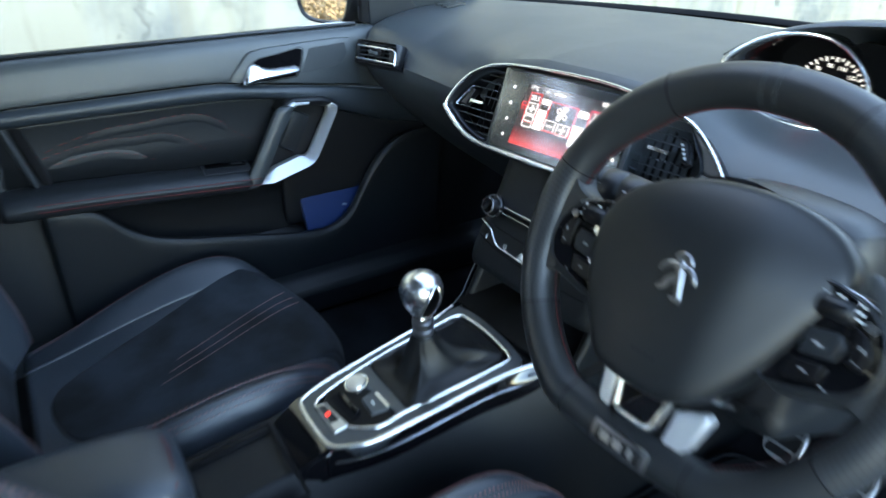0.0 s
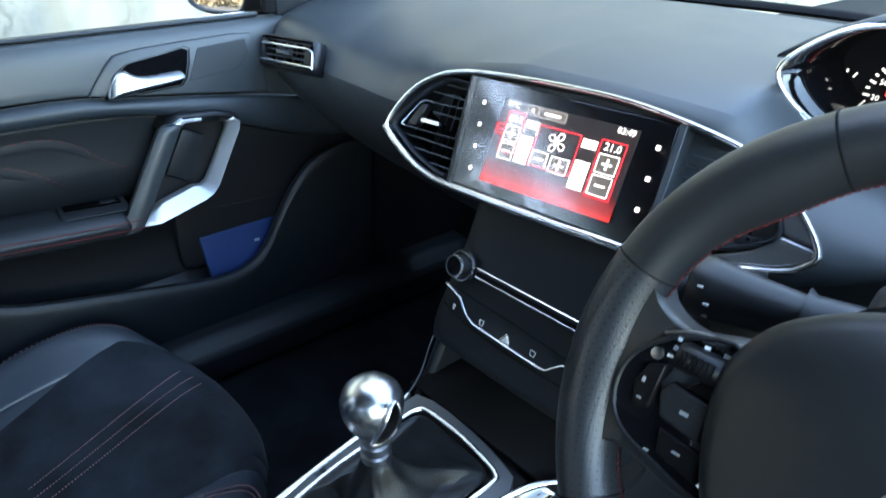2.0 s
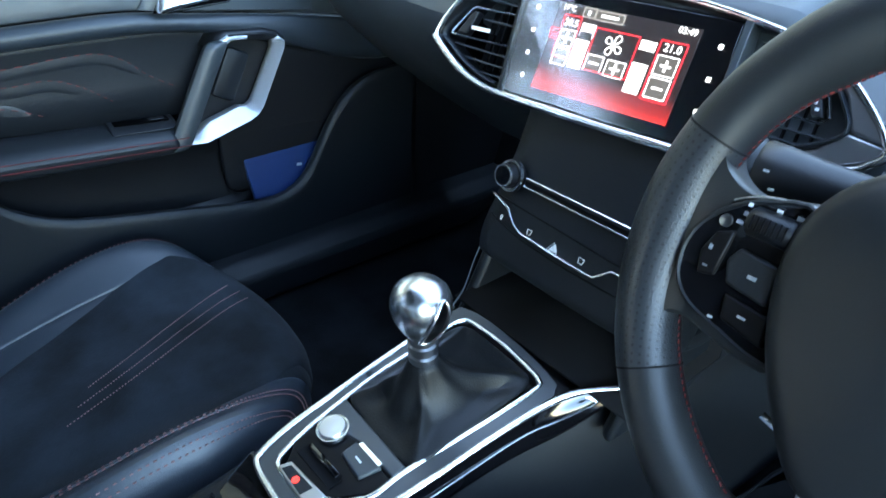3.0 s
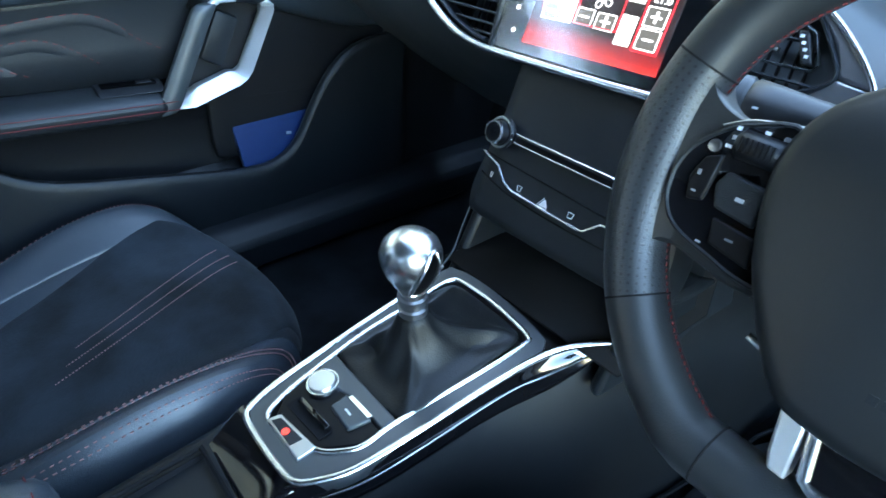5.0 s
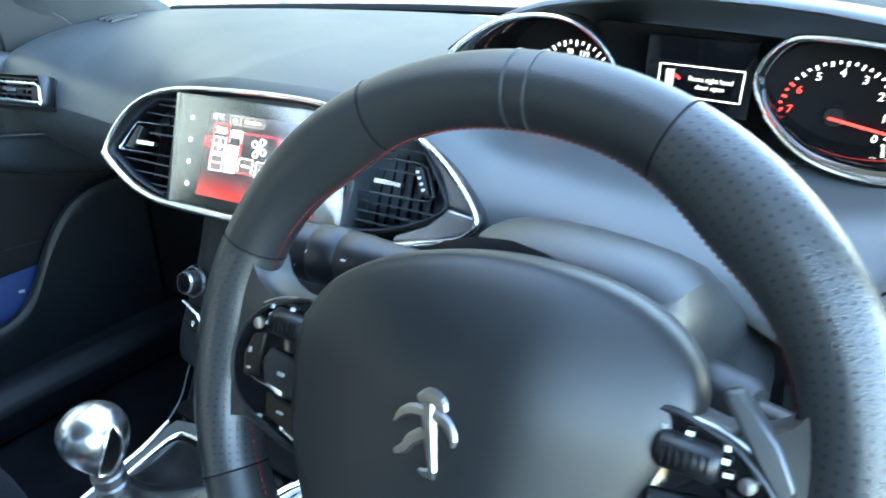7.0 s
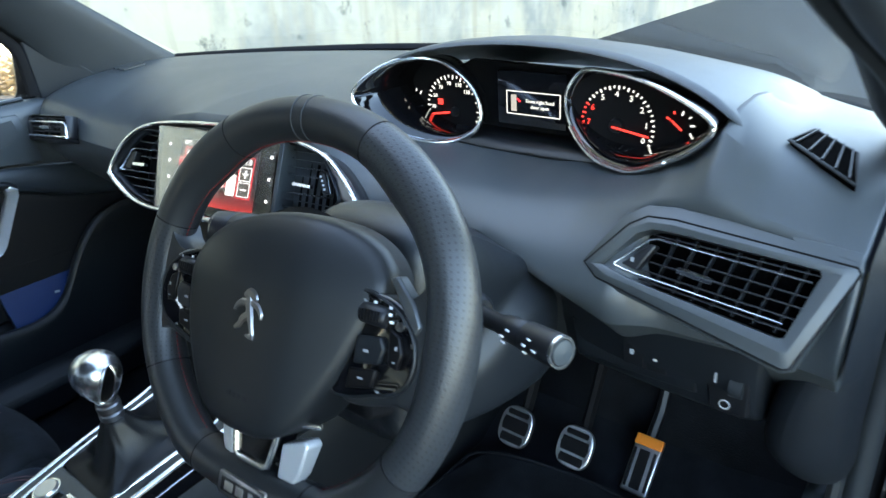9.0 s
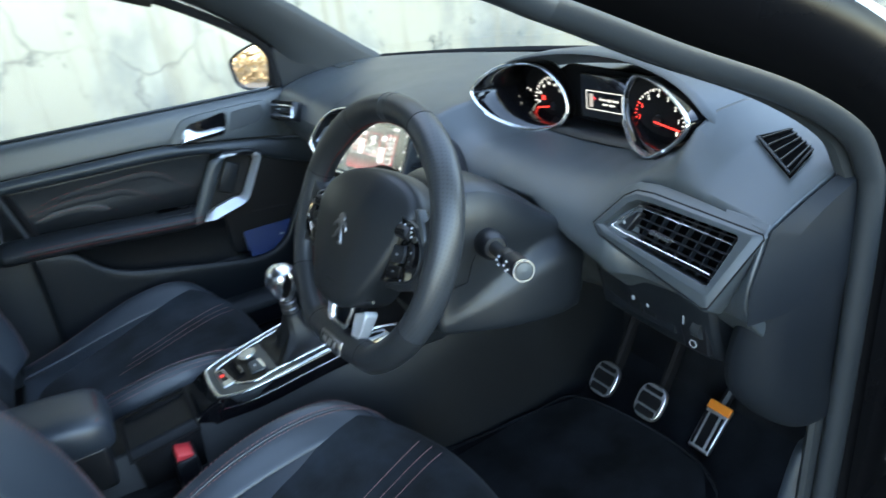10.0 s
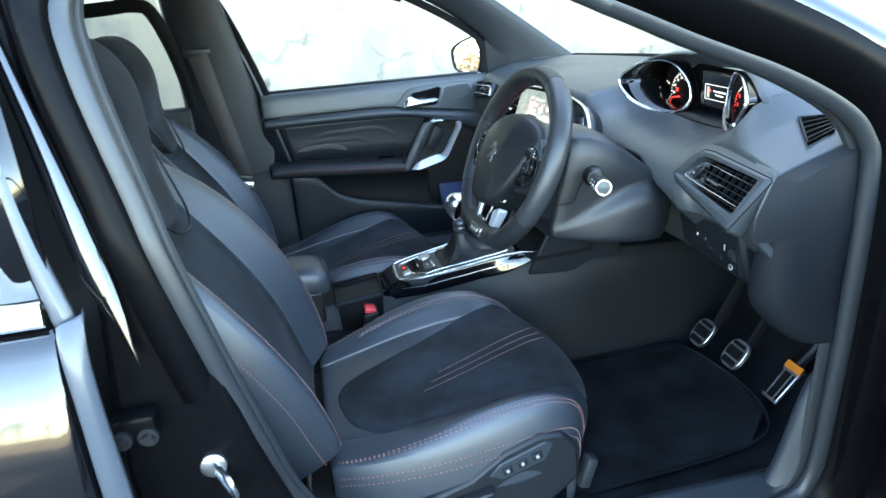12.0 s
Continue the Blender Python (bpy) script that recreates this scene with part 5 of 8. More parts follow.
corner_vent = thing("demister_vent", (0.655, 0.40, 0.895), "black slatted demister vent in the dashboard's corner", "air vent")
CV = [V(0.640, 0.455, 0.9105), V(0.682, 0.434, 0.8985), V(0.692, 0.382, 0.8865), V(0.629, 0.414, 0.9095)]
part("surround", sweep([p + V(0, -0.001, 0.002) for p in CV], (0.0022, 0.0014), 8, True, (0, -0.3, 1)), DASH_LOW, corner_vent)
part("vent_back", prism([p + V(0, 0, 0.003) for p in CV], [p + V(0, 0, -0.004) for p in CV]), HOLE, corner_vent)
for i in range(5):
    k = (i + 0.5) / 5
    part("vent_slat", beam(CV[0].lerp(CV[1], k) + V(0, 0, 0.003), CV[3].lerp(CV[2], k) + V(0, 0, 0.003), 0.0016, 0.004, (0, -0.3, 1)), BLACK, corner_vent, smooth=False)
for k in range(3):
    part("demister_slat", beam((-0.655 + 0.018 * k, 0.425, 0.892), (-0.660 + 0.018 * k, 0.475, 0.895), 0.006, 0.004), TRIM, far_vent, smooth=False)

# ---- lower dashboard on the driver's side ----
knee = thing("knee_panel", (0.56, 0.33, 0.6), "dark lower dash panel with small switches", "dash panel")
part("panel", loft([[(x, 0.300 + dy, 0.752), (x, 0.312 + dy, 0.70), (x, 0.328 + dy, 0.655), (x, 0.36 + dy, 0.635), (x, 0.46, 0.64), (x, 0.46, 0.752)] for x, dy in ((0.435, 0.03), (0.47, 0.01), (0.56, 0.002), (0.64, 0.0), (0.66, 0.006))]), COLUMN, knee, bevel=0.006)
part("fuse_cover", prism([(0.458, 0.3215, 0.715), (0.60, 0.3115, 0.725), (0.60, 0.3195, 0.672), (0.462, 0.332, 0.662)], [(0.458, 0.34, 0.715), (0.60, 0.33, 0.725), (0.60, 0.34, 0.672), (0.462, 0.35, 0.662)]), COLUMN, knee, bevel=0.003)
for x in (0.533, 0.558):
    part("switch", prism([(x - 0.011, 0.3140, 0.715), (x + 0.011, 0.3126, 0.716), (x + 0.011, 0.3186, 0.682), (x - 0.011, 0.3200, 0.681)], [(x - 0.011, 0.33, 0.715), (x + 0.011, 0.33, 0.716), (x + 0.011, 0.335, 0.682), (x - 0.011, 0.335, 0.681)]), BLACK, knee, bevel=0.001)
    part("switch_symbol", box((x, 0.3143, 0.701), (0.0045, 0.001, 0.006), bevel=0.0004), LABEL, knee, "small white symbol", smooth=False)
part("dial_plate", prism([(0.606, 0.3085, 0.722), (0.650, 0.3085, 0.727), (0.650, 0.321, 0.662), (0.612, 0.322, 0.660)], [(0.606, 0.335, 0.722), (0.650, 0.335, 0.727), (0.650, 0.345, 0.662), (0.612, 0.345, 0.660)]), BLACK, knee, bevel=0.003)
part("level_wheel", lathe((0.638, 0.318, 0.699), (1, 0, 0), [(-0.006, 0.012), (0.006, 0.012)], 20), RUBBER, knee)
part("switch_symbol", box((0.619, 0.3095, 0.706), (0.0025, 0.001, 0.011), bevel=0.0004), LABEL, knee, smooth=False)
part("switch_symbol", sweep([(0.628 + 0.005 * math.cos(a), 0.3175, 0.673 + 0.005 * math.sin(a)) for a in (i * 0.785 for i in range(8))], 0.0008, 5, True), LABEL, knee)
bulge = []
for z, xi, y0, xo in ((0.805, 0.722, 0.345, 0.733), (0.790, 0.712, 0.330, 0.735), (0.765, 0.695, 0.318, 0.736), (0.735, 0.676, 0.312, 0.737), (0.69, 0.662, 0.308, 0.737), (0.64, 0.657, 0.310, 0.737), (0.615, 0.664, 0.326, 0.737), (0.592, 0.680, 0.346, 0.737), (0.575, 0.697, 0.370, 0.737), (0.562, 0.712, 0.395, 0.736)):
    w = xo - xi
    bulge.append([(xi, 0.48, z), (xi, y0 + 0.045, z), (xi + 0.06 * w, y0 + 0.016, z), (xi + 0.28 * w, y0 + 0.001, z), (xi + 0.60 * w, y0 + 0.004, z), (xi + 0.88 * w, y0 + 0.020, z), (xo, y0 + 0.05, z), (xo, 0.48, z)])
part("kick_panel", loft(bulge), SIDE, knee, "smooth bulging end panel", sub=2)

part("foot_trim", loft([[(x, y, z), (x + 0.016, y - 0.003, z), (0.732, y + 0.012, z), (0.740, y + 0.09, z), (x + 0.004, y + 0.09, z)] for x, y, z in ((0.690, 0.445, 0.50), (0.690, 0.434, 0.488), (0.689, 0.415, 0.432), (0.688, 0.397, 0.354), (0.686, 0.378, 0.285), (0.676, 0.350, 0.245), (0.67, 0.33, 0.235))]), SILL, knee, "smooth blue-grey foot trim", sub=1)
part("sill_trim", loft([[(0.66, y, 0.225), (0.655, y, 0.265), (0.68, y, 0.285), (0.735, y, 0.275), (0.735, y, 0.225)] for y in (-0.30, 0.0, 0.30, 0.42)]), SILL, knee, bevel=0.008)


# ---- steering wheel ----
HUB = V(0.357, 0.030, 0.835)
WU = V(math.cos(0.07), math.sin(0.07), 0)
WV = V(0, math.sin(radians(24.5)), math.cos(radians(24.5)))
WN = WU.cross(WV).normalized()
WV = WN.cross(WU)


def whl(a, b, d=0.0):
    """A place on the wheel's own plane: a to the right, b up, d towards the driver."""
    return HUB + WU * a + WV * b + WN * d


def rim_at(deg, r=0.162):
    a = radians(deg)
    x, y = r * math.cos(a), r * math.sin(a)
    if y > 0:
        y *= 1 - 0.042 * (y / r) ** 2
    return x, max(y, -0.147 + 0.02 * (abs(x) / 0.16) ** 2) if y < -0.10 else y


wheel = thing("steering_wheel", HUB, "small flat-bottomed steering wheel in black leather with red stitching", "steering wheel")
WTURN = Matrix((WU, -WN, WV)).transposed().to_4x4()


def perforated(name):
    """Leather with even rows of small holes, laid out along the rim."""
    m = material(name, (0.024, 0.0265, 0.030), 0.36, grain=0.2, size=900, cells=True)
    n, k = m.node_tree.nodes, m.node_tree.links
    p = n["Principled BSDF"]
    base = p.inputs["Base Color"].links[0].from_socket
    lay, turn, holes, size = n.new("ShaderNodeUVMap"), n.new("ShaderNodeMapping"), n.new("ShaderNodeTexVoronoi"), n.new("ShaderNodeMapRange")
    turn.inputs["Rotation"].default_value = (0, 0, radians(8))
    holes.voronoi_dimensions = "2D"
    holes.inputs["Scale"].default_value, holes.inputs["Randomness"].default_value = 215, 0.0
    size.inputs["From Min"].default_value, size.inputs["From Max"].default_value = 0.13, 0.22
    k.new(lay.outputs[0], turn.inputs["Vector"])
    k.new(turn.outputs[0], holes.inputs["Vector"])
    k.new(holes.outputs["Distance"], size.inputs["Value"])
    mix = n.new("ShaderNodeMix")
    mix.data_type = "RGBA"
    mix.inputs[6].default_value = (0.005, 0.0055, 0.006, 1)
    k.new(size.outputs[0], mix.inputs[0])
    k.new(base, mix.inputs[7])
    k.new(mix.outputs[2], p.inputs["Base Color"])
    dent = n.new("ShaderNodeBump")
    dent.inputs["Strength"].default_value, dent.inputs["Distance"].default_value = 0.22, 0.0004
    k.new(size.outputs[0], dent.inputs["Height"])
    k.new(p.inputs["Normal"].links[0].from_socket, dent.inputs["Normal"])
    k.new(dent.outputs[0], p.inputs["Normal"])
    return m


PERF = perforated("perforated_leather")


def near(d, mid, wide):
    d = (d - mid + 180) % 360 - 180
    return math.exp(-(d / wide) ** 2)


def rim_ring(d, grow=0.0):
    """One section of the rim: thicker at the thumb rests and where the spokes join, on the inner side."""
    thumb = near(d, 134, 13) + near(d, 50, 13)
    join = near(d, 184, 12) + near(d, 0, 12)
    inner = 0.0050 * thumb + 0.0045 * join
    x, y = rim_at(d)
    c = whl(x, y, -0.002)
    e = 0.5
    x0, y0 = rim_at(d - e)
    x1, y1 = rim_at(d + e)
    along = (WU * (x1 - x0) + WV * (y1 - y0)).normalized()
    out = along.cross(WN)
    ring = []
    for i in range(22):
        w = i * math.pi / 11
        ca, sa = math.cos(w), math.sin(w)
        r = 0.0184 + grow + (inner if ca < 0 else 0.0) * abs(ca)
        ring.append(c + out * (r * ca) + WN * ((0.0194 + grow + 0.0012 * thumb) * sa))
    return ring


def rim_piece(name, d0, d1, mat, label=""):
    count = max(6, int(abs(d1 - d0) / 3))
    angles = np.linspace(d0, d1, count)
    rings = [rim_ring(d) for d in angles]
    bm = bmesh.new()
    uv = bm.loops.layers.uv.new("along")
    rows = [[bm.verts.new(p) for p in ring] for ring in rings]
    for a in range(count - 1):
        for i in range(22):
            j = (i + 1) % 22
            f = bm.faces.new((rows[a][i], rows[a][j], rows[a + 1][j], rows[a + 1][i]))
            for loop, (s, t) in zip(f.loops, ((a, i), (a, i + 1), (a + 1, i + 1), (a + 1, i))):
                loop[uv].uv = (radians(angles[s]) * 0.162, t * 0.1195 / 22)
    bm.faces.new(rows[0][::-1])
    bm.faces.new(rows[-1])
    return part(name, bm, mat, wheel, label)


rim_piece("rim_top", 66, 122, RIM_LEATHER)
rim_piece("rim_thumb", 122, 163, RIM_LEATHER)
rim_piece("rim_grip", 163, 212, PERF, "perforated leather grip")
rim_piece("rim_grip", -31, 66, PERF, "perforated leather grip")
rim_piece("rim_side", 212, 247, RIM_LEATHER)
rim_piece("rim_side", 292, 329, RIM_LEATHER)
rim_piece("rim_foot", 247, 292, RIM_LEATHER)
for d in (66, 122, 163, 212, 329, 247, 292):
    part("seam", sweep(rim_ring(d, -0.0003), 0.0008, 5, True), MATT, wheel)
for d in (89.5, 93.5):
    part("seam", sweep(rim_ring(d, 0.0003), 0.0005, 5, True), GRILLE, wheel, "paler stitched joint")
bm = bmesh.new()
for d in np.arange(-62, 244, 1.5):
    p, q = (Vector(rim_ring(t, 0.0001)[11]) for t in (d, d + 0.9))
    beam(p, q + WN * 0.0008, 0.0011, 0.0009, WN, bm)
part("stitching", bm, STITCH, wheel, "red stitched seam inside the rim", smooth=False)

# centre pad: a shield that is broad above and narrow below, its flanks falling away
hub_ring = [(-0.045, -0.090), (-0.064, -0.068), (-0.083, -0.037), (-0.0925, -0.006), (-0.0935, 0.018), (-0.086, 0.038), (-0.073, 0.053), (-0.047, 0.0675), (-0.012, 0.078), (0.022, 0.0815), (0.055, 0.079), (0.081, 0.070), (0.097, 0.057), (0.1035, 0.044), (0.102, 0.030), (0.094, 0.006), (0.083, -0.022), (0.066, -0.057), (0.048, -0.083), (0.026, -0.0945), (0.0, -0.097), (-0.024, -0.0955)]
outer = curve([V(a, b, 0) for a, b in hub_ring], 3, True)


def pad_depth(a, b):
    """How far the pad's face stands out: a soft dome with a ridge on either side of its middle."""
    right, left = 0.5 * (a - 0.036 + math.hypot(a - 0.036, 0.006)), 0.5 * (-0.036 - a + math.hypot(-0.036 - a, 0.014))
    return 0.0375 - 0.38 * right - 0.24 * left - 5.0 * max(0.0, b - 0.012) ** 2 - 0.7 * min(0.0, b + 0.03) ** 2


def pad_row(k, drop, lift=None):
    return [whl(0.002 + (p.x - 0.002) * k, p.y * k, (pad_depth(p.x * k, p.y * k) - drop) if lift is None else lift) for p in outer]


cap = loft([pad_row(0.97, 0, -0.030), pad_row(0.995, 0, -0.012), pad_row(1.0, 0.014), pad_row(0.998, 0.008), pad_row(0.985, 0.0035), pad_row(0.955, 0.0008), pad_row(0.90, 0.0), pad_row(0.80, 0.0), pad_row(0.65, 0.0), pad_row(0.5, 0.0), pad_row(0.35, 0.0), pad_row(0.2, 0.0), pad_row(0.05, 0.0)])
part("airbag_cover", cap, HUB_PAD, wheel, "smooth dark grey centre pad")
EMB = (((-0.0050, 0.0150, 0.0026), (0.0000, 0.0185, 0.0046), (0.0050, 0.0170, 0.0044), (0.0085, 0.0130, 0.0018)),
       ((0.0000, 0.0150, 0.0050), (0.0010, 0.0060, 0.0062), (0.0035, -0.0030, 0.0056), (0.0060, -0.0120, 0.0042), (0.0085, -0.0205, 0.0034)),
       ((0.0095, -0.0215, 0.0030), (0.0050, -0.0225, 0.0022), (0.0020, -0.0220, 0.0010)),
       ((0.0015, -0.0020, 0.0040), (-0.0045, -0.0080, 0.0036), (-0.0070, -0.0140, 0.0030), (-0.0115, -0.0180, 0.0018)),
       ((0.0035, 0.0100, 0.0034), (0.0100, 0.0080, 0.0032), (0.0145, 0.0020, 0.0026), (0.0155, -0.0030, 0.0012)),
       ((-0.0005, 0.0090, 0.0034), (-0.0075, 0.0080, 0.0032), (-0.0125, 0.0035, 0.0024), (-0.0145, -0.0015, 0.0010)))
EMB = [[(a, b * 0.80, w * 0.85) for a, b, w in bar] for bar in EMB]
emblem = part("emblem", sweep([whl(a, b, pad_depth(a, b) + 0.0008) for a, b, _ in EMB[1]], [(w * 0.8, 0.0016) for _, _, w in EMB[1]], 6, False, WN), POD, wheel, "faceted bright metal emblem of curved bars", smooth=False)
for bar in EMB[:1] + EMB[2:]:
    line = curve([V(a, b, w) for a, b, w in bar], 3)
    part("emblem_bar", sweep([whl(p.x, p.y, pad_depth(p.x, p.y) + 0.0008) for p in line], [(p.z * 1.05, 0.0015) for p in line], 6, False, WN), POD, emblem, smooth=False)
for i in range(4):
    part("airbag_mark", box(whl(-0.009 + 0.006 * i, -0.066, pad_depth(0, -0.066) + 0.0001), (0.0042, 0.0005, 0.0042), WTURN), DASH_LOW, wheel, smooth=False)


def spoke_side(s, turn):
    """A side spoke: leather that flows in from the rim round a gloss black switch field."""
    ct, st = math.cos(radians(turn)), math.sin(radians(turn))

    def at(a, b, d=0.0):
        a *= s
        return whl(a * ct - b * st, a * st + b * ct, d)

    def loop(pts, n=4):
        return [(p.x, p.y) for p in curve([V(a, b, 0) for a, b in pts], n, True)]

    web = loop(((0.150, 0.047), (0.140, 0.0355), (0.128, 0.0285), (0.113, 0.0265), (0.085, 0.031), (0.074, 0.0), (0.074, -0.050), (0.090, -0.0565), (0.112, -0.0525), (0.128, -0.0495), (0.138, -0.052), (0.147, -0.060), (0.157, -0.030), (0.158, 0.010)))
    spoke = part("spoke", loft([[at(a, b, d) for a, b in [(0.118 + (x - 0.118) * k, y * k) for x, y in web]] for d, k in ((-0.020, 0.94), (-0.012, 0.99), (0.002, 1.0), (0.008, 0.975), (0.010, 0.93))]), RIM_LEATHER, wheel, "leather-covered spoke")
    field = loop(((0.088, 0.0275), (0.113, 0.0240), (0.126, 0.0165), (0.1375, 0.0035), (0.1415, -0.012), (0.138, -0.028), (0.127, -0.0385), (0.107, -0.0445), (0.084, -0.0495), (0.070, -0.045), (0.076, -0.01)))
    plate = part("switch_field", loft([[at(0.110 + (a - 0.110) * k, -0.01 + (b + 0.01) * k, d) for a, b in field] for d, k in ((0.004, 1.0), (0.0125, 1.0), (0.0140, 0.985), (0.0132, 0.95))]), PIANO, spoke, "gloss black switch field")
    part("field_edge", sweep([at(a, b, 0.0122) for a, b in field], (0.0016, 0.0022), 8, True, WN), HUB_PAD, spoke, "satin edge of the switch field")
    part("spoke_strip", sweep(curve([at(0.090, 0.0300, 0.012), at(0.113, 0.0265, 0.0115), at(0.128, 0.0195, 0.010)], 4), (0.0009, 0.0012), 8, False, WN), BRUSHED, spoke, "thin satin metal strip")
    flip = WTURN @ Matrix.Rotation(radians(-turn), 4, "Y")
    part("thumb_wheel", lathe(at(0.104, 0.0135, 0.0130), WU, [(-0.012, 0.0060), (-0.010, 0.0078), (0.010, 0.0078), (0.012, 0.0060)], 22), BLACK, plate, "ribbed thumb wheel")
    for k in range(-3, 4):
        part("wheel_rib", box(at(0.104 + 0.0028 * k, 0.0135, 0.0208), (0.0010, 0.0014, 0.0075), flip, 0.0003), KEY, plate)
    part("button", loft([[at(a, b, d) for a, b in ((0.091, -0.003), (0.113, -0.001), (0.117, -0.009), (0.113, -0.0205), (0.090, -0.0235))] for d in (0.012, 0.0168)]), DASH_LOW, plate, "satin black switch", bevel=0.0016)
    part("button", loft([[at(a, b, d) for a, b in ((0.086, -0.0275), (0.111, -0.0250), (0.108, -0.0385), (0.084, -0.0430))] for d in (0.012, 0.0160)]), KEY, plate, bevel=0.0014)
    part("button", loft([[at(a, b, d) for a, b in ((0.119, 0.0060), (0.128, 0.0020), (0.132, -0.010), (0.129, -0.022), (0.120, -0.020))] for d in (0.012, 0.0158)]), KEY, plate, bevel=0.0014)
    part("button", lathe(at(0.1265, 0.0085, 0.013), WN, [(0, 0.0034), (0.0018, 0.0032), (0.0022, 0.0)], 18), POD, plate, "small bright key")
    for a, b, w, h, d in ((0.118, 0.0155, 0.0030, 0.0022, 0.0145), (0.1195, 0.0105, 0.0034, 0.0018, 0.0145), (0.118, 0.0205, 0.0022, 0.0022, 0.0145), (0.0935, 0.0225, 0.0040, 0.0022, 0.0145), (0.104, 0.0225, 0.0030, 0.0018, 0.0145), (0.127, -0.0065, 0.0018, 0.0028, 0.0164), (0.126, -0.0165, 0.0026, 0.0010, 0.0164), (0.1015, -0.0125, 0.0046, 0.0020, 0.0172), (0.098, -0.0330, 0.0044, 0.0012, 0.0164), (0.113, -0.0400, 0.0030, 0.0012, 0.0145)):
        part("switch_print", box(at(a, b, d), (w, 0.0004, h), flip), WHITE if b > 0.008 and w < 0.0035 else LABEL, plate, smooth=False)


spoke_side(-1, 0.0)
spoke_side(1, 5.0)
part("spoke_cap", loft([[whl(a, b, d) for a, b in ((0.1085, 0.0500), (0.1150, 0.0535), (0.1330, 0.0370), (0.1420, 0.0225), (0.1375, 0.0150), (0.1290, 0.0240), (0.1190, 0.0370))] for d in (0.0, 0.0125)]), SATIN, wheel, "satin silver cap over the spoke", bevel=0.002)
for s in (-1, 1):
    fin = [(s * (a if s > 0 else 0.026 + (a - 0.028) * 0.55), b) for a, b in ((0.031, -0.100), (0.053, -0.090), (0.058, -0.094), (0.051, -0.121), (0.046, -0.129), (0.028, -0.130))]
    part("spoke_trim", prism([whl(a, b, 0.010 - 0.10 * max(0, -b - 0.10)) for a, b in fin], [whl(a, b, -0.008) for a, b in fin]), PULL, wheel, "satin metal spoke trim", bevel=0.002)
    part("trim_strip", sweep(curve([whl(s * 0.034, -0.0815, 0.013), whl(s * 0.052, -0.0770, 0.0125), whl(s * 0.070, -0.0725, 0.012)], 4), (0.0022, 0.0016), 8, False, WN), CHROME, wheel, "bright strip")
u_edge = [(-0.026, -0.088), (-0.023, -0.104), (-0.019, -0.123), (-0.014, -0.126), (0.014, -0.126), (0.019, -0.123), (0.023, -0.104), (0.026, -0.088)]
part("lower_spoke", prism([whl(a, b, 0.008) for a, b in u_edge], [whl(a, b, -0.014) for a, b in u_edge]), PIANO, wheel, "gloss black lower spoke")
part("spoke_edge", sweep([whl(a, b, 0.0095) for a, b in u_edge], (0.0030, 0.0022), 8, False, WN), CHROME, wheel, "bright metal edge of the lower spoke")
part("foot_bridge", prism([whl(a, b, 0.010) for a, b in ((-0.05, -0.131), (0.05, -0.131), (0.06, -0.162), (-0.06, -0.162))], [whl(a, b, -0.014) for a, b in ((-0.05, -0.131), (0.05, -0.131), (0.06, -0.162), (-0.06, -0.162))]), RIM_LEATHER, wheel, bevel=0.007)
part("badge_plate", box(whl(0.003, -0.149, 0.0165), (0.056, 0.005, 0.019), WTURN, 0.0024), POD, wheel, "dark metal badge plate at the wheel's foot")
part("badge_field", box(whl(0.003, -0.149, 0.0185), (0.046, 0.002, 0.012), WTURN, 0.0008), BLACK, wheel)
for i, w in enumerate((0.010, 0.009, 0.005)):
    part("badge_bar", box(whl(-0.010 + 0.013 * i, -0.149, 0.0196), (w, 0.001, 0.0075), WTURN, 0.0004), BRUSHED, wheel, smooth=False)
part("hub_back", lathe(whl(0, 0, -0.012), WN, [(-0.05, 0.055), (-0.02, 0.075), (0.0, 0.085)], 28), BLACK, wheel)

# ---- steering column ----
column = thing("steering_column", (0.36, 0.2, 0.75), "dark grey steering column cover with two control stalks", "steering column")


def col_ring(y, top, shoulder, ledge, foot, low):
    """A section of the column cover: rounded top, upright sides, a sloping ledge and a flared foot (half widths and heights)."""
    half = [(0.0, top), (shoulder[0] * 0.55, top - 0.002), (shoulder[0] * 0.86, top * 0.72 + shoulder[1] * 0.28), (shoulder[0], shoulder[1]), (ledge[0], ledge[1]), (foot[0], foot[1]), (low[0], low[1]), (low[0] - 0.02, low[1] - 0.006), (0.0, low[1] - 0.008)]
    crisp = []
    for i, (x, z) in enumerate(half):  # keep the ledge's corners tight
        if i in (4, 5, 6):
            crisp += [(x + (half[k][0] - x) * 0.10, z + (half[k][1] - z) * 0.10) for k in (i - 1, i + 1)]
        else:
            crisp.append((x, z))
    half = crisp
    return [(0.357 + x, y + 0.20 * (z - 0.78), z) for x, z in half] + [(0.357 - x, y + 0.20 * (z - 0.78), z) for x, z in half[-2:0:-1]]


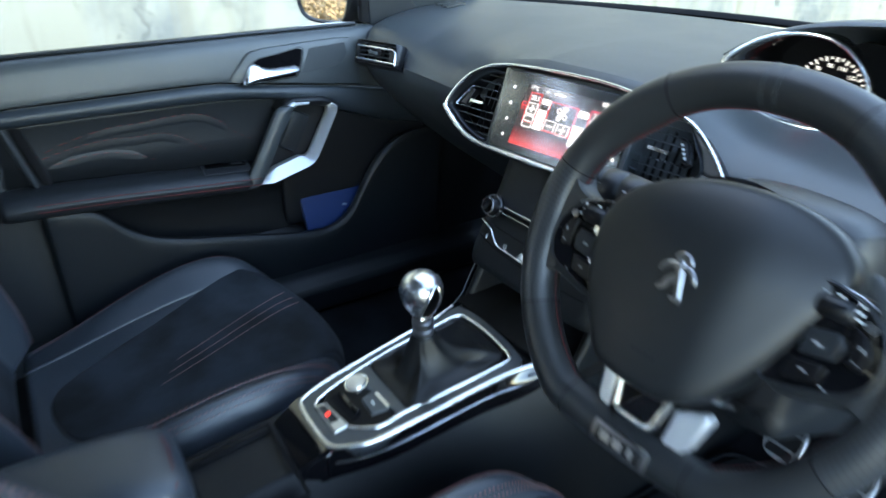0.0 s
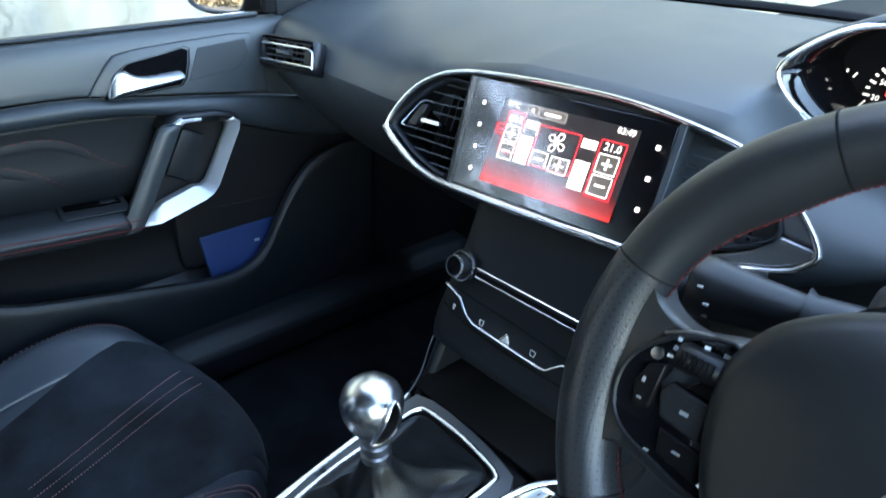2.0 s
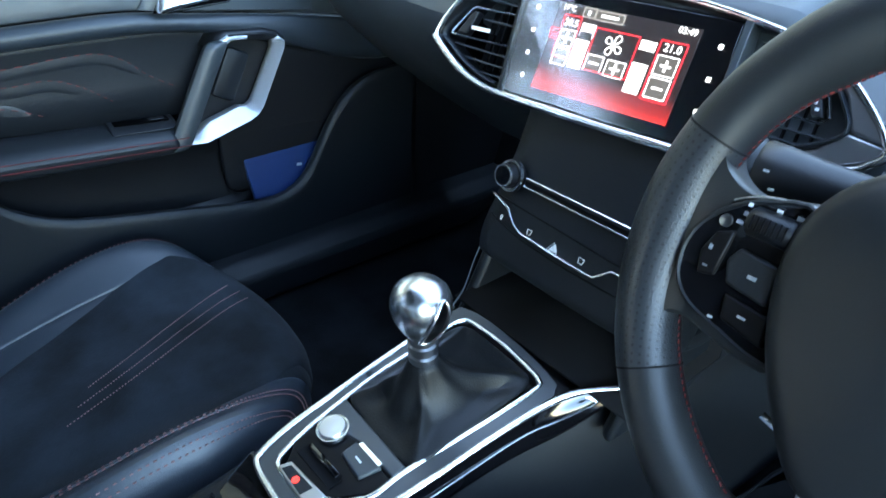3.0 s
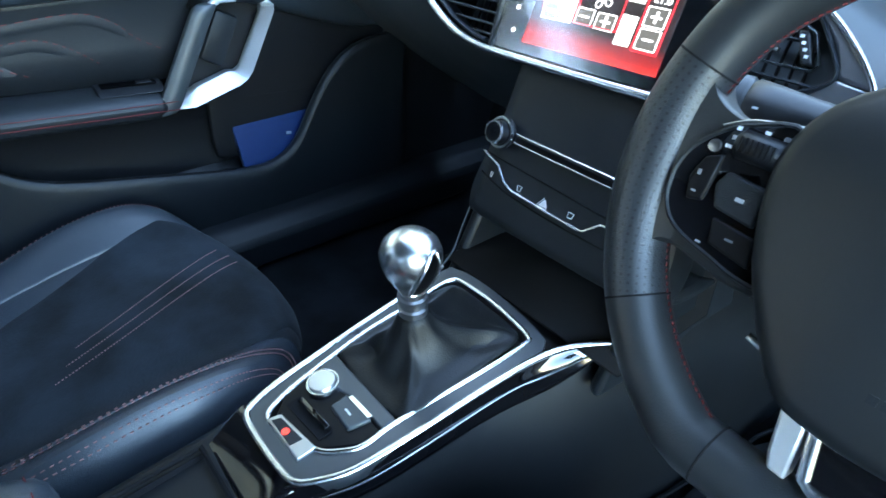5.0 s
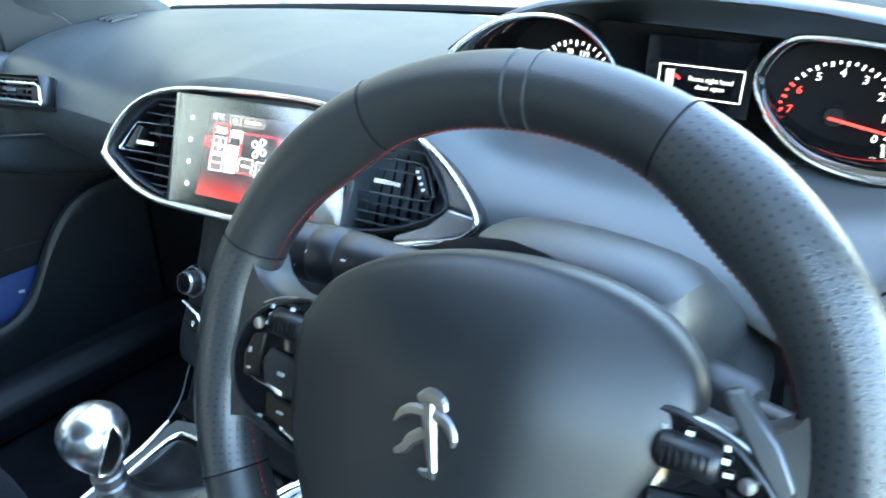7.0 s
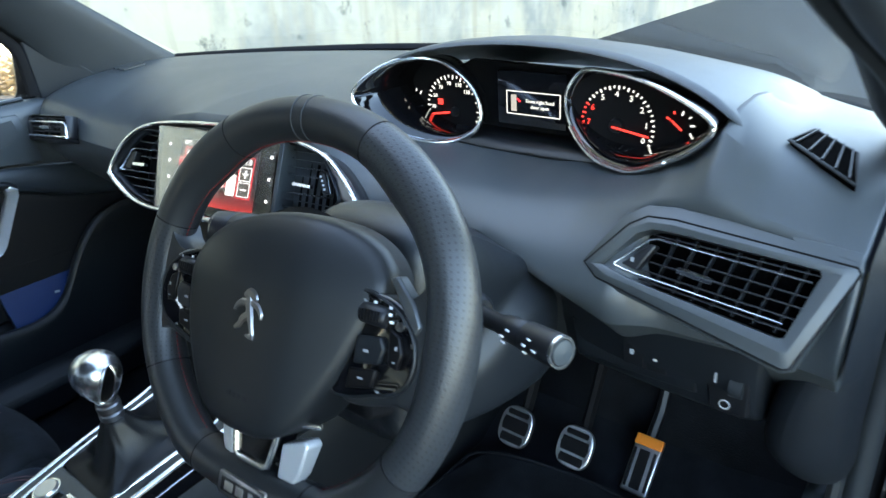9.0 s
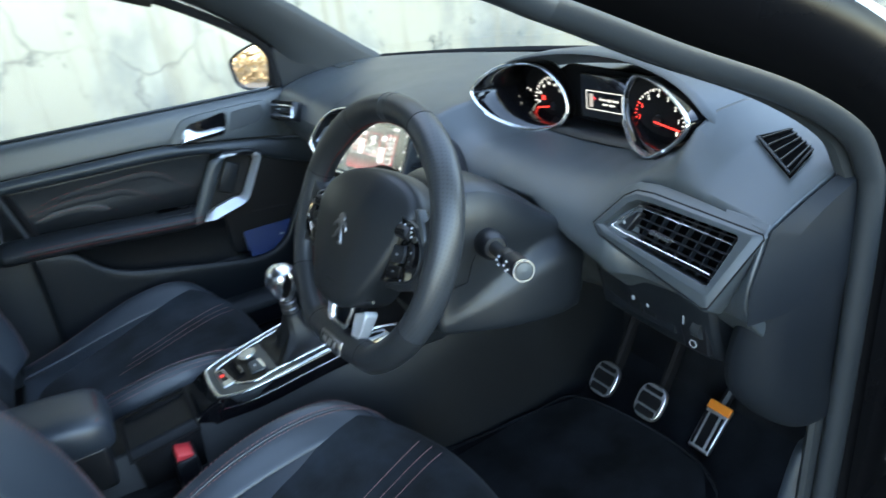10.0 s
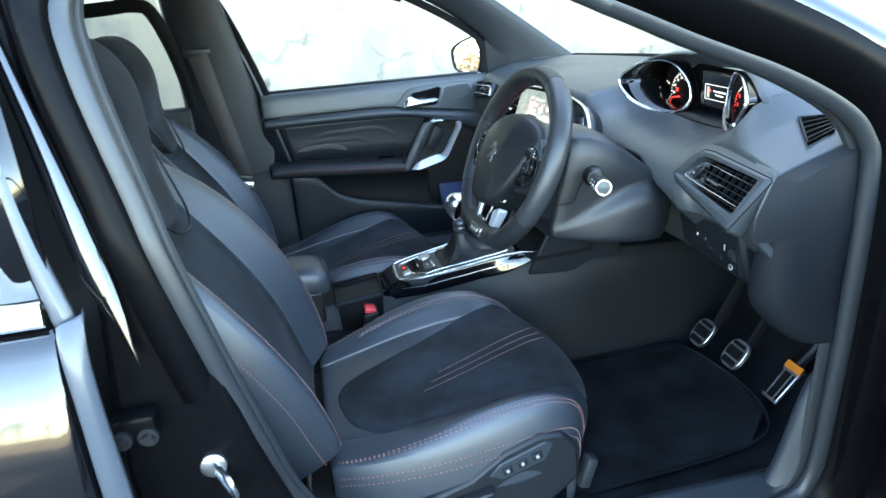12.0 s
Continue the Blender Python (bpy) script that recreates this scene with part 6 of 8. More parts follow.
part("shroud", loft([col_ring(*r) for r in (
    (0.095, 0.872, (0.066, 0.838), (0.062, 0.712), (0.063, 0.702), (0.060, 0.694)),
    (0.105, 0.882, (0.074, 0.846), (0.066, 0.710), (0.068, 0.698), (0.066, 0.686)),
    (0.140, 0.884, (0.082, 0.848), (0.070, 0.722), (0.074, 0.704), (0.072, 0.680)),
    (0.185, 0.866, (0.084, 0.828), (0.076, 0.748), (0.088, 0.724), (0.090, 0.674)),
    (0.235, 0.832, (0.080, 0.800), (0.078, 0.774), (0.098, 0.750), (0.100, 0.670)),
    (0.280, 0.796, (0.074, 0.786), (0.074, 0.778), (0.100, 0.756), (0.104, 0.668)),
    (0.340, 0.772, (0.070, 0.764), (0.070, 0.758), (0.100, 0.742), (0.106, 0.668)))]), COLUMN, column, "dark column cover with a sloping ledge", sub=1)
part("front_collar", loft([[(0.357 + x * k, y, 0.782 + z * k) for x, z in ((0.070, 0.05), (0.045, 0.088), (-0.045, 0.088), (-0.070, 0.05), (-0.060, -0.075), (0.060, -0.075))] for y, k in ((0.060, 0.80), (0.085, 0.90), (0.115, 0.92))]), MATT, column, "black collar behind the wheel", bevel=0.006)
part("shroud_seam", sweep([(0.4315, 0.094, 0.752), (0.4365, 0.122, 0.757), (0.4390, 0.132, 0.785), (0.4395, 0.136, 0.792)], 0.0010, 5), MATT, column)


def stalk(root, tip, owner, fat=1.0):
    root, tip = Vector(root), Vector(tip)
    ax = (tip - root).normalized()
    n = (tip - root).length
    part("boot", lathe(root, ax, [(-0.02, 0.019), (0.006, 0.0175), (0.011, 0.015 * fat)], 24), BLACK, owner)
    thick = [(0.0, 0.015), (n * 0.3, 0.018), (n * 0.5, 0.021), (n * 0.60, 0.022), (n * 0.62, 0.0205), (n * 0.64, 0.0225), (n * 0.78, 0.0228), (n * 0.80, 0.0215), (n * 0.82, 0.0225), (n, 0.021), (n, 0.0)]
    arm = part("stalk", lathe(root, ax, thick if fat > 1.2 else [(0.0, 0.010 * fat), (n * 0.35, 0.009 * fat), (n * 0.45, 0.0125 * fat), (n * 0.62, 0.0135 * fat), (n * 0.64, 0.012 * fat), (n * 0.66, 0.0145 * fat), (n * 0.92, 0.0152 * fat), (n * 0.98, 0.0152 * fat), (n, 0.0140 * fat), (n, 0.0)], 28), BLACK, owner)
    part("end_ring", lathe(root + ax * (n * 0.975), ax, [(0, 0.0152 * fat), (0.003, 0.0148 * fat), (0.003, 0.0124 * fat), (0, 0.0124 * fat)], 28), CHROME, arm, "chrome end ring")
    part("end_cap", lathe(root + ax * n, ax, [(-0.004, 0.0124 * fat), (0.001, 0.0108 * fat), (0.0025, 0.0)], 24), DASH, arm)
    side = ax.cross(V(0, 0, 1)).normalized()
    for k, w in ((0.50, -0.5), (0.50, 0.0), (0.55, 0.5), (0.74, -0.45), (0.74, 0.1), (0.78, 0.55), (0.85, 0.0)):
        nrm = (side * -math.cos(w) if side.y > 0 else side * math.cos(w)) + V(0, 0, 1) * math.sin(w)
        part("stalk_mark", box(root + ax * (n * k) + nrm * 0.0153 * fat, (0.0036, 0.0014, 0.0014), nrm.to_track_quat("-Y", "Z").to_matrix().to_4x4()), WHITE, arm, smooth=False)


stalk((0.455, 0.153, 0.804), (0.560, 0.122, 0.817), column, 0.88)
stalk((0.262, 0.145, 0.824), (0.138, 0.118, 0.824), column, 1.4)

# ---- centre console ----
console = thing("centre_console", (-0.03, 0, 0.24), "dark centre console with a chrome-framed gear surround", "centre console")
SL = 0.155


def con(x, y, d=0.0):
    """A place on the sloping top of the console."""
    return V(x, y, 0.489 + SL * y + d)


def flank_x(y):
    """How far out the console's gloss flank stands."""
    return float(np.interp(y, (-0.60, -0.17, -0.12, -0.03, 0.035, 0.10, 0.145, 0.24, 0.30, 0.8), (0.012, 0.012, 0.020, 0.033, 0.041, 0.056, 0.075, 0.10, 0.108, 0.12)))


part("console_body", loft([[(-0.137, y, 0.22), (-0.134, y, z - 0.025), (-0.118, y, z - 0.008), (flank_x(y) - 0.018, y, z - 0.010), (flank_x(y) - 0.004, y, z - 0.030), (flank_x(y) + 0.006, y, z - 0.055), (flank_x(y) * 0.55 + 0.052, y, z - 0.11), (0.10 + w, y, 0.22)] for y, z, w in ((-0.60, 0.42, 0.0), (-0.34, 0.435, 0.0), (-0.20, 0.452, 0.0), (-0.12, 0.466, 0.0), (-0.03, 0.482, 0.002), (0.04, 0.492, 0.006), (0.12, 0.505, 0.012), (0.20, 0.516, 0.022), (0.30, 0.52, 0.036), (0.80, 0.50, 0.06))]), CONSOLE, console, bevel=0.004)
# satin top plate between an outer and an inner bright line
OUT = [(-0.135, 0.125), (-0.127, 0.085), (-0.125, 0.040), (-0.122, -0.006), (-0.117, -0.063), (-0.112, -0.113), (-0.103, -0.146), (-0.092, -0.157), (-0.055, -0.160), (-0.010, -0.159), (0.008, -0.154), (0.020, -0.138), (0.033, -0.104), (0.039, -0.036), (0.041, 0.007), (0.044, 0.056), (0.049, 0.105), (0.060, 0.141), (0.086, 0.177)]
INN = [(-0.109, 0.050), (-0.111, 0.101), (-0.108, 0.118), (-0.096, 0.125), (-0.045, 0.128), (0.004, 0.124), (0.022, 0.120), (0.027, 0.110), (0.024, 0.047), (0.018, -0.020), (0.016, -0.056), (0.017, -0.084), (0.010, -0.102), (-0.012, -0.124), (-0.072, -0.142), (-0.090, -0.120), (-0.100, -0.071), (-0.108, -0.005)]
top = OUT[:17] + [(0.046, 0.128), (-0.02, 0.140), (-0.10, 0.140)]
def around(loop, n=48):
    """A closed line's points at even angles about the console's middle."""
    c = V(-0.045, -0.012, 0)
    fine = curve([V(x, y, 0) for x, y in loop], 8, True)
    by = sorted((math.atan2(p.y - c.y, p.x - c.x), p) for p in fine)
    ang, px, py = [a for a, _ in by], [p.x for _, p in by], [p.y for _, p in by]
    ang, px, py = [ang[-1] - 2 * math.pi] + ang + [ang[0] + 2 * math.pi], [px[-1]] + px + [px[0]], [py[-1]] + py + [py[0]]
    return [(float(np.interp(t, ang, px)), float(np.interp(t, ang, py))) for t in (-math.pi + 2 * math.pi * i / n for i in range(n))]


ro, ri = around(top), around(INN)
part("gear_plate", sheet([[con(x, y, d) for x, y in loop + loop[:1]] for loop, d in ((ro, -0.016), (ro, 0.004), (ri, 0.004), (ri, -0.016))]), SATIN, console, "satin grey top plate", solid=0.001, face=(0, 0, 1))
part("outer_line", sweep(curve([con(x, y, 0.005) for x, y in OUT], 4), (0.0036, 0.0022), 10, False, (0, -SL, 1)), CHROME, console, "polished outer line")
part("inner_line", sweep(curve([con(x, y, 0.005) for x, y in INN], 4, True), (0.0030, 0.0022), 10, True, (0, -SL, 1)), CHROME, console, "polished inner line")
BAY = ((-0.098, -0.066), (0.013, -0.066), (0.014, -0.088), (-0.010, -0.122), (-0.070, -0.136), (-0.089, -0.116))
part("switch_bay", prism([con(x, y, 0.0052) for x, y in BAY], [con(x, y, -0.01) for x, y in BAY]), KEY, console, "black switch bay", bevel=0.001)
BRIDGE = ((-0.100, -0.047), (0.014, -0.047), (0.014, -0.064), (-0.030, -0.064), (-0.055, -0.070), (-0.099, -0.072))
part("bay_bridge", prism([con(x, y, 0.0068) for x, y in BRIDGE], [con(x, y, -0.008) for x, y in BRIDGE]), SATIN, console, "satin bridge behind the boot", bevel=0.002)
LP = ((-0.074, -0.143), (-0.069, -0.129), (-0.010, -0.122), (-0.011, -0.143))
part("lamp_panel", prism([con(x, y, 0.0078) for x, y in LP], [con(x, y, -0.004) for x, y in LP]), BRUSHED, console, "satin panel of the parking brake lamp", bevel=0.0015)
part("lamp_window", prism([con(x, y, 0.0084) for x, y in ((-0.068, -0.141), (-0.064, -0.132), (-0.027, -0.128), (-0.029, -0.141))], [con(x, y, 0.002) for x, y in ((-0.068, -0.141), (-0.064, -0.132), (-0.027, -0.128), (-0.029, -0.141))]), DASH_LOW, console, smooth=False)
part("brake_lamp", lathe(con(-0.046, -0.1365, 0.0084), (0, -SL, 1), [(-0.002, 0.0040), (0.0006, 0.0040), (0.0006, 0.0)], 16), lamp("lit_red_switch", (1, 0.04, 0.03), 0.13), console, "glowing red parking brake lamp")
part("brake_well", box(con(-0.046, -0.111, 0.0048), (0.060, 0.014, 0.004), Matrix.Rotation(0.15, 4, "X") @ Matrix.Rotation(0.06, 4, "Z")), MATT, console)
part("brake_lever", box(con(-0.044, -0.105, 0.0095), (0.052, 0.007, 0.009), Matrix.Rotation(0.45, 4, "X") @ Matrix.Rotation(0.06, 4, "Z"), 0.002), PIANO, console, "black parking brake switch")
part("lever_edge", sweep([con(-0.068, -0.1095, 0.0115), con(-0.020, -0.1065, 0.0115)], 0.0009, 6), BRUSHED, console)
start = part("start_button", lathe(con(-0.074, -0.078, 0.004), (0, -SL, 1), [(0, 0.0150), (0.007, 0.0150), (0.009, 0.0135), (0.0095, 0.0)], 32), BRUSHED, console, "round metal start button")
part("button_ring", lathe(con(-0.074, -0.078, 0.004), (0, -SL, 1), [(0.003, 0.0180), (0.006, 0.0175), (0.006, 0.0155), (0.003, 0.0155)], 32), CHROME, start)
MB = ((-0.042, -0.088), (-0.044, -0.068), (0.000, -0.066), (-0.006, -0.090))
sport = part("mode_button", prism([con(x, y, 0.0095) for x, y in MB], [con(x, y, 0.003) for x, y in MB]), DASH, console, "dark mode button", bevel=0.002)
part("button_edge", beam(con(-0.037, -0.0675, 0.0102), con(-0.002, -0.0665, 0.0102), 0.005, 0.002), CHROME, sport, "bright edge")
part("button_print", box(con(-0.023, -0.079, 0.0098), (0.010, 0.0022, 0.0004), Matrix.Rotation(0.15, 4, "X")), WHITE, sport, smooth=False)
# gloss black flank with a bright line along it
FL = (-0.166, -0.155, -0.13, -0.09, -0.03, 0.035, 0.08, 0.11, 0.14, 0.165, 0.180)


def ox(y):
    """How far out the polished outer line stands."""
    return float(np.interp(y, (-0.165, -0.157, -0.138, -0.104, -0.036, 0.007, 0.056, 0.105, 0.141, 0.177), (0.000, 0.008, 0.020, 0.033, 0.039, 0.041, 0.044, 0.049, 0.060, 0.086)))


def flank(y, k):
    """The gloss flank below that line: k from 0 at its upper to 1 at its lower edge."""
    fall = min(1.0, max(0.06, (0.192 - y) / 0.085))
    x = ox(y) + 0.001 + 0.004 * k * fall
    return con(max(x, flank_x(y) - 0.006 + 0.010 * k) if k > 0.3 else x, y, 0.002 - 0.042 * k * fall)


part("flank", sheet([[flank(y, k) for y in FL] for k in (0.0, 0.12, 0.34, 0.46, 0.54, 0.8, 1.0)]), PIANO, console, "gloss black console flank", solid=0.003, face=(1, 0, 0.3), sub=1)
part("flank_line", sweep(curve([flank(y, 0.48) + V(0.0012, 0, 0.0008) for y in FL[1:-1]], 4), (0.0012, 0.0014), 8, False, (0.8, 0, 0.6)), CHROME, console, "lower bright line")
part("flank_end", prism([flank(y, k) + V(0.0022, 0, 0.0008) for y, k in ((0.142, 0.16), (0.172, 0.14), (0.166, 0.46), (0.150, 0.42))], [flank(y, k) for y, k in ((0.142, 0.16), (0.172, 0.14), (0.166, 0.46), (0.150, 0.42))]), KNOB, console, "bright end of the flank", bevel=0.0008)
part("rear_cap", loft([[con(x, y, dz) for x in (-0.118 + a, -0.10 + a, -0.02, 0.010 - a)] + [con(0.02 - a, y, dz - 0.04), con(-0.118 + a, y, dz - 0.04)] for y, dz, a in ((-0.150, 0.001, 0.0), (-0.172, -0.004, 0.006), (-0.205, -0.018, 0.012))]), PIANO, console, "gloss black rear cap", bevel=0.004)
part("storage_well", sheet([[(-0.095, -0.205, 0.448), (-0.09, -0.21, 0.36), (0.035, -0.21, 0.36), (0.045, -0.205, 0.448)], [(-0.095, -0.315, 0.438), (-0.09, -0.31, 0.35), (0.035, -0.31, 0.35), (0.045, -0.315, 0.438)]]), MATT, console, solid=0.003)
part("well_rim", sweep([(-0.098, -0.205, 0.452), (0.048, -0.205, 0.452), (0.048, -0.32, 0.440), (-0.098, -0.32, 0.440)], (0.003, 0.003), 8, True, (0, 0, 1)), MATT, console)
part("cup_ring", sweep([(-0.03 + 0.036 * math.cos(a), -0.262 + 0.036 * math.sin(a), 0.405) for a in (i * math.pi / 12 for i in range(24))], 0.003, 6, True), BLACK, console)
armrest = thing("armrest", (-0.03, -0.45, 0.43), "padded dark leather armrest box with red stitching", "armrest")
part("lid", loft([[(-0.03 + hw * math.copysign(abs(math.cos(w)) ** 0.5, math.cos(w)), y, zc + h * math.copysign(abs(math.sin(w)) ** 0.6, math.sin(w))) for w in (i * math.pi / 10 for i in range(20))] for y, zc, h, hw in ((-0.325, 0.492, 0.02, 0.055), (-0.335, 0.495, 0.035, 0.066), (-0.37, 0.503, 0.042, 0.072), (-0.60, 0.51, 0.042, 0.072), (-0.66, 0.51, 0.03, 0.065))]), LEATHER, armrest, sub=1)
part("box", loft([[(-0.095, y, 0.40), (0.035, y, 0.40), (0.035, y, 0.48), (-0.095, y, 0.48)] for y in (-0.345, -0.66)]), BLACK, armrest, bevel=0.006)
part("stitching", sweep([(-0.088, -0.345, 0.525), (-0.03, -0.340, 0.534), (0.028, -0.345, 0.525)], 0.001, 5), STITCH, armrest)

# ---- gear lever ----
lever = thing("gear_lever", (-0.045, 0.02, 0.50), "gear lever with a polished metal knob and leather boot", "gear lever")
boot_rows = []
BOOT_RINGS = ((-0.042, 0.035, 0.002, 0.0660, 0.086, 0.22), (-0.042, 0.035, 0.006, 0.0640, 0.084, 0.26), (-0.042, 0.035, 0.009, 0.0600, 0.078, 0.34), (-0.042, 0.033, 0.0105, 0.0540, 0.069, 0.46), (-0.042, 0.030, 0.0150, 0.0470, 0.058, 0.58), (-0.041, 0.025, 0.0240, 0.0385, 0.046, 0.70), (-0.040, 0.020, 0.0360, 0.0300, 0.034, 0.85), (-0.040, 0.016, 0.0490, 0.0230, 0.025, 1.0), (-0.040, 0.014, 0.0600, 0.0180, 0.019, 1.0), (-0.040, 0.013, 0.0700, 0.0152, 0.0158, 1.0))
for k, (cx, cy, z, hw, hl, e) in enumerate(BOOT_RINGS):
    row = []
    loose = (0, 0.0, 0.4, 0.8, 1.0, 1.0, 0.9, 0.6, 0.3, 0)[k]
    for i in range(56):
        w = i * math.pi / 28
        crease = 1 - abs(math.sin(2.0 * (w - 0.785) + 0.25 * math.sin(w * 3 + k * 0.5)))
        fold = 1 + loose * (0.10 * crease ** 2 - 0.05 + 0.035 * math.sin(5 * w + 0.7 * k))
        lift = loose * (0.0045 * crease ** 2 + 0.0025 * math.sin(3 * w + 0.9 * k))
        rough = loose * noise.noise(V(math.cos(w) * 1.9, math.sin(w) * 1.9, k * 0.42 + 3.0))
        fold += 0.20 * rough
        lift += 0.005 * rough
        row.append(con(cx + hw * fold * math.copysign(abs(math.cos(w)) ** e, math.cos(w)), cy + hl * fold * math.copysign(abs(math.sin(w)) ** e, math.sin(w)), z + lift))
    boot_rows.append(row)
part("boot", loft(boot_rows), BOOT, lever, "soft black leather boot with loose folds", sub=1)
part("boot_seam", sweep(curve([con(-0.058, -0.022, 0.002), con(-0.052, -0.008, 0.020), con(-0.047, 0.000, 0.046)], 5), 0.0007, 5), STITCH, lever, "red seam")
KAX = V(0.03, -0.05, 1).normalized()
kb = V(-0.040, 0.0125, 0.563)
part("collar", lathe(kb, KAX, [(-0.004, 0.0150), (0.004, 0.0155), (0.006, 0.0135), (0.010, 0.0135), (0.012, 0.0155), (0.018, 0.0155), (0.020, 0.0135), (0.026, 0.0135)], 28), POD, lever, "dark metal collar")
part("knob", lathe(kb + KAX * 0.022, KAX, [(0.0, 0.0130), (0.006, 0.0140), (0.016, 0.0205), (0.028, 0.0268), (0.040, 0.0302), (0.050, 0.0304), (0.060, 0.0272), (0.0675, 0.0200), (0.0715, 0.0100), (0.0725, 0.0000)], 40), KNOB, lever, "polished metal knob")
NOSE = V(0.98, -0.12, 0.0).normalized()
ks = KAX.cross(NOSE).normalized()


def on_knob(a, b, d):
    """A place on the knob's skin: a sideways, b up along it, d above it."""
    h = 0.030 + b
    r = float(np.interp(h, (0.0, 0.006, 0.016, 0.028, 0.040, 0.050, 0.060, 0.0675, 0.0715), (0.0130, 0.0140, 0.0205, 0.0268, 0.0302, 0.0304, 0.0272, 0.0200, 0.0100)))
    w = a / max(r, 0.001)
    return kb + KAX * (0.022 + h) + (NOSE * math.cos(w) + ks * math.sin(w)) * (r + d)


drop = ((-0.020, 0.0025), (-0.015, 0.0055), (-0.006, 0.0078), (0.004, 0.0088), (0.014, 0.0085), (0.021, 0.0068), (0.027, 0.0040), (0.031, 0.0015))
part("knob_inset", sheet([[on_knob(hw * (j / 4 - 1) + 0.30 * b, b, 0.0016) for j in range(9)] for b, hw in drop]), JAMB, lever, "black knob inset", solid=0.002, face=tuple(NOSE))
part("inset_rim", sweep(curve([on_knob(hw + 0.001 + 0.30 * b, b, 0.0019) for b, hw in drop] + [on_knob(-hw - 0.001 + 0.30 * b, b, 0.0019) for b, hw in reversed(drop)], 3, True), 0.0020, 8, True), KNOB, lever, "polished rim of the inset")

# ---- pedals ----
def pedal(at, w, h, name, label, orange=False):
    ob = thing(name, at, label, "pedal", "foot pedals")
    at = Vector(at)
    turn = Matrix.Rotation(radians(52), 4, "X")
    m = Matrix.Translation(at) @ turn
    ring = [(w * 0.5 * math.copysign(abs(math.cos(a)) ** 0.7, math.cos(a)), h * 0.5 * math.copysign(abs(math.sin(a)) ** 0.7, math.sin(a))) for a in (i * math.pi / 12 for i in range(24))]
    part("pad", prism([m @ V(a, b, 0.006) for a, b in ring], [m @ V(a * 1.02, b * 1.02, -0.004) for a, b in ring]), BRUSHED, ob, "brushed metal pad", bevel=0.0015)
    for lo, hi, wide in ((-0.40, -0.20, 0.70), (-0.13, 0.20, 0.80), (0.27, 0.40, 0.66)):
        slot = [(-wide * 0.46 * w, lo * h), (-wide * 0.5 * w, (lo + hi) / 2 * h), (-wide * 0.46 * w, hi * h), (wide * 0.46 * w, hi * h), (wide * 0.5 * w, (lo + hi) / 2 * h), (wide * 0.46 * w, lo * h)]
        part("rubber_bar", prism([m @ V(a, b, 0.0085) for a, b in slot], [m @ V(a, b, 0.004) for a, b in slot]), MATT, ob, smooth=False)
    part("arm", sweep(curve([m @ V(0, 0, -0.004), m @ V(0, 0.02, -0.02), at + V(0.0, 0.10, 0.14), at + V(0.0, 0.16, 0.30)], 5), (0.009, 0.014), 8), MATT, ob)
    return m


pedal((0.236, 0.541, 0.308), 0.062, 0.070, "clutch_pedal", "clutch pedal with a metal pad and rubber bars")
pedal((0.344, 0.556, 0.305), 0.062, 0.070, "brake_pedal", "brake pedal with a metal pad and rubber bars")
gas = thing("accelerator_pedal", (0.44, 0.615, 0.27), "long metal accelerator pedal with an orange reflection painted on top", "pedal", "foot pedals")
gm = Matrix.Translation((0.440, 0.607, 0.275)) @ Matrix.Rotation(radians(50), 4, "X")
gr = [(-0.023, -0.046), (0.023, -0.046), (0.026, 0.048), (-0.021, 0.048)]
part("pad", prism([gm @ V(a, b, 0.006) for a, b in gr], [gm @ V(a, b, -0.004) for a, b in gr]), BRUSHED, gas, "brushed metal pad", bevel=0.003)
for a, w in ((-0.0165, 0.0022), (0.0, 0.0085), (0.0175, 0.0022)):
    part("rubber_bar", prism([gm @ V(a + s, t, 0.0085) for s, t in ((-w, -0.038), (w, -0.038), (w, 0.028), (-w, 0.028))], [gm @ V(a + s, t, 0.004) for s, t in ((-w, -0.038), (w, -0.038), (w, 0.028), (-w, 0.028))]), MATT, gas, smooth=False)
# solid orange slab: the orange reflection on the pedal's top, put into colour
part("top_reflection", prism([gm @ V(s, t, 0.009) for s, t in ((-0.022, 0.034), (0.026, 0.034), (0.026, 0.052), (-0.021, 0.052))], [gm @ V(s, t, 0.002) for s, t in ((-0.022, 0.034), (0.026, 0.034), (0.026, 0.052), (-0.021, 0.052))]), ORANGE, gas, "orange reflection painted as a raised patch", bevel=0.002)
part("arm", sweep([gm @ V(0, 0.05, -0.004), gm @ V(0.0, 0.10, -0.01), (0.44, 0.72, 0.44)], 0.010, 8), BLACK, gas)


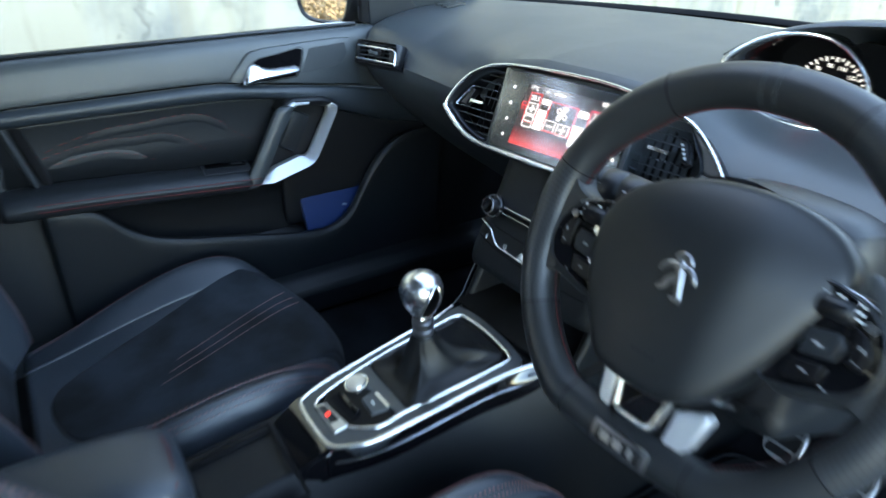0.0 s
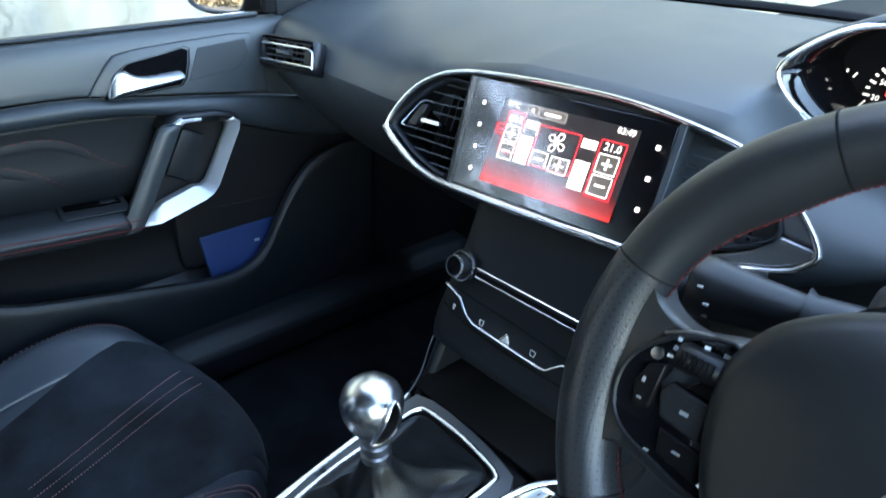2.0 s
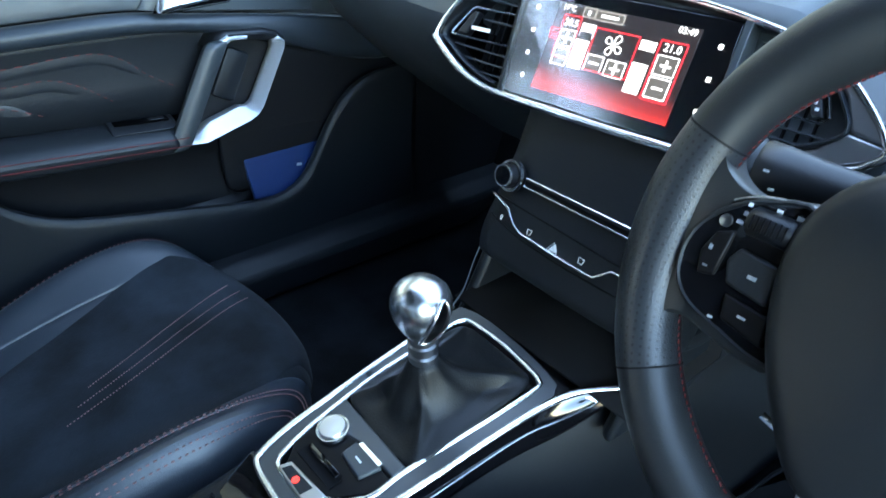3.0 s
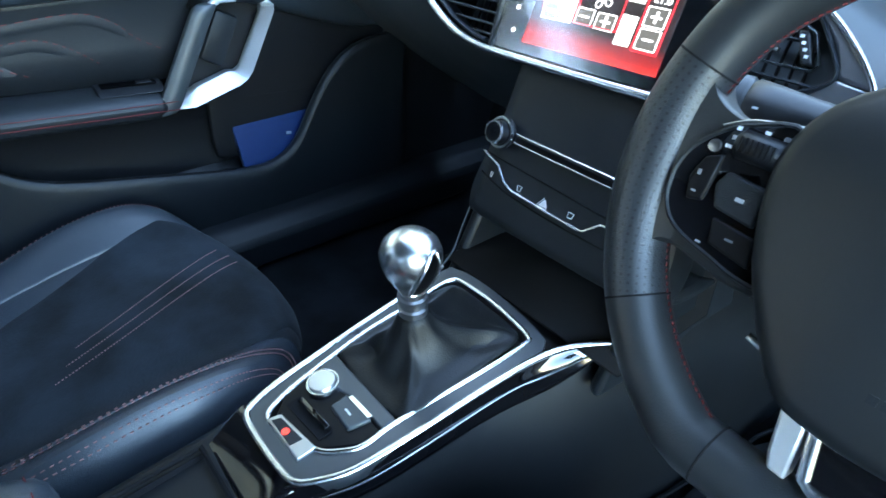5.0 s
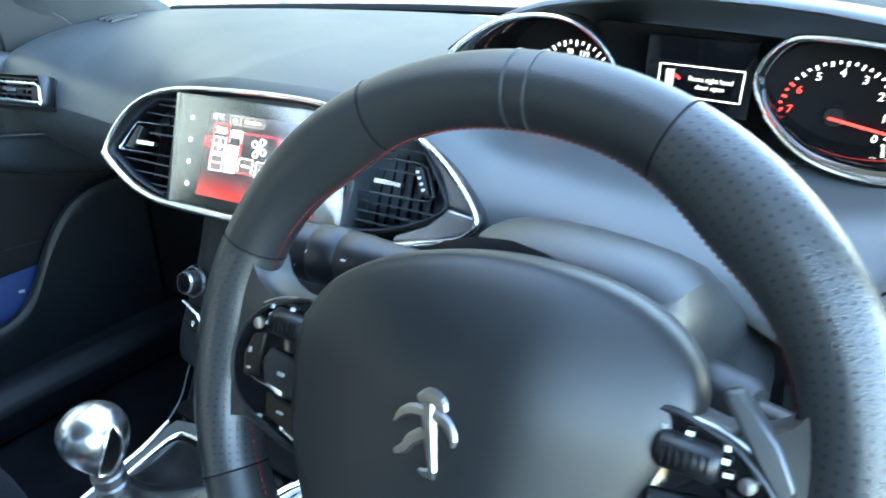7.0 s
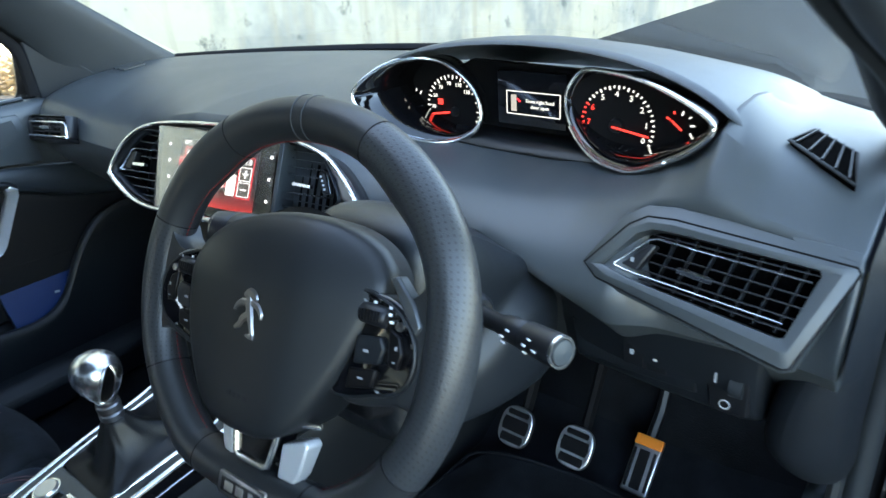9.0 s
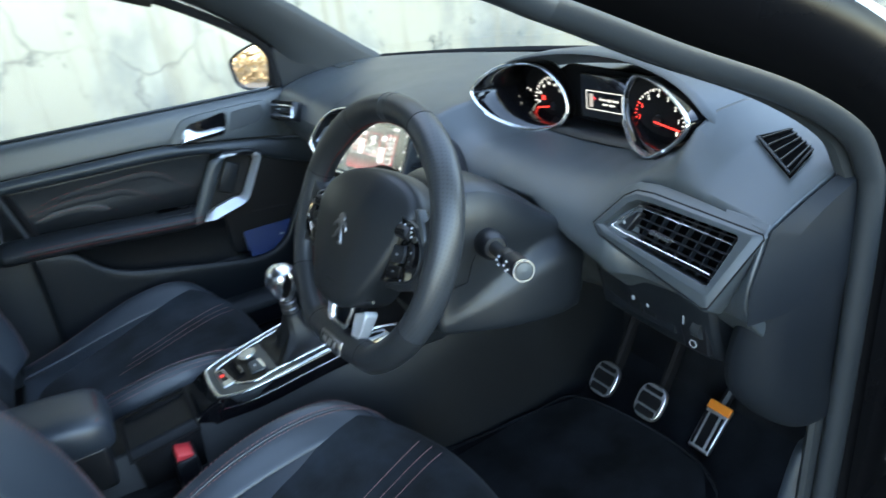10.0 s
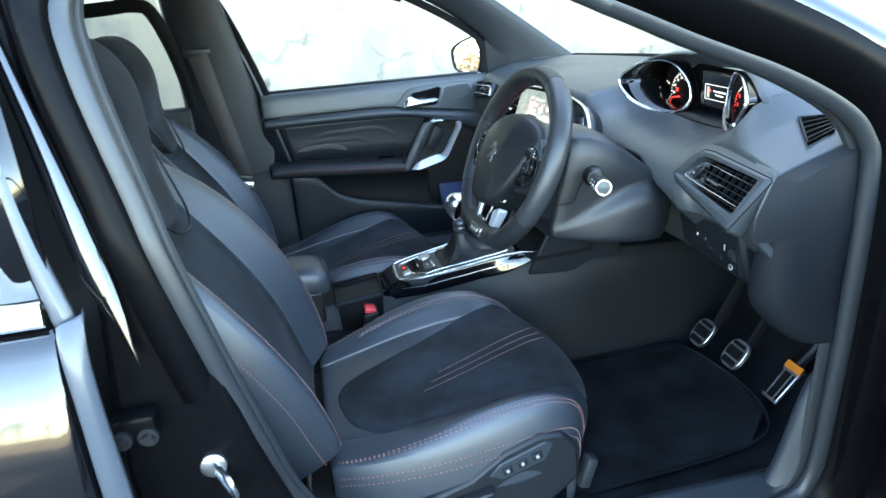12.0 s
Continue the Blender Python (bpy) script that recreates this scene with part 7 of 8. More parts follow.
# ---- seats ----
def seat(cx, oy, oz, label, mirror):
    """A sports seat about the middle line x = cx; mirror is -1 when its door is on the left."""
    ob = thing("front_seat", (cx, oy - 0.15, 0.24), label, "car seat", "front seats")
    us = [-1.0, -0.985, -0.93, -0.84, -0.74, -0.665, -0.62, -0.5, -0.25, 0.0, 0.25, 0.5, 0.62, 0.665, 0.74, 0.84, 0.93, 0.985, 1.0]

    def skin_of(rows):
        """The smooth skin through rows of points: gives the place at (u across, v along) and lift above it."""
        def place(u, v, lift=0.0):
            def raw(u, v):
                k = min(max(v, 0), 1) * (len(rows) - 1)
                i = min(int(k), len(rows) - 2)
                f = k - i
                line = []
                for j in range(len(us)):
                    q = [rows[min(max(i + d, 0), len(rows) - 1)][j] for d in (-1, 0, 1, 2)]
                    line.append(0.5 * ((2 * q[1]) + (q[2] - q[0]) * f + (2 * q[0] - 5 * q[1] + 4 * q[2] - q[3]) * f * f + (3 * q[1] - q[0] - 3 * q[2] + q[3]) * f**3))
                j = max(0, min(len(us) - 2, sum(1 for w in us if w <= u) - 1))
                g = (u - us[j]) / (us[j + 1] - us[j])
                g = g if us[j] in (-1.0, 0.985) else g
                return line[j].lerp(line[j + 1], g)
            p = raw(u, v)
            if lift:
                n = (raw(min(u + 0.03, 1), v) - raw(max(u - 0.03, -1), v)).cross(raw(u, min(v + 0.02, 1)) - raw(u, max(v - 0.02, 0))).normalized()
                p = p + n * lift
            return p
        return place

    def cover(name, place, u0, u1, v0, v1, mat, label, way, nu=10, nv=26, lift=0.0, tuck=0.0):
        """A stitched cover piece between the lines u0(v) and u1(v)."""
        rows = []
        for i in range(nv + 1):
            v = v0 + (v1 - v0) * i / nv
            a, b = u0(v), u1(v)
            rows.append([place(a + (b - a) * j / nu, v, lift - tuck * (1 if j in (0, nu) or i in (0, nv) else 0)) for j in range(nu + 1)])
        return part(name, sheet(rows), mat, ob, label, solid=0.012, sub=1, face=way)

    up = (0, 0, 1)

    def thread(place, line, lift=0.0010, r=0.0007):
        pts = curve([place(u, v, lift) for u, v in line], 7)
        bm = bmesh.new()
        for p, q in zip(pts[:-1:2], pts[1::2]):
            beam(p + (q - p) * 0.08, q - (q - p) * 0.08, r * 2, r * 1.6, up, bm)
        part("stitching", bm, THREAD, ob, "pale red stitches", smooth=False)

    # cushion: two humped bolsters that die away towards a rounded nose
    mid = [(-0.375, 0.408), (-0.30, 0.414), (-0.20, 0.424), (-0.10, 0.436), (-0.01, 0.446), (0.06, 0.446), (0.105, 0.430), (0.130, 0.398), (0.136, 0.36), (0.125, 0.32)]
    rise = {1.0: -0.10, 0.985: -0.050, 0.93: 0.022, 0.84: 0.056, 0.74: 0.044, 0.665: 0.026, 0.62: 0.015, 0.5: 0.002, 0.25: 0.001, 0.0: 0.001}
    hump_in = (0.15, 0.45, 0.92, 1.05, 0.80, 0.42, 0.22, 0.12, 0.06, 0.0)
    hump_out = (-0.15, 0.0, 0.45, 0.80, 0.78, 0.50, 0.26, 0.12, 0.06, 0.0)
    rows = []
    for i, (y, z) in enumerate(mid):
        k = i / (len(mid) - 1)
        hw = (0.212, 0.236, 0.258, 0.266, 0.266, 0.258, 0.247, 0.237, 0.231, 0.226)[i]
        back_off = (0.0, 0.0, 0.0, 0.004, 0.018, 0.048, 0.075, 0.095, 0.105, 0.108)[i]
        rows.append([V(cx + u * hw, oy + y - back_off * abs(u) ** 2.4 * (1.25 if u * mirror < 0 else 0.85), oz + z + (rise[abs(u)] * (hump_in if u * mirror < 0 else hump_out)[i] if rise[abs(u)] > -0.02 else rise[abs(u)])) for u in us])
    seat_skin = skin_of(rows)

    def inner(v):
        """The suede panel's edge on the far side, which tapers towards the backrest."""
        return -float(np.interp(v, (0.05, 0.06, 0.08, 0.12, 0.22, 0.36, 0.52, 0.60, 0.70, 0.90), (0.0, 0.12, 0.22, 0.31, 0.46, 0.61, 0.735, 0.70, 0.62, 0.56)))

    def outer_edge(v):
        return float(np.interp(v, (0.05, 0.06, 0.08, 0.12, 0.20, 0.52, 0.60, 0.70, 0.90), (0.06, 0.30, 0.46, 0.58, 0.655, 0.66, 0.60, 0.52, 0.50)))

    cover("cushion_bolster", seat_skin, lambda v: -1.0, lambda v: -0.60, 0.0, 1.0, LEATHER, "leather side bolster", up)
    cover("cushion_bolster", seat_skin, lambda v: 0.60, lambda v: 1.0, 0.0, 1.0, LEATHER, "leather side bolster", up)
    cover("cushion_rear", seat_skin, lambda v: -0.64, lambda v: 0.64, 0.0, 0.60, LEATHER, "leather rear edge", up, lift=-0.0025)
    cover("cushion_insert", seat_skin, inner, outer_edge, 0.05, 0.90, SUEDE, "black suede centre panel", up, nu=16, nv=60, lift=0.0022, tuck=0.0035)
    cover("cushion_nose", seat_skin, lambda v: -0.63, lambda v: 0.63, 0.56, 1.0, SUEDE, "black suede front edge", up, nv=16, lift=-0.001)
    part("cushion_base", loft([[(cx - w, oy + y, 0.27 + oz), (cx + w, oy + y, 0.27 + oz), (cx + w + 0.008, oy + y, oz + z), (cx - w - 0.008, oy + y, oz + z)] for y, z, w in ((-0.42, 0.35, 0.20), (-0.2, 0.36, 0.225), (0.00, 0.36, 0.22), (0.06, 0.35, 0.19), (0.10, 0.33, 0.14))]), BLACK, ob, bevel=0.01)
    for u in (0.862, 0.882, 0.955, 0.968):
        for side in (-1, 1):
            thread(seat_skin, [(u * side, i / 30) for i in range(1, 27)])
    for u in (0.735, 0.768):  # double seam over the bolster beside the console
        thread(seat_skin, [(-mirror * u, i / 30) for i in range(4, 26)], 0.0014, 0.0008)
    part("seam", sweep(curve([seat_skin(-mirror * 0.752, i / 30, 0.0004) for i in range(4, 26)], 3), 0.0012, 6), LEATHER, ob)
    for u0, u1, a, b in ((0.23, -0.16, 0.24, 0.63), (0.14, -0.24, 0.26, 0.62), (0.04, -0.32, 0.28, 0.60)):
        line = [(u0 + (u1 - u0) * i / 24, a + (b - a) * i / 24) for i in range(25)]
        thread(seat_skin, [(u, v) for u, v in line], 0.0030, 0.0006)
        part("seam", sweep([seat_skin(u, v, 0.0016) for u, v in line], 0.0011, 6), SUEDE, ob)
    # backrest, from its foot up to the shoulders
    spine = [(-0.390, 0.415), (-0.413, 0.47), (-0.440, 0.55), (-0.480, 0.63), (-0.530, 0.71), (-0.579, 0.785), (-0.612, 0.85), (-0.624, 0.895), (-0.635, 0.915)]
    width = (0.220, 0.245, 0.265, 0.277, 0.275, 0.255, 0.208, 0.155, 0.125)
    push = (0.75, 1.0, 1.05, 1.05, 1.0, 0.8, 0.45, 0.12, 0.0)
    fwd = {1.0: -0.07, 0.985: -0.03, 0.93: 0.048, 0.84: 0.060, 0.74: 0.050, 0.665: 0.034, 0.62: 0.024, 0.5: 0.002, 0.25: 0.0, 0.0: 0.0}
    back_rows = []
    for i, (y, z) in enumerate(spine):
        a, b = spine[max(i - 1, 0)], spine[min(i + 1, len(spine) - 1)]
        t = V(0, b[0] - a[0], b[1] - a[1]).normalized()
        n = V(0, t.z, -t.y)
        back_rows.append([V(cx + u * width[i], oy + y, oz + z) + n * (fwd[abs(u)] * (push[i] if fwd[abs(u)] > 0 else 1)) for u in us])
    back_skin = skin_of(back_rows)
    way = (0, 1, 0.4)
    cover("back_bolster", back_skin, lambda v: -1.0, lambda v: -0.515, 0.0, 1.0, LEATHER, "leather side bolster", way)
    cover("back_bolster", back_skin, lambda v: 0.515, lambda v: 1.0, 0.0, 1.0, LEATHER, "leather side bolster", way)
    cover("back_insert", back_skin, lambda v: -0.53, lambda v: 0.53, 0.0, 1.0, SUEDE, "black suede centre panel", way, nu=16, nv=30, lift=-0.002, tuck=0.003)
    for u in (-0.95, 0.95, -0.80, 0.80, -0.822, 0.822):
        thread(back_skin, [(u, i / 30) for i in range(0, 28)])
    for u in (-0.985, 0.985):
        thread(back_skin, [(u, i / 30) for i in range(2, 24)])
    part("back_shell", loft([[V(cx + u * w, oy + y - d, oz + z - 0.01) for u, d in ((-0.97, 0.03), (-0.8, 0.085), (0, 0.11), (0.8, 0.085), (0.97, 0.03), (0.6, 0.02), (0, 0.02), (-0.6, 0.02))] for (y, z), w in zip(spine, width)]), BLACK, ob, sub=1)
    # head restraint, tall and tapered, growing out of the backrest
    hr = []
    for z, y, w, d in ((0.800, -0.578, 0.060, 0.020), (0.84, -0.606, 0.095, 0.034), (0.885, -0.632, 0.116, 0.046), (0.93, -0.642, 0.124, 0.055), (0.98, -0.642, 0.128, 0.056), (1.03, -0.645, 0.123, 0.055), (1.07, -0.655, 0.111, 0.048), (1.10, -0.668, 0.089, 0.036), (1.113, -0.68, 0.05, 0.02)):
        hr.append([V(cx + w * math.copysign(abs(math.cos(a)) ** 0.6, math.cos(a)), oy + y + d * math.copysign(abs(math.sin(a)) ** 0.7, math.sin(a)), oz + z) for a in (i * math.pi / 12 for i in range(24))])
    part("head_restraint", loft(hr), SUEDE, ob, "suede-covered head restraint", sub=1)
    for s in (-1, 1):
        part("head_restraint_side", loft([[V(cx + s * (w * 0.90 + k[0]), oy + y + d * k[1], oz + z) for k in ((0.0, 1.04), (0.016, 0.75), (0.020, 0.0), (0.016, -0.75), (0.0, -1.02), (-0.02, -0.6), (-0.02, 0.6))] for z, y, w, d in ((0.90, -0.646, 0.120, 0.048), (0.97, -0.642, 0.126, 0.052), (1.03, -0.645, 0.121, 0.050), (1.075, -0.657, 0.106, 0.040))]), SUEDE, ob, sub=1)
    part("collar_trim", sweep(curve([V(cx - 0.122, oy - 0.600, oz + 0.905), V(cx - 0.100, oy - 0.576, oz + 0.845), V(cx - 0.062, oy - 0.556, oz + 0.803), V(cx, oy - 0.548, oz + 0.790), V(cx + 0.062, oy - 0.556, oz + 0.803), V(cx + 0.100, oy - 0.576, oz + 0.845), V(cx + 0.122, oy - 0.600, oz + 0.905)], 5), 0.0025, 6), BLACK, ob)
    # side valance with seat controls, towards the door
    s = mirror
    val = [(-0.40, 0.30), (-0.38, 0.35), (-0.24, 0.345), (-0.15, 0.372), (-0.09, 0.414), (-0.03, 0.434), (0.012, 0.430), (0.038, 0.402), (0.042, 0.335), (-0.02, 0.285)]
    panel = part("side_panel", prism([V(cx + s * 0.262, oy + y, oz + z) for y, z in val], [V(cx + s * 0.225, oy + y, oz + z) for y, z in val]), DASH_LOW, ob, bevel=0.006)
    bay = [(-0.118, 0.376), (-0.100, 0.397), (-0.022, 0.424), (-0.006, 0.418), (-0.020, 0.388), (-0.095, 0.366)]
    part("switch_bay", prism([V(cx + s * 0.266, oy + y, oz + z) for y, z in bay], [V(cx + s * 0.25, oy + y, oz + z) for y, z in bay]), SILL, panel, bevel=0.002)
    for k in range(3):
        part("switch", box((cx + s * 0.2665, oy - 0.088 + 0.026 * k, oz + 0.384 + 0.0085 * k), (0.006, 0.018, 0.014), Matrix.Rotation(0.32, 4, "X"), 0.0015), DASH_LOW, panel)
        part("switch_symbol", box((cx + s * 0.270, oy - 0.088 + 0.026 * k, oz + 0.384 + 0.0085 * k), (0.001, 0.005, 0.006), Matrix.Rotation(0.32, 4, "X")), LABEL, panel, smooth=False)
    part("height_lever", loft([[V(cx + s * (0.262 + a), oy + y, oz + z + b) for a, b in ((0, -0.012), (0.018, -0.010), (0.020, 0.008), (0, 0.010))] for y, z in ((-0.26, 0.325), (-0.22, 0.330), (-0.13, 0.345), (-0.115, 0.347))]), BLACK, panel, bevel=0.003)
    part("front_tab", box((cx + s * 0.245, oy + 0.062, oz + 0.33), (0.025, 0.02, 0.06), Matrix.Rotation(-0.3, 4, "X"), 0.004), RUBBER, ob)
    return ob


seat(0.392, 0.0, 0.0, "driver's sports seat in dark leather and suede with red stitching", 1)
seat(-0.405, -0.115, -0.035, "passenger's sports seat in dark leather and suede with red stitching", -1)

buckle = thing("seat_belt_buckle", (0.065, -0.245, 0.30), "black seat belt buckle with a red release button", "seat belt buckle")
part("stem", loft([[(0.040, -0.258 + t, z), (0.080, -0.258 + t, z), (0.080, -0.228 + t, z), (0.040, -0.228 + t, z)] for z, t in ((0.27, 0.0), (0.375, 0.0))]), BLACK, buckle, bevel=0.004)
part("housing", box((0.060, -0.242, 0.395), (0.052, 0.036, 0.066), bevel=0.006), BLACK, buckle)
part("release_button", box((0.060, -0.242, 0.430), (0.042, 0.027, 0.012), Matrix.Rotation(-0.3, 4, "X"), 0.003), RED, buckle, "red release button")

belt = thing("seat_belt", (-0.69, -0.55, 0.6), "dark brown seat belt hanging on the pillar", "seat belt")
part("webbing", sheet([[(-0.630, -0.635, 1.002), (-0.626, -0.578, 1.002)], [(-0.632, -0.605, 0.85), (-0.628, -0.552, 0.85)], [(-0.632, -0.578, 0.72), (-0.628, -0.526, 0.72)], [(-0.628, -0.553, 0.60), (-0.626, -0.505, 0.60)]]), BELT, belt, solid=0.003)
part("guide", box((-0.632, -0.607, 1.004), (0.016, 0.078, 0.022), bevel=0.005), BLACK, belt)
part("tongue", box((-0.622, -0.532, 0.592), (0.010, 0.045, 0.03), Matrix.Rotation(-0.2, 4, "X"), 0.003), CHROME, belt, "metal belt tongue")
part("tongue_cover", box((-0.622, -0.54, 0.618), (0.014, 0.06, 0.022), Matrix.Rotation(-0.2, 4, "X"), 0.004), BLACK, belt)

# ---- passenger door ----
door = thing("passenger_door", (-0.72, 0.0, 0.25), "closed passenger door with leather insert and chrome pull handle", "car door")


def skin(y, pts):
    return [V(x, y, z) for x, z in pts]


YS = (-0.46, -0.38, -0.25, -0.12, -0.04, 0.03, 0.11, 0.18, 0.25, 0.31, 0.38, 0.46)


def crease(y):
    """The lower edge of the upper panel."""
    return float(np.interp(y, (-0.45, -0.12, -0.03, 0.02, 0.10, 0.21, 0.25, 0.33, 0.37), (0.778, 0.778, 0.777, 0.765, 0.755, 0.739, 0.732, 0.715, 0.705)))


def roll_foot(y):
    """The upper edge of the dark insert."""
    return float(np.interp(y, (-0.45, -0.13, -0.06, 0.02, 0.10, 0.22, 0.30, 0.37), (0.748, 0.746, 0.745, 0.740, 0.725, 0.683, 0.65, 0.63)))


def arm_top(y):
    return float(np.interp(y, (-0.45, -0.34, -0.10, 0.02, 0.15, 0.33), (0.630, 0.627, 0.605, 0.595, 0.585, 0.57)))


def lip_at(y):
    return float(np.interp(y, (-0.45, -0.31, -0.27, -0.22, -0.10, 0.13, 0.20, 0.26, 0.33), (0.60, 0.585, 0.53, 0.492, 0.468, 0.418, 0.44, 0.55, 0.62)))


part("upper_panel", sheet([skin(y, ((-0.745, 0.846), (-0.735, 0.856), (-0.715, 0.856), (-0.703, 0.846), (-0.698, 0.82), (-0.694, crease(y) + 0.014), (-0.693, crease(y) + 0.003), (-0.700, crease(y)))) for y in YS]), DASH, door, solid=0.01, face=(1, 0, 0.1), sub=1)
# raised field round the lever and the small loudspeaker
plateau = [(-0.028, 0.777), (-0.014, 0.795), (0.006, 0.818), (0.018, 0.828), (0.05, 0.833), (0.12, 0.836), (0.20, 0.838), (0.232, 0.836), (0.243, 0.81), (0.25, 0.775), (0.252, 0.738), (0.20, 0.745), (0.11, 0.758), (0.03, 0.768), (-0.01, 0.773)]
pm = V(0.11, 0.79, 0)
part("lever_field", loft([[V(-0.700, y, z) for y, z in plateau], [V(-0.6915, y, z) for y, z in plateau], [V(-0.6895, pm.x + (y - pm.x) * 0.975, pm.y + (z - pm.y) * 0.95) for y, z in plateau]]), DASH, door, "smooth raised field round the lever")
part("belt_seal", sweep([(-0.722, y, 0.859) for y in (-0.45, 0.0, 0.26)], (0.006, 0.004), 8), RUBBER, door)
part("mid_roll", sheet([skin(y, ((-0.702, crease(y) + 0.001), (-0.692, crease(y) - 0.004), (-0.686, crease(y) * 0.6 + roll_foot(y) * 0.4), (-0.686, crease(y) * 0.3 + roll_foot(y) * 0.7), (-0.692, roll_foot(y)), (-0.714, roll_foot(y) - 0.006))) for y in YS]), SILL, door, solid=0.008, face=(1, 0, 0.1), sub=1)
part("insert", sheet([skin(y, ((-0.712, roll_foot(y) - 0.002), (-0.716, roll_foot(y) - 0.012), (-0.720, 0.5 * roll_foot(y) + 0.5 * arm_top(y) - 0.01), (-0.716, arm_top(y) + 0.006))) for y in YS]), DOOR_HIDE, door, "leather insert with stitched folds", solid=0.008, face=(1, 0, 0.1))


def insert_x(y, z):
    """How far in the leather insert lies."""
    top, foot = roll_foot(y), arm_top(y)
    return float(np.interp(z, (foot + 0.006, 0.5 * top + 0.5 * foot - 0.01, top - 0.012, top - 0.002), (-0.716, -0.720, -0.716, -0.712)))


for fold in (((-0.40, 0.672), (-0.34, 0.698), (-0.26, 0.716), (-0.20, 0.718), (-0.14, 0.721), (-0.09, 0.718), (-0.052, 0.699), (-0.025, 0.672), (0.012, 0.648)), ((-0.41, 0.668), (-0.35, 0.683), (-0.30, 0.692), (-0.25, 0.695), (-0.21, 0.692), (-0.165, 0.692), (-0.13, 0.678), (-0.105, 0.660), (-0.084, 0.642)), ((-0.40, 0.655), (-0.33, 0.668), (-0.27, 0.671), (-0.22, 0.660), (-0.18, 0.640))):
    line = [V(insert_x(p.y, p.z) + 0.0006, p.y, p.z) for p in curve([(0, y, z) for y, z in fold], 6)]
    slim = [min(1.0, 4.0 * k / len(line), 4.0 * (len(line) - 1 - k) / len(line)) for k in range(len(line))]
    part("fold", sweep([V(insert_x(p.y, p.z - 0.006) - 0.0014, p.y, p.z - 0.006) for p in line], [(0.002 + 0.010 * w, 0.0003 + 0.0017 * w) for w in slim], 10, False, (1, 0, 0)), DOOR_HIDE, door, "raised fold of the leather insert")
    bm = bmesh.new()
    for p, q in zip(line[:-1:2], line[1::2]):
        beam(p, q, 0.0011, 0.0010, (1, 0, 0), bm)
    part("stitching", bm, STITCH, door, "red stitched line", smooth=False)
part("armrest", sheet([skin(y, ((-0.722, arm_top(y) + 0.008), (-0.690, arm_top(y) + 0.004), (-0.664, arm_top(y) - 0.002), (-0.652, arm_top(y) - 0.018), (-0.656, arm_top(y) - 0.036), (-0.68, arm_top(y) - 0.048), (-0.725, arm_top(y) - 0.052))) for y in (-0.46, -0.38, -0.25, -0.10, -0.01)]), DOOR_HIDE, door, "padded leather armrest", solid=0.01, face=(1, 0, 0.1), sub=1)
for dz in (-0.011, -0.024):
    part("stitching", sweep(curve([(-0.6518, y, arm_top(y) + dz) for y in (-0.40, -0.25, -0.10, 0.0)], 4), 0.0007, 5), STITCH, door)
tray = part("switch_tray", loft([[V(x, y, z + arm_top(y) + 0.006) for x, z in ((-0.712, 0.0), (-0.711, 0.006), (-0.690, 0.003), (-0.672, -0.006))] for y in (-0.108, -0.10, -0.02, -0.008)]), BLACK, door, bevel=0.003)
part("switch_well", box((-0.698, -0.058, arm_top(-0.06) + 0.0103), (0.018, 0.082, 0.003), Matrix.Rotation(-0.085, 4, "X"), 0.001), HOLE, tray)
part("window_switch", box((-0.697, -0.035, arm_top(-0.03) + 0.0105), (0.012, 0.024, 0.006), Matrix.Rotation(-0.07, 4, "X"), 0.002), BLACK, tray, "black window switch")
part("front_panel", sheet([skin(y, ((-0.711, roll_foot(y) - 0.002), (-0.712, 0.5 * roll_foot(y) + 0.3), (-0.716, 0.56), (-0.722, 0.50), (-0.73, 0.42))) for y in (0.062, 0.11, 0.16, 0.24, 0.30, 0.38, 0.46)]), BLACK, door, solid=0.008, face=(1, 0, 0.1), sub=1)
part("pocket_back", sheet([skin(y, ((-0.715, arm_top(y) - 0.045), (-0.745, 0.52), (-0.748, 0.44), (-0.742, 0.34))) for y in YS]), BLACK, door, solid=0.006, face=(1, 0, 0.1), sub=1)

part("map_pocket", sheet([skin(y, ((-0.700, lip_at(y) - 0.012), (-0.690, lip_at(y)), (-0.678, lip_at(y) - 0.001), (-0.672, lip_at(y) - 0.012), (-0.678, lip_at(y) - 0.05), (-0.688, 0.34 if lip_at(y) > 0.42 else 0.33), (-0.70, 0.25))) for y in (-0.40, -0.33, -0.30, -0.28, -0.25, -0.20, -0.10, 0.0, 0.08, 0.14, 0.18, 0.21, 0.24, 0.27, 0.31, 0.36, 0.46)]), DASH_LOW, door, solid=0.008, face=(1, 0, 0.1), sub=1)
part("lower_panel", sheet([skin(y, ((-0.742, 0.42), (-0.735, 0.26))) for y in (-0.40, 0.37)]), BLACK, door, solid=0.02)
part("outer_skin", sheet([skin(y, ((-0.80, 0.85), (-0.83, 0.65), (-0.83, 0.4), (-0.80, 0.22))) for y in (-0.50, 0.5)]), PAINT, door, solid=0.004)
part("door_edge", sweep(curve([(-0.735, -0.565, 1.20), (-0.728, -0.515, 1.10), (-0.722, -0.472, 0.985), (-0.72, -0.43, 0.85), (-0.715, -0.372, 0.63), (-0.705, -0.30, 0.40), (-0.70, -0.26, 0.27)], 5), (0.007, 0.010), 8), MATT, door, "black rubber edge")
part("edge_flange", sweep(curve([(-0.728, -0.535, 1.10), (-0.722, -0.49, 0.985), (-0.715, -0.447, 0.85), (-0.708, -0.39, 0.63), (-0.70, -0.318, 0.40)], 5), (0.006, 0.006), 8), RUBBER, door)
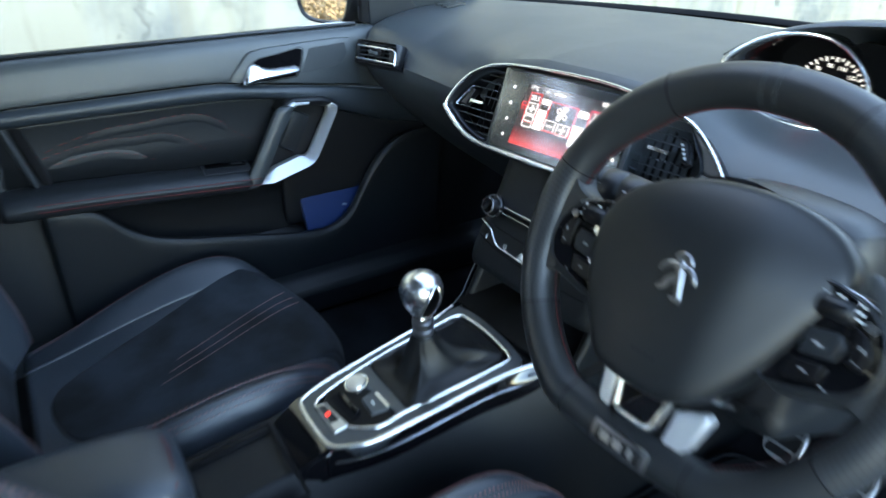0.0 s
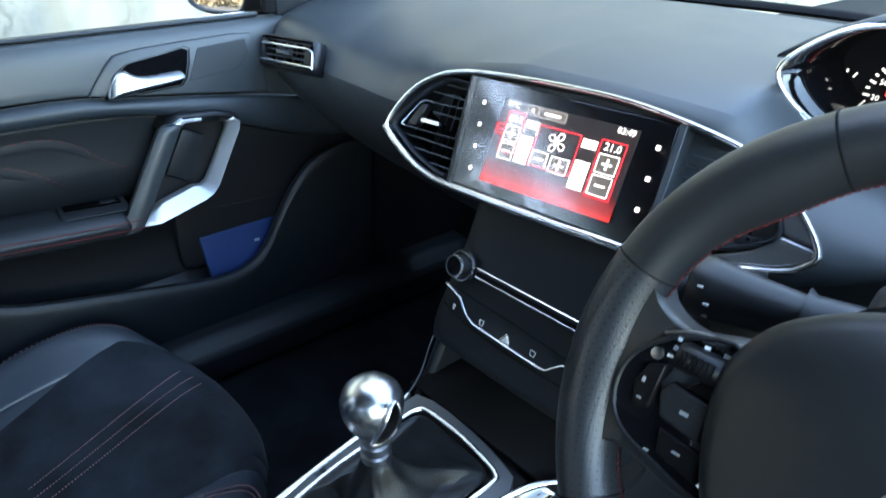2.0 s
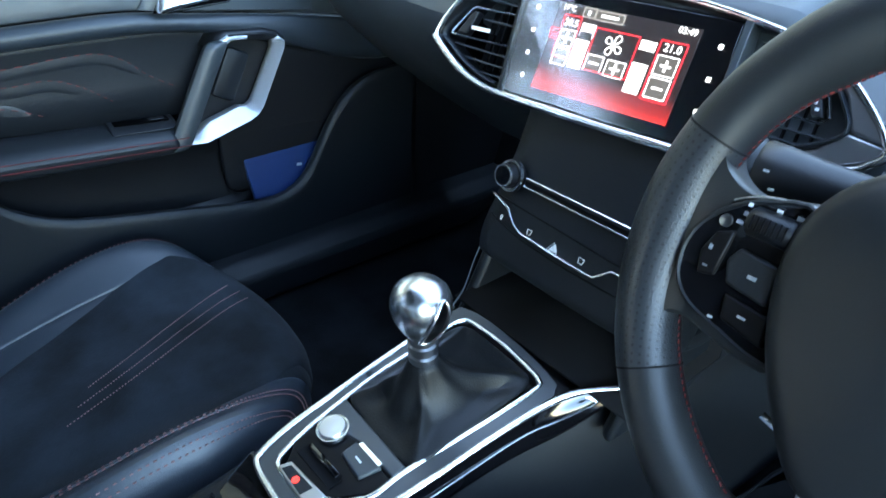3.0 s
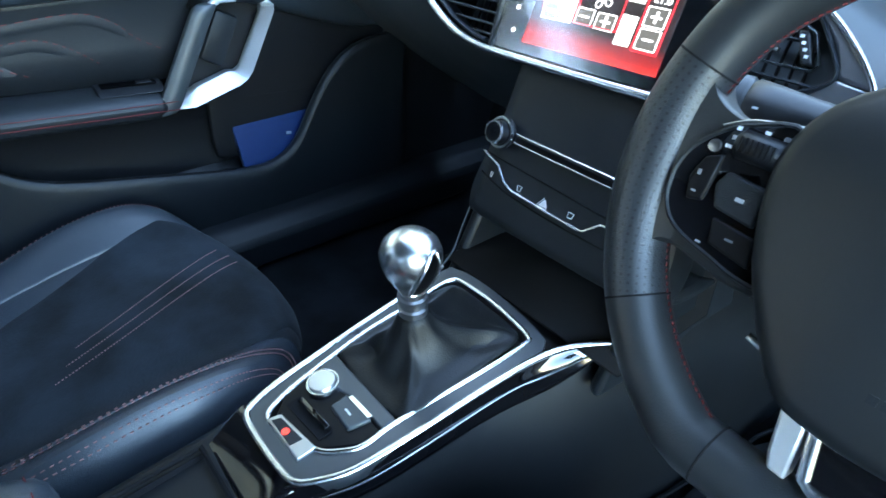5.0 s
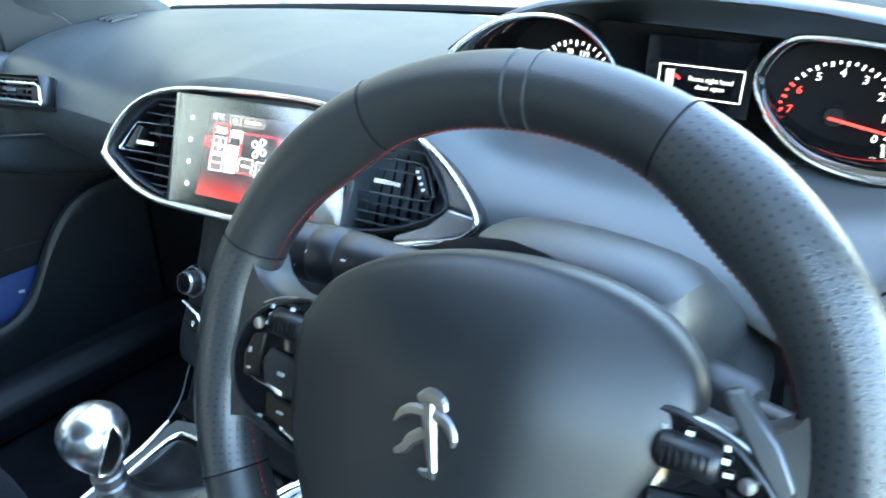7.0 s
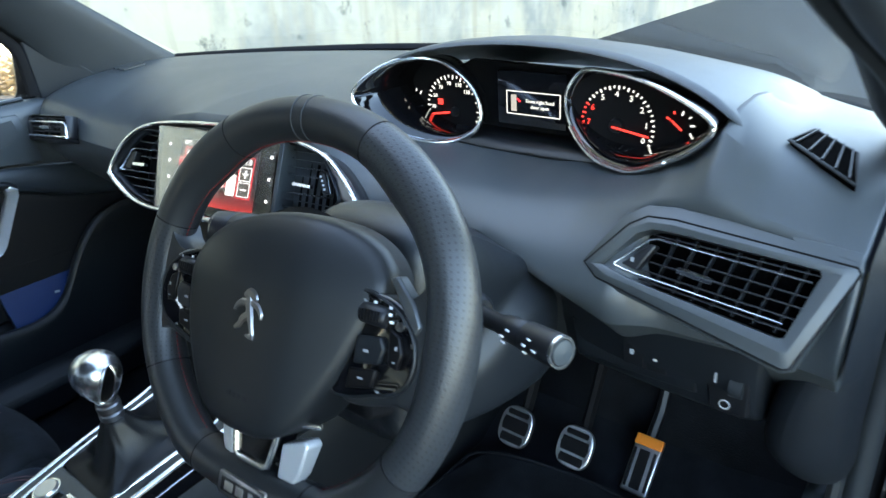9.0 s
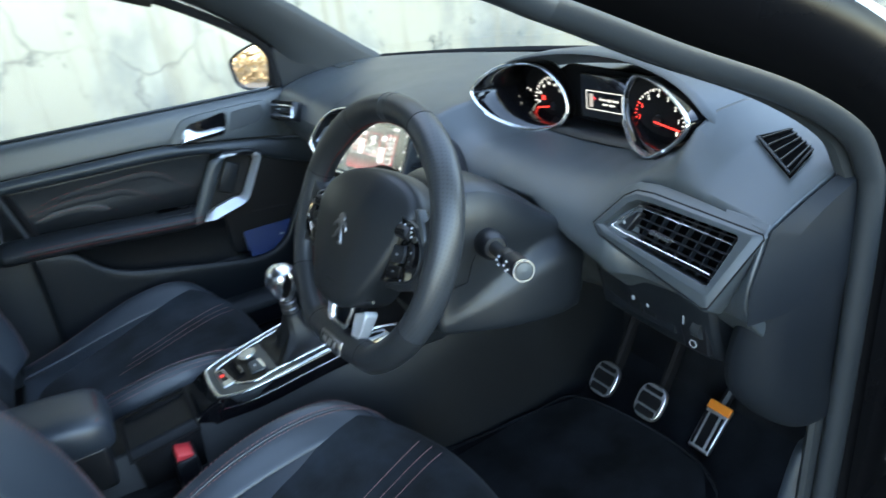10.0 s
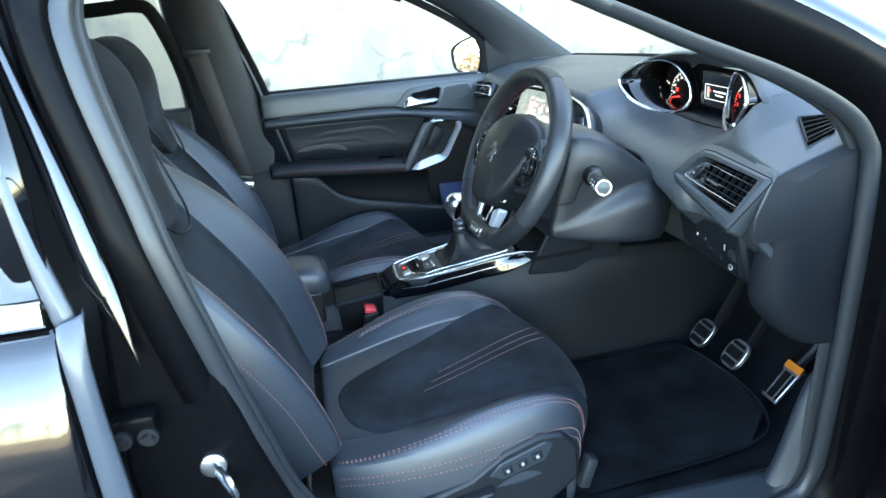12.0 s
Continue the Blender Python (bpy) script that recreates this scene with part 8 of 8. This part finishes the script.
# release lever in its dish
dish = [(-0.006, 0.771), (0.006, 0.790), (0.018, 0.806), (0.034, 0.816), (0.085, 0.823), (0.118, 0.829), (0.127, 0.825), (0.124, 0.805), (0.116, 0.782), (0.108, 0.772), (0.06, 0.770), (0.02, 0.768)]
dm = V(0.06, 0.797, 0)
part("lever_dish", sheet([[V(-0.6885, dm.x + (y - dm.x) * 1.03, dm.y + (z - dm.y) * 1.05) for y, z in dish + dish[:1]], [V(-0.6882, y, z) for y, z in dish + dish[:1]], [V(-0.697, dm.x + (y - dm.x) * 0.96, dm.y + (z - dm.y) * 0.94) for y, z in dish + dish[:1]]]), PIANO, door, solid=0.001, face=(1, 0, 0))
part("dish_floor", prism([V(-0.6886, dm.x + (y - dm.x) * 0.97, dm.y + (z - dm.y) * 0.95) for y, z in dish], [V(-0.699, y, z) for y, z in dish]), PIANO, door)

gr = [(0.141, 0.825), (0.22, 0.830), (0.2245, 0.806), (0.214, 0.792), (0.200, 0.784), (0.120, 0.776)]
part("speaker_grille", prism([V(-0.6884, y, z) for y, z in gr], [V(-0.699, y, z) for y, z in gr]), GRILLE, door, "fine speaker grille", bevel=0.001)
part("release_lever", loft([[V(-0.690 + b, y, z) for b, z in ((0.0, lo), (0.014, lo + 0.001), (0.017, lo + 0.004), (0.007, hi - 0.002), (0.0, hi))] for y, lo, hi in ((-0.004, 0.768, 0.776), (0.002, 0.768, 0.792), (0.010, 0.769, 0.805), (0.018, 0.770, 0.811), (0.026, 0.771, 0.811), (0.033, 0.773, 0.804), (0.042, 0.775, 0.797), (0.060, 0.777, 0.795), (0.085, 0.779, 0.795), (0.106, 0.781, 0.796), (0.113, 0.784, 0.794))]), KNOB, door, "bright satin release lever", sub=1)
# pull handle: a leather blade and a bright angular frame whose faces slope inwards
PX = -0.668
po = [(0.066, 0.705), (0.078, 0.721), (0.092, 0.727), (0.150, 0.722), (0.174, 0.714), (0.186, 0.704), (0.184, 0.692), (0.135, 0.602), (0.124, 0.590), (0.110, 0.583), (0.030, 0.562), (-0.006, 0.566)]
pi = [(0.078, 0.704), (0.086, 0.712), (0.096, 0.7165), (0.146, 0.712), (0.164, 0.708), (0.1705, 0.7000), (0.1695, 0.689), (0.1225, 0.6075), (0.112, 0.601), (0.098, 0.604), (0.044, 0.590), (0.014, 0.576)]
deep = (0.003, 0.003, 0.003, 0.003, 0.006, 0.016, 0.022, 0.022, 0.020, 0.018, 0.016, 0.004)
pm2 = V(0.09, 0.645, 0)
for name, i0, i1, mat, label in (("pull_frame", 4, 12, PULL, "bright chrome pull frame"), ("pull_corner", 0, 3, PULL, "bright chrome corner"), ("top_bar", 2, 5, BLACK, "dark top bar")):
    edge, well = po[i0:i1], list(zip(pi, deep))[i0:i1]
    part(name, sheet([[V(PX - 0.030, y, z) for y, z in edge], [V(PX - 0.002, y, z) for y, z in edge], [V(PX, pm2.x + (y - pm2.x) * 0.985, pm2.y + (z - pm2.y) * 0.985) for y, z in edge], [V(PX - d, y, z) for (y, z), d in well], [V(PX - 0.034, y, z) for (y, z), d in well]]), mat, door, label, solid=0.002, face=(1, 0, 0.1))
part("corner_bar", sweep(curve([V(PX - 0.001, y, z) for y, z in ((0.062, 0.692), (0.068, 0.704), (0.078, 0.7155), (0.094, 0.7215), (0.122, 0.7195))], 4), [(0.0042, 0.0042)] * 12 + [(0.0030, 0.0036)] * 3 + [(0.0016, 0.0030)] * 2, 8), PULL, door, "bright corner bar")
part("pull_shell", sheet([[V(PX - 0.046, pm2.x + (y - pm2.x) * 1.16 - 0.004, pm2.y + (z - pm2.y) * 1.09) for y, z in po], [V(PX - 0.018, pm2.x + (y - pm2.x) * 1.08 - 0.002, pm2.y + (z - pm2.y) * 1.05) for y, z in po], [V(PX - 0.004, pm2.x + (y - pm2.x) * 1.01, pm2.y + (z - pm2.y) * 1.01) for y, z in po]]), BLACK, door, solid=0.003, face=(1, 0, 0.1))
part("pull_grip", loft([[V(PX + a, y + b, z) for a, b in ((-0.014, -0.022), (0.006, -0.024), (0.013, -0.004), (0.008, 0.018), (-0.012, 0.022))] for y, z in ((-0.018, 0.560), (-0.010, 0.572), (0.004, 0.596), (0.058, 0.692), (0.070, 0.712), (0.076, 0.722))]), DASH, door, "dark soft-touch grip", sub=1)
part("pull_well", prism([V(-0.712, y, z) for y, z in po], [V(-0.725, y, z) for y, z in po]), BLACK, door, bevel=0.003)
part("pull_back", box((-0.706, 0.098, 0.655), (0.016, 0.042, 0.085), Matrix.Rotation(-0.5, 4, "X"), 0.007), DASH_LOW, door)
pane = part("window_glass", sheet([[(-0.742, 0.36, 0.85), (-0.742, -0.43, 0.85)], [(-0.70, -0.06, 1.20), (-0.70, -0.58, 1.20)]]), PANE, door, smooth=False)
pane.visible_shadow = False
part("window_frame", sweep(curve([(-0.722, 0.284, 0.86), (-0.722, 0.276, 0.955), (-0.716, 0.20, 1.02), (-0.70, 0.06, 1.10), (-0.69, -0.10, 1.175)], 5), (0.010, 0.012), 8), MATT, door)

manual = thing("user_manual", (-0.72, 0.17, 0.42), "blue booklet wallet in the door pocket", "booklet")
bk = [(0.110, 0.400), (0.100, 0.522), (0.290, 0.534), (0.278, 0.415)]
part("cover", prism([V(-0.705 - 0.02 * (z - 0.4) / 0.1, y, z) for y, z in bk], [V(-0.719 - 0.02 * (z - 0.4) / 0.1, y, z) for y, z in bk]), BLUE, manual, "blue cover", bevel=0.002)
part("pages", prism([V(-0.708 - 0.02 * (z - 0.4) / 0.1, y, z + 0.001) for y, z in bk], [V(-0.716 - 0.02 * (z - 0.4) / 0.1, y, z + 0.001) for y, z in bk]), WHITE, manual, smooth=False)
part("cover_print", box((-0.7155, 0.207, 0.456), (0.002, 0.010, 0.005), Matrix.Rotation(-0.2, 4, "X") @ Matrix.Rotation(-0.2, 4, "Y")), LABEL, manual, smooth=False)

mirror = thing("door_mirror", (-0.80, 0.30, 0.83), "black door mirror outside the passenger window", "door mirror")
MN = V(0.506, -0.859, 0.080).normalized()
MU = V(0.86, 0.51, 0).normalized()
MV = MN.cross(MU) * (1 if MN.cross(MU).z > 0 else -1)
mc = V(-0.915, 0.280, 0.893)
glass_out = curve([mc + MU * a + MV * b for a, b in ((-0.074, 0.016), (-0.052, 0.036), (-0.008, 0.054), (0.044, 0.067), (0.064, 0.063), (0.068, 0.040), (0.062, -0.020), (0.052, -0.048), (0.034, -0.056), (-0.024, -0.055), (-0.056, -0.044), (-0.070, -0.016))], 4, True)
part("housing", sheet([[mc + (p - mc) * k + MU * u - MN * d for p in glass_out + glass_out[:1]] for k, u, d in ((0.97, 0.0, 0.006), (1.0, 0.0, -0.004), (1.06, 0.001, -0.008), (1.13, 0.004, -0.004), (1.20, 0.012, 0.02), (1.14, 0.020, 0.075), (0.80, 0.020, 0.11), (0.35, 0.020, 0.125), (0.02, 0.02, 0.128))]), BLACK, mirror, solid=0.002)
part("mirror_glass", prism([mc + (p - mc) * 0.985 for p in glass_out], [mc + (p - mc) * 0.985 - MN * 0.004 for p in glass_out]), MIRROR, mirror, "mirror glass", smooth=False)
part("foot", loft([[(-0.75, 0.31, 0.852), (-0.75, 0.37, 0.852), (-0.75, 0.37, 0.880), (-0.75, 0.31, 0.880)], [(-0.84, 0.325, 0.845), (-0.84, 0.385, 0.845), (-0.84, 0.385, 0.875), (-0.84, 0.325, 0.875)]]), BLACK, mirror, bevel=0.006)
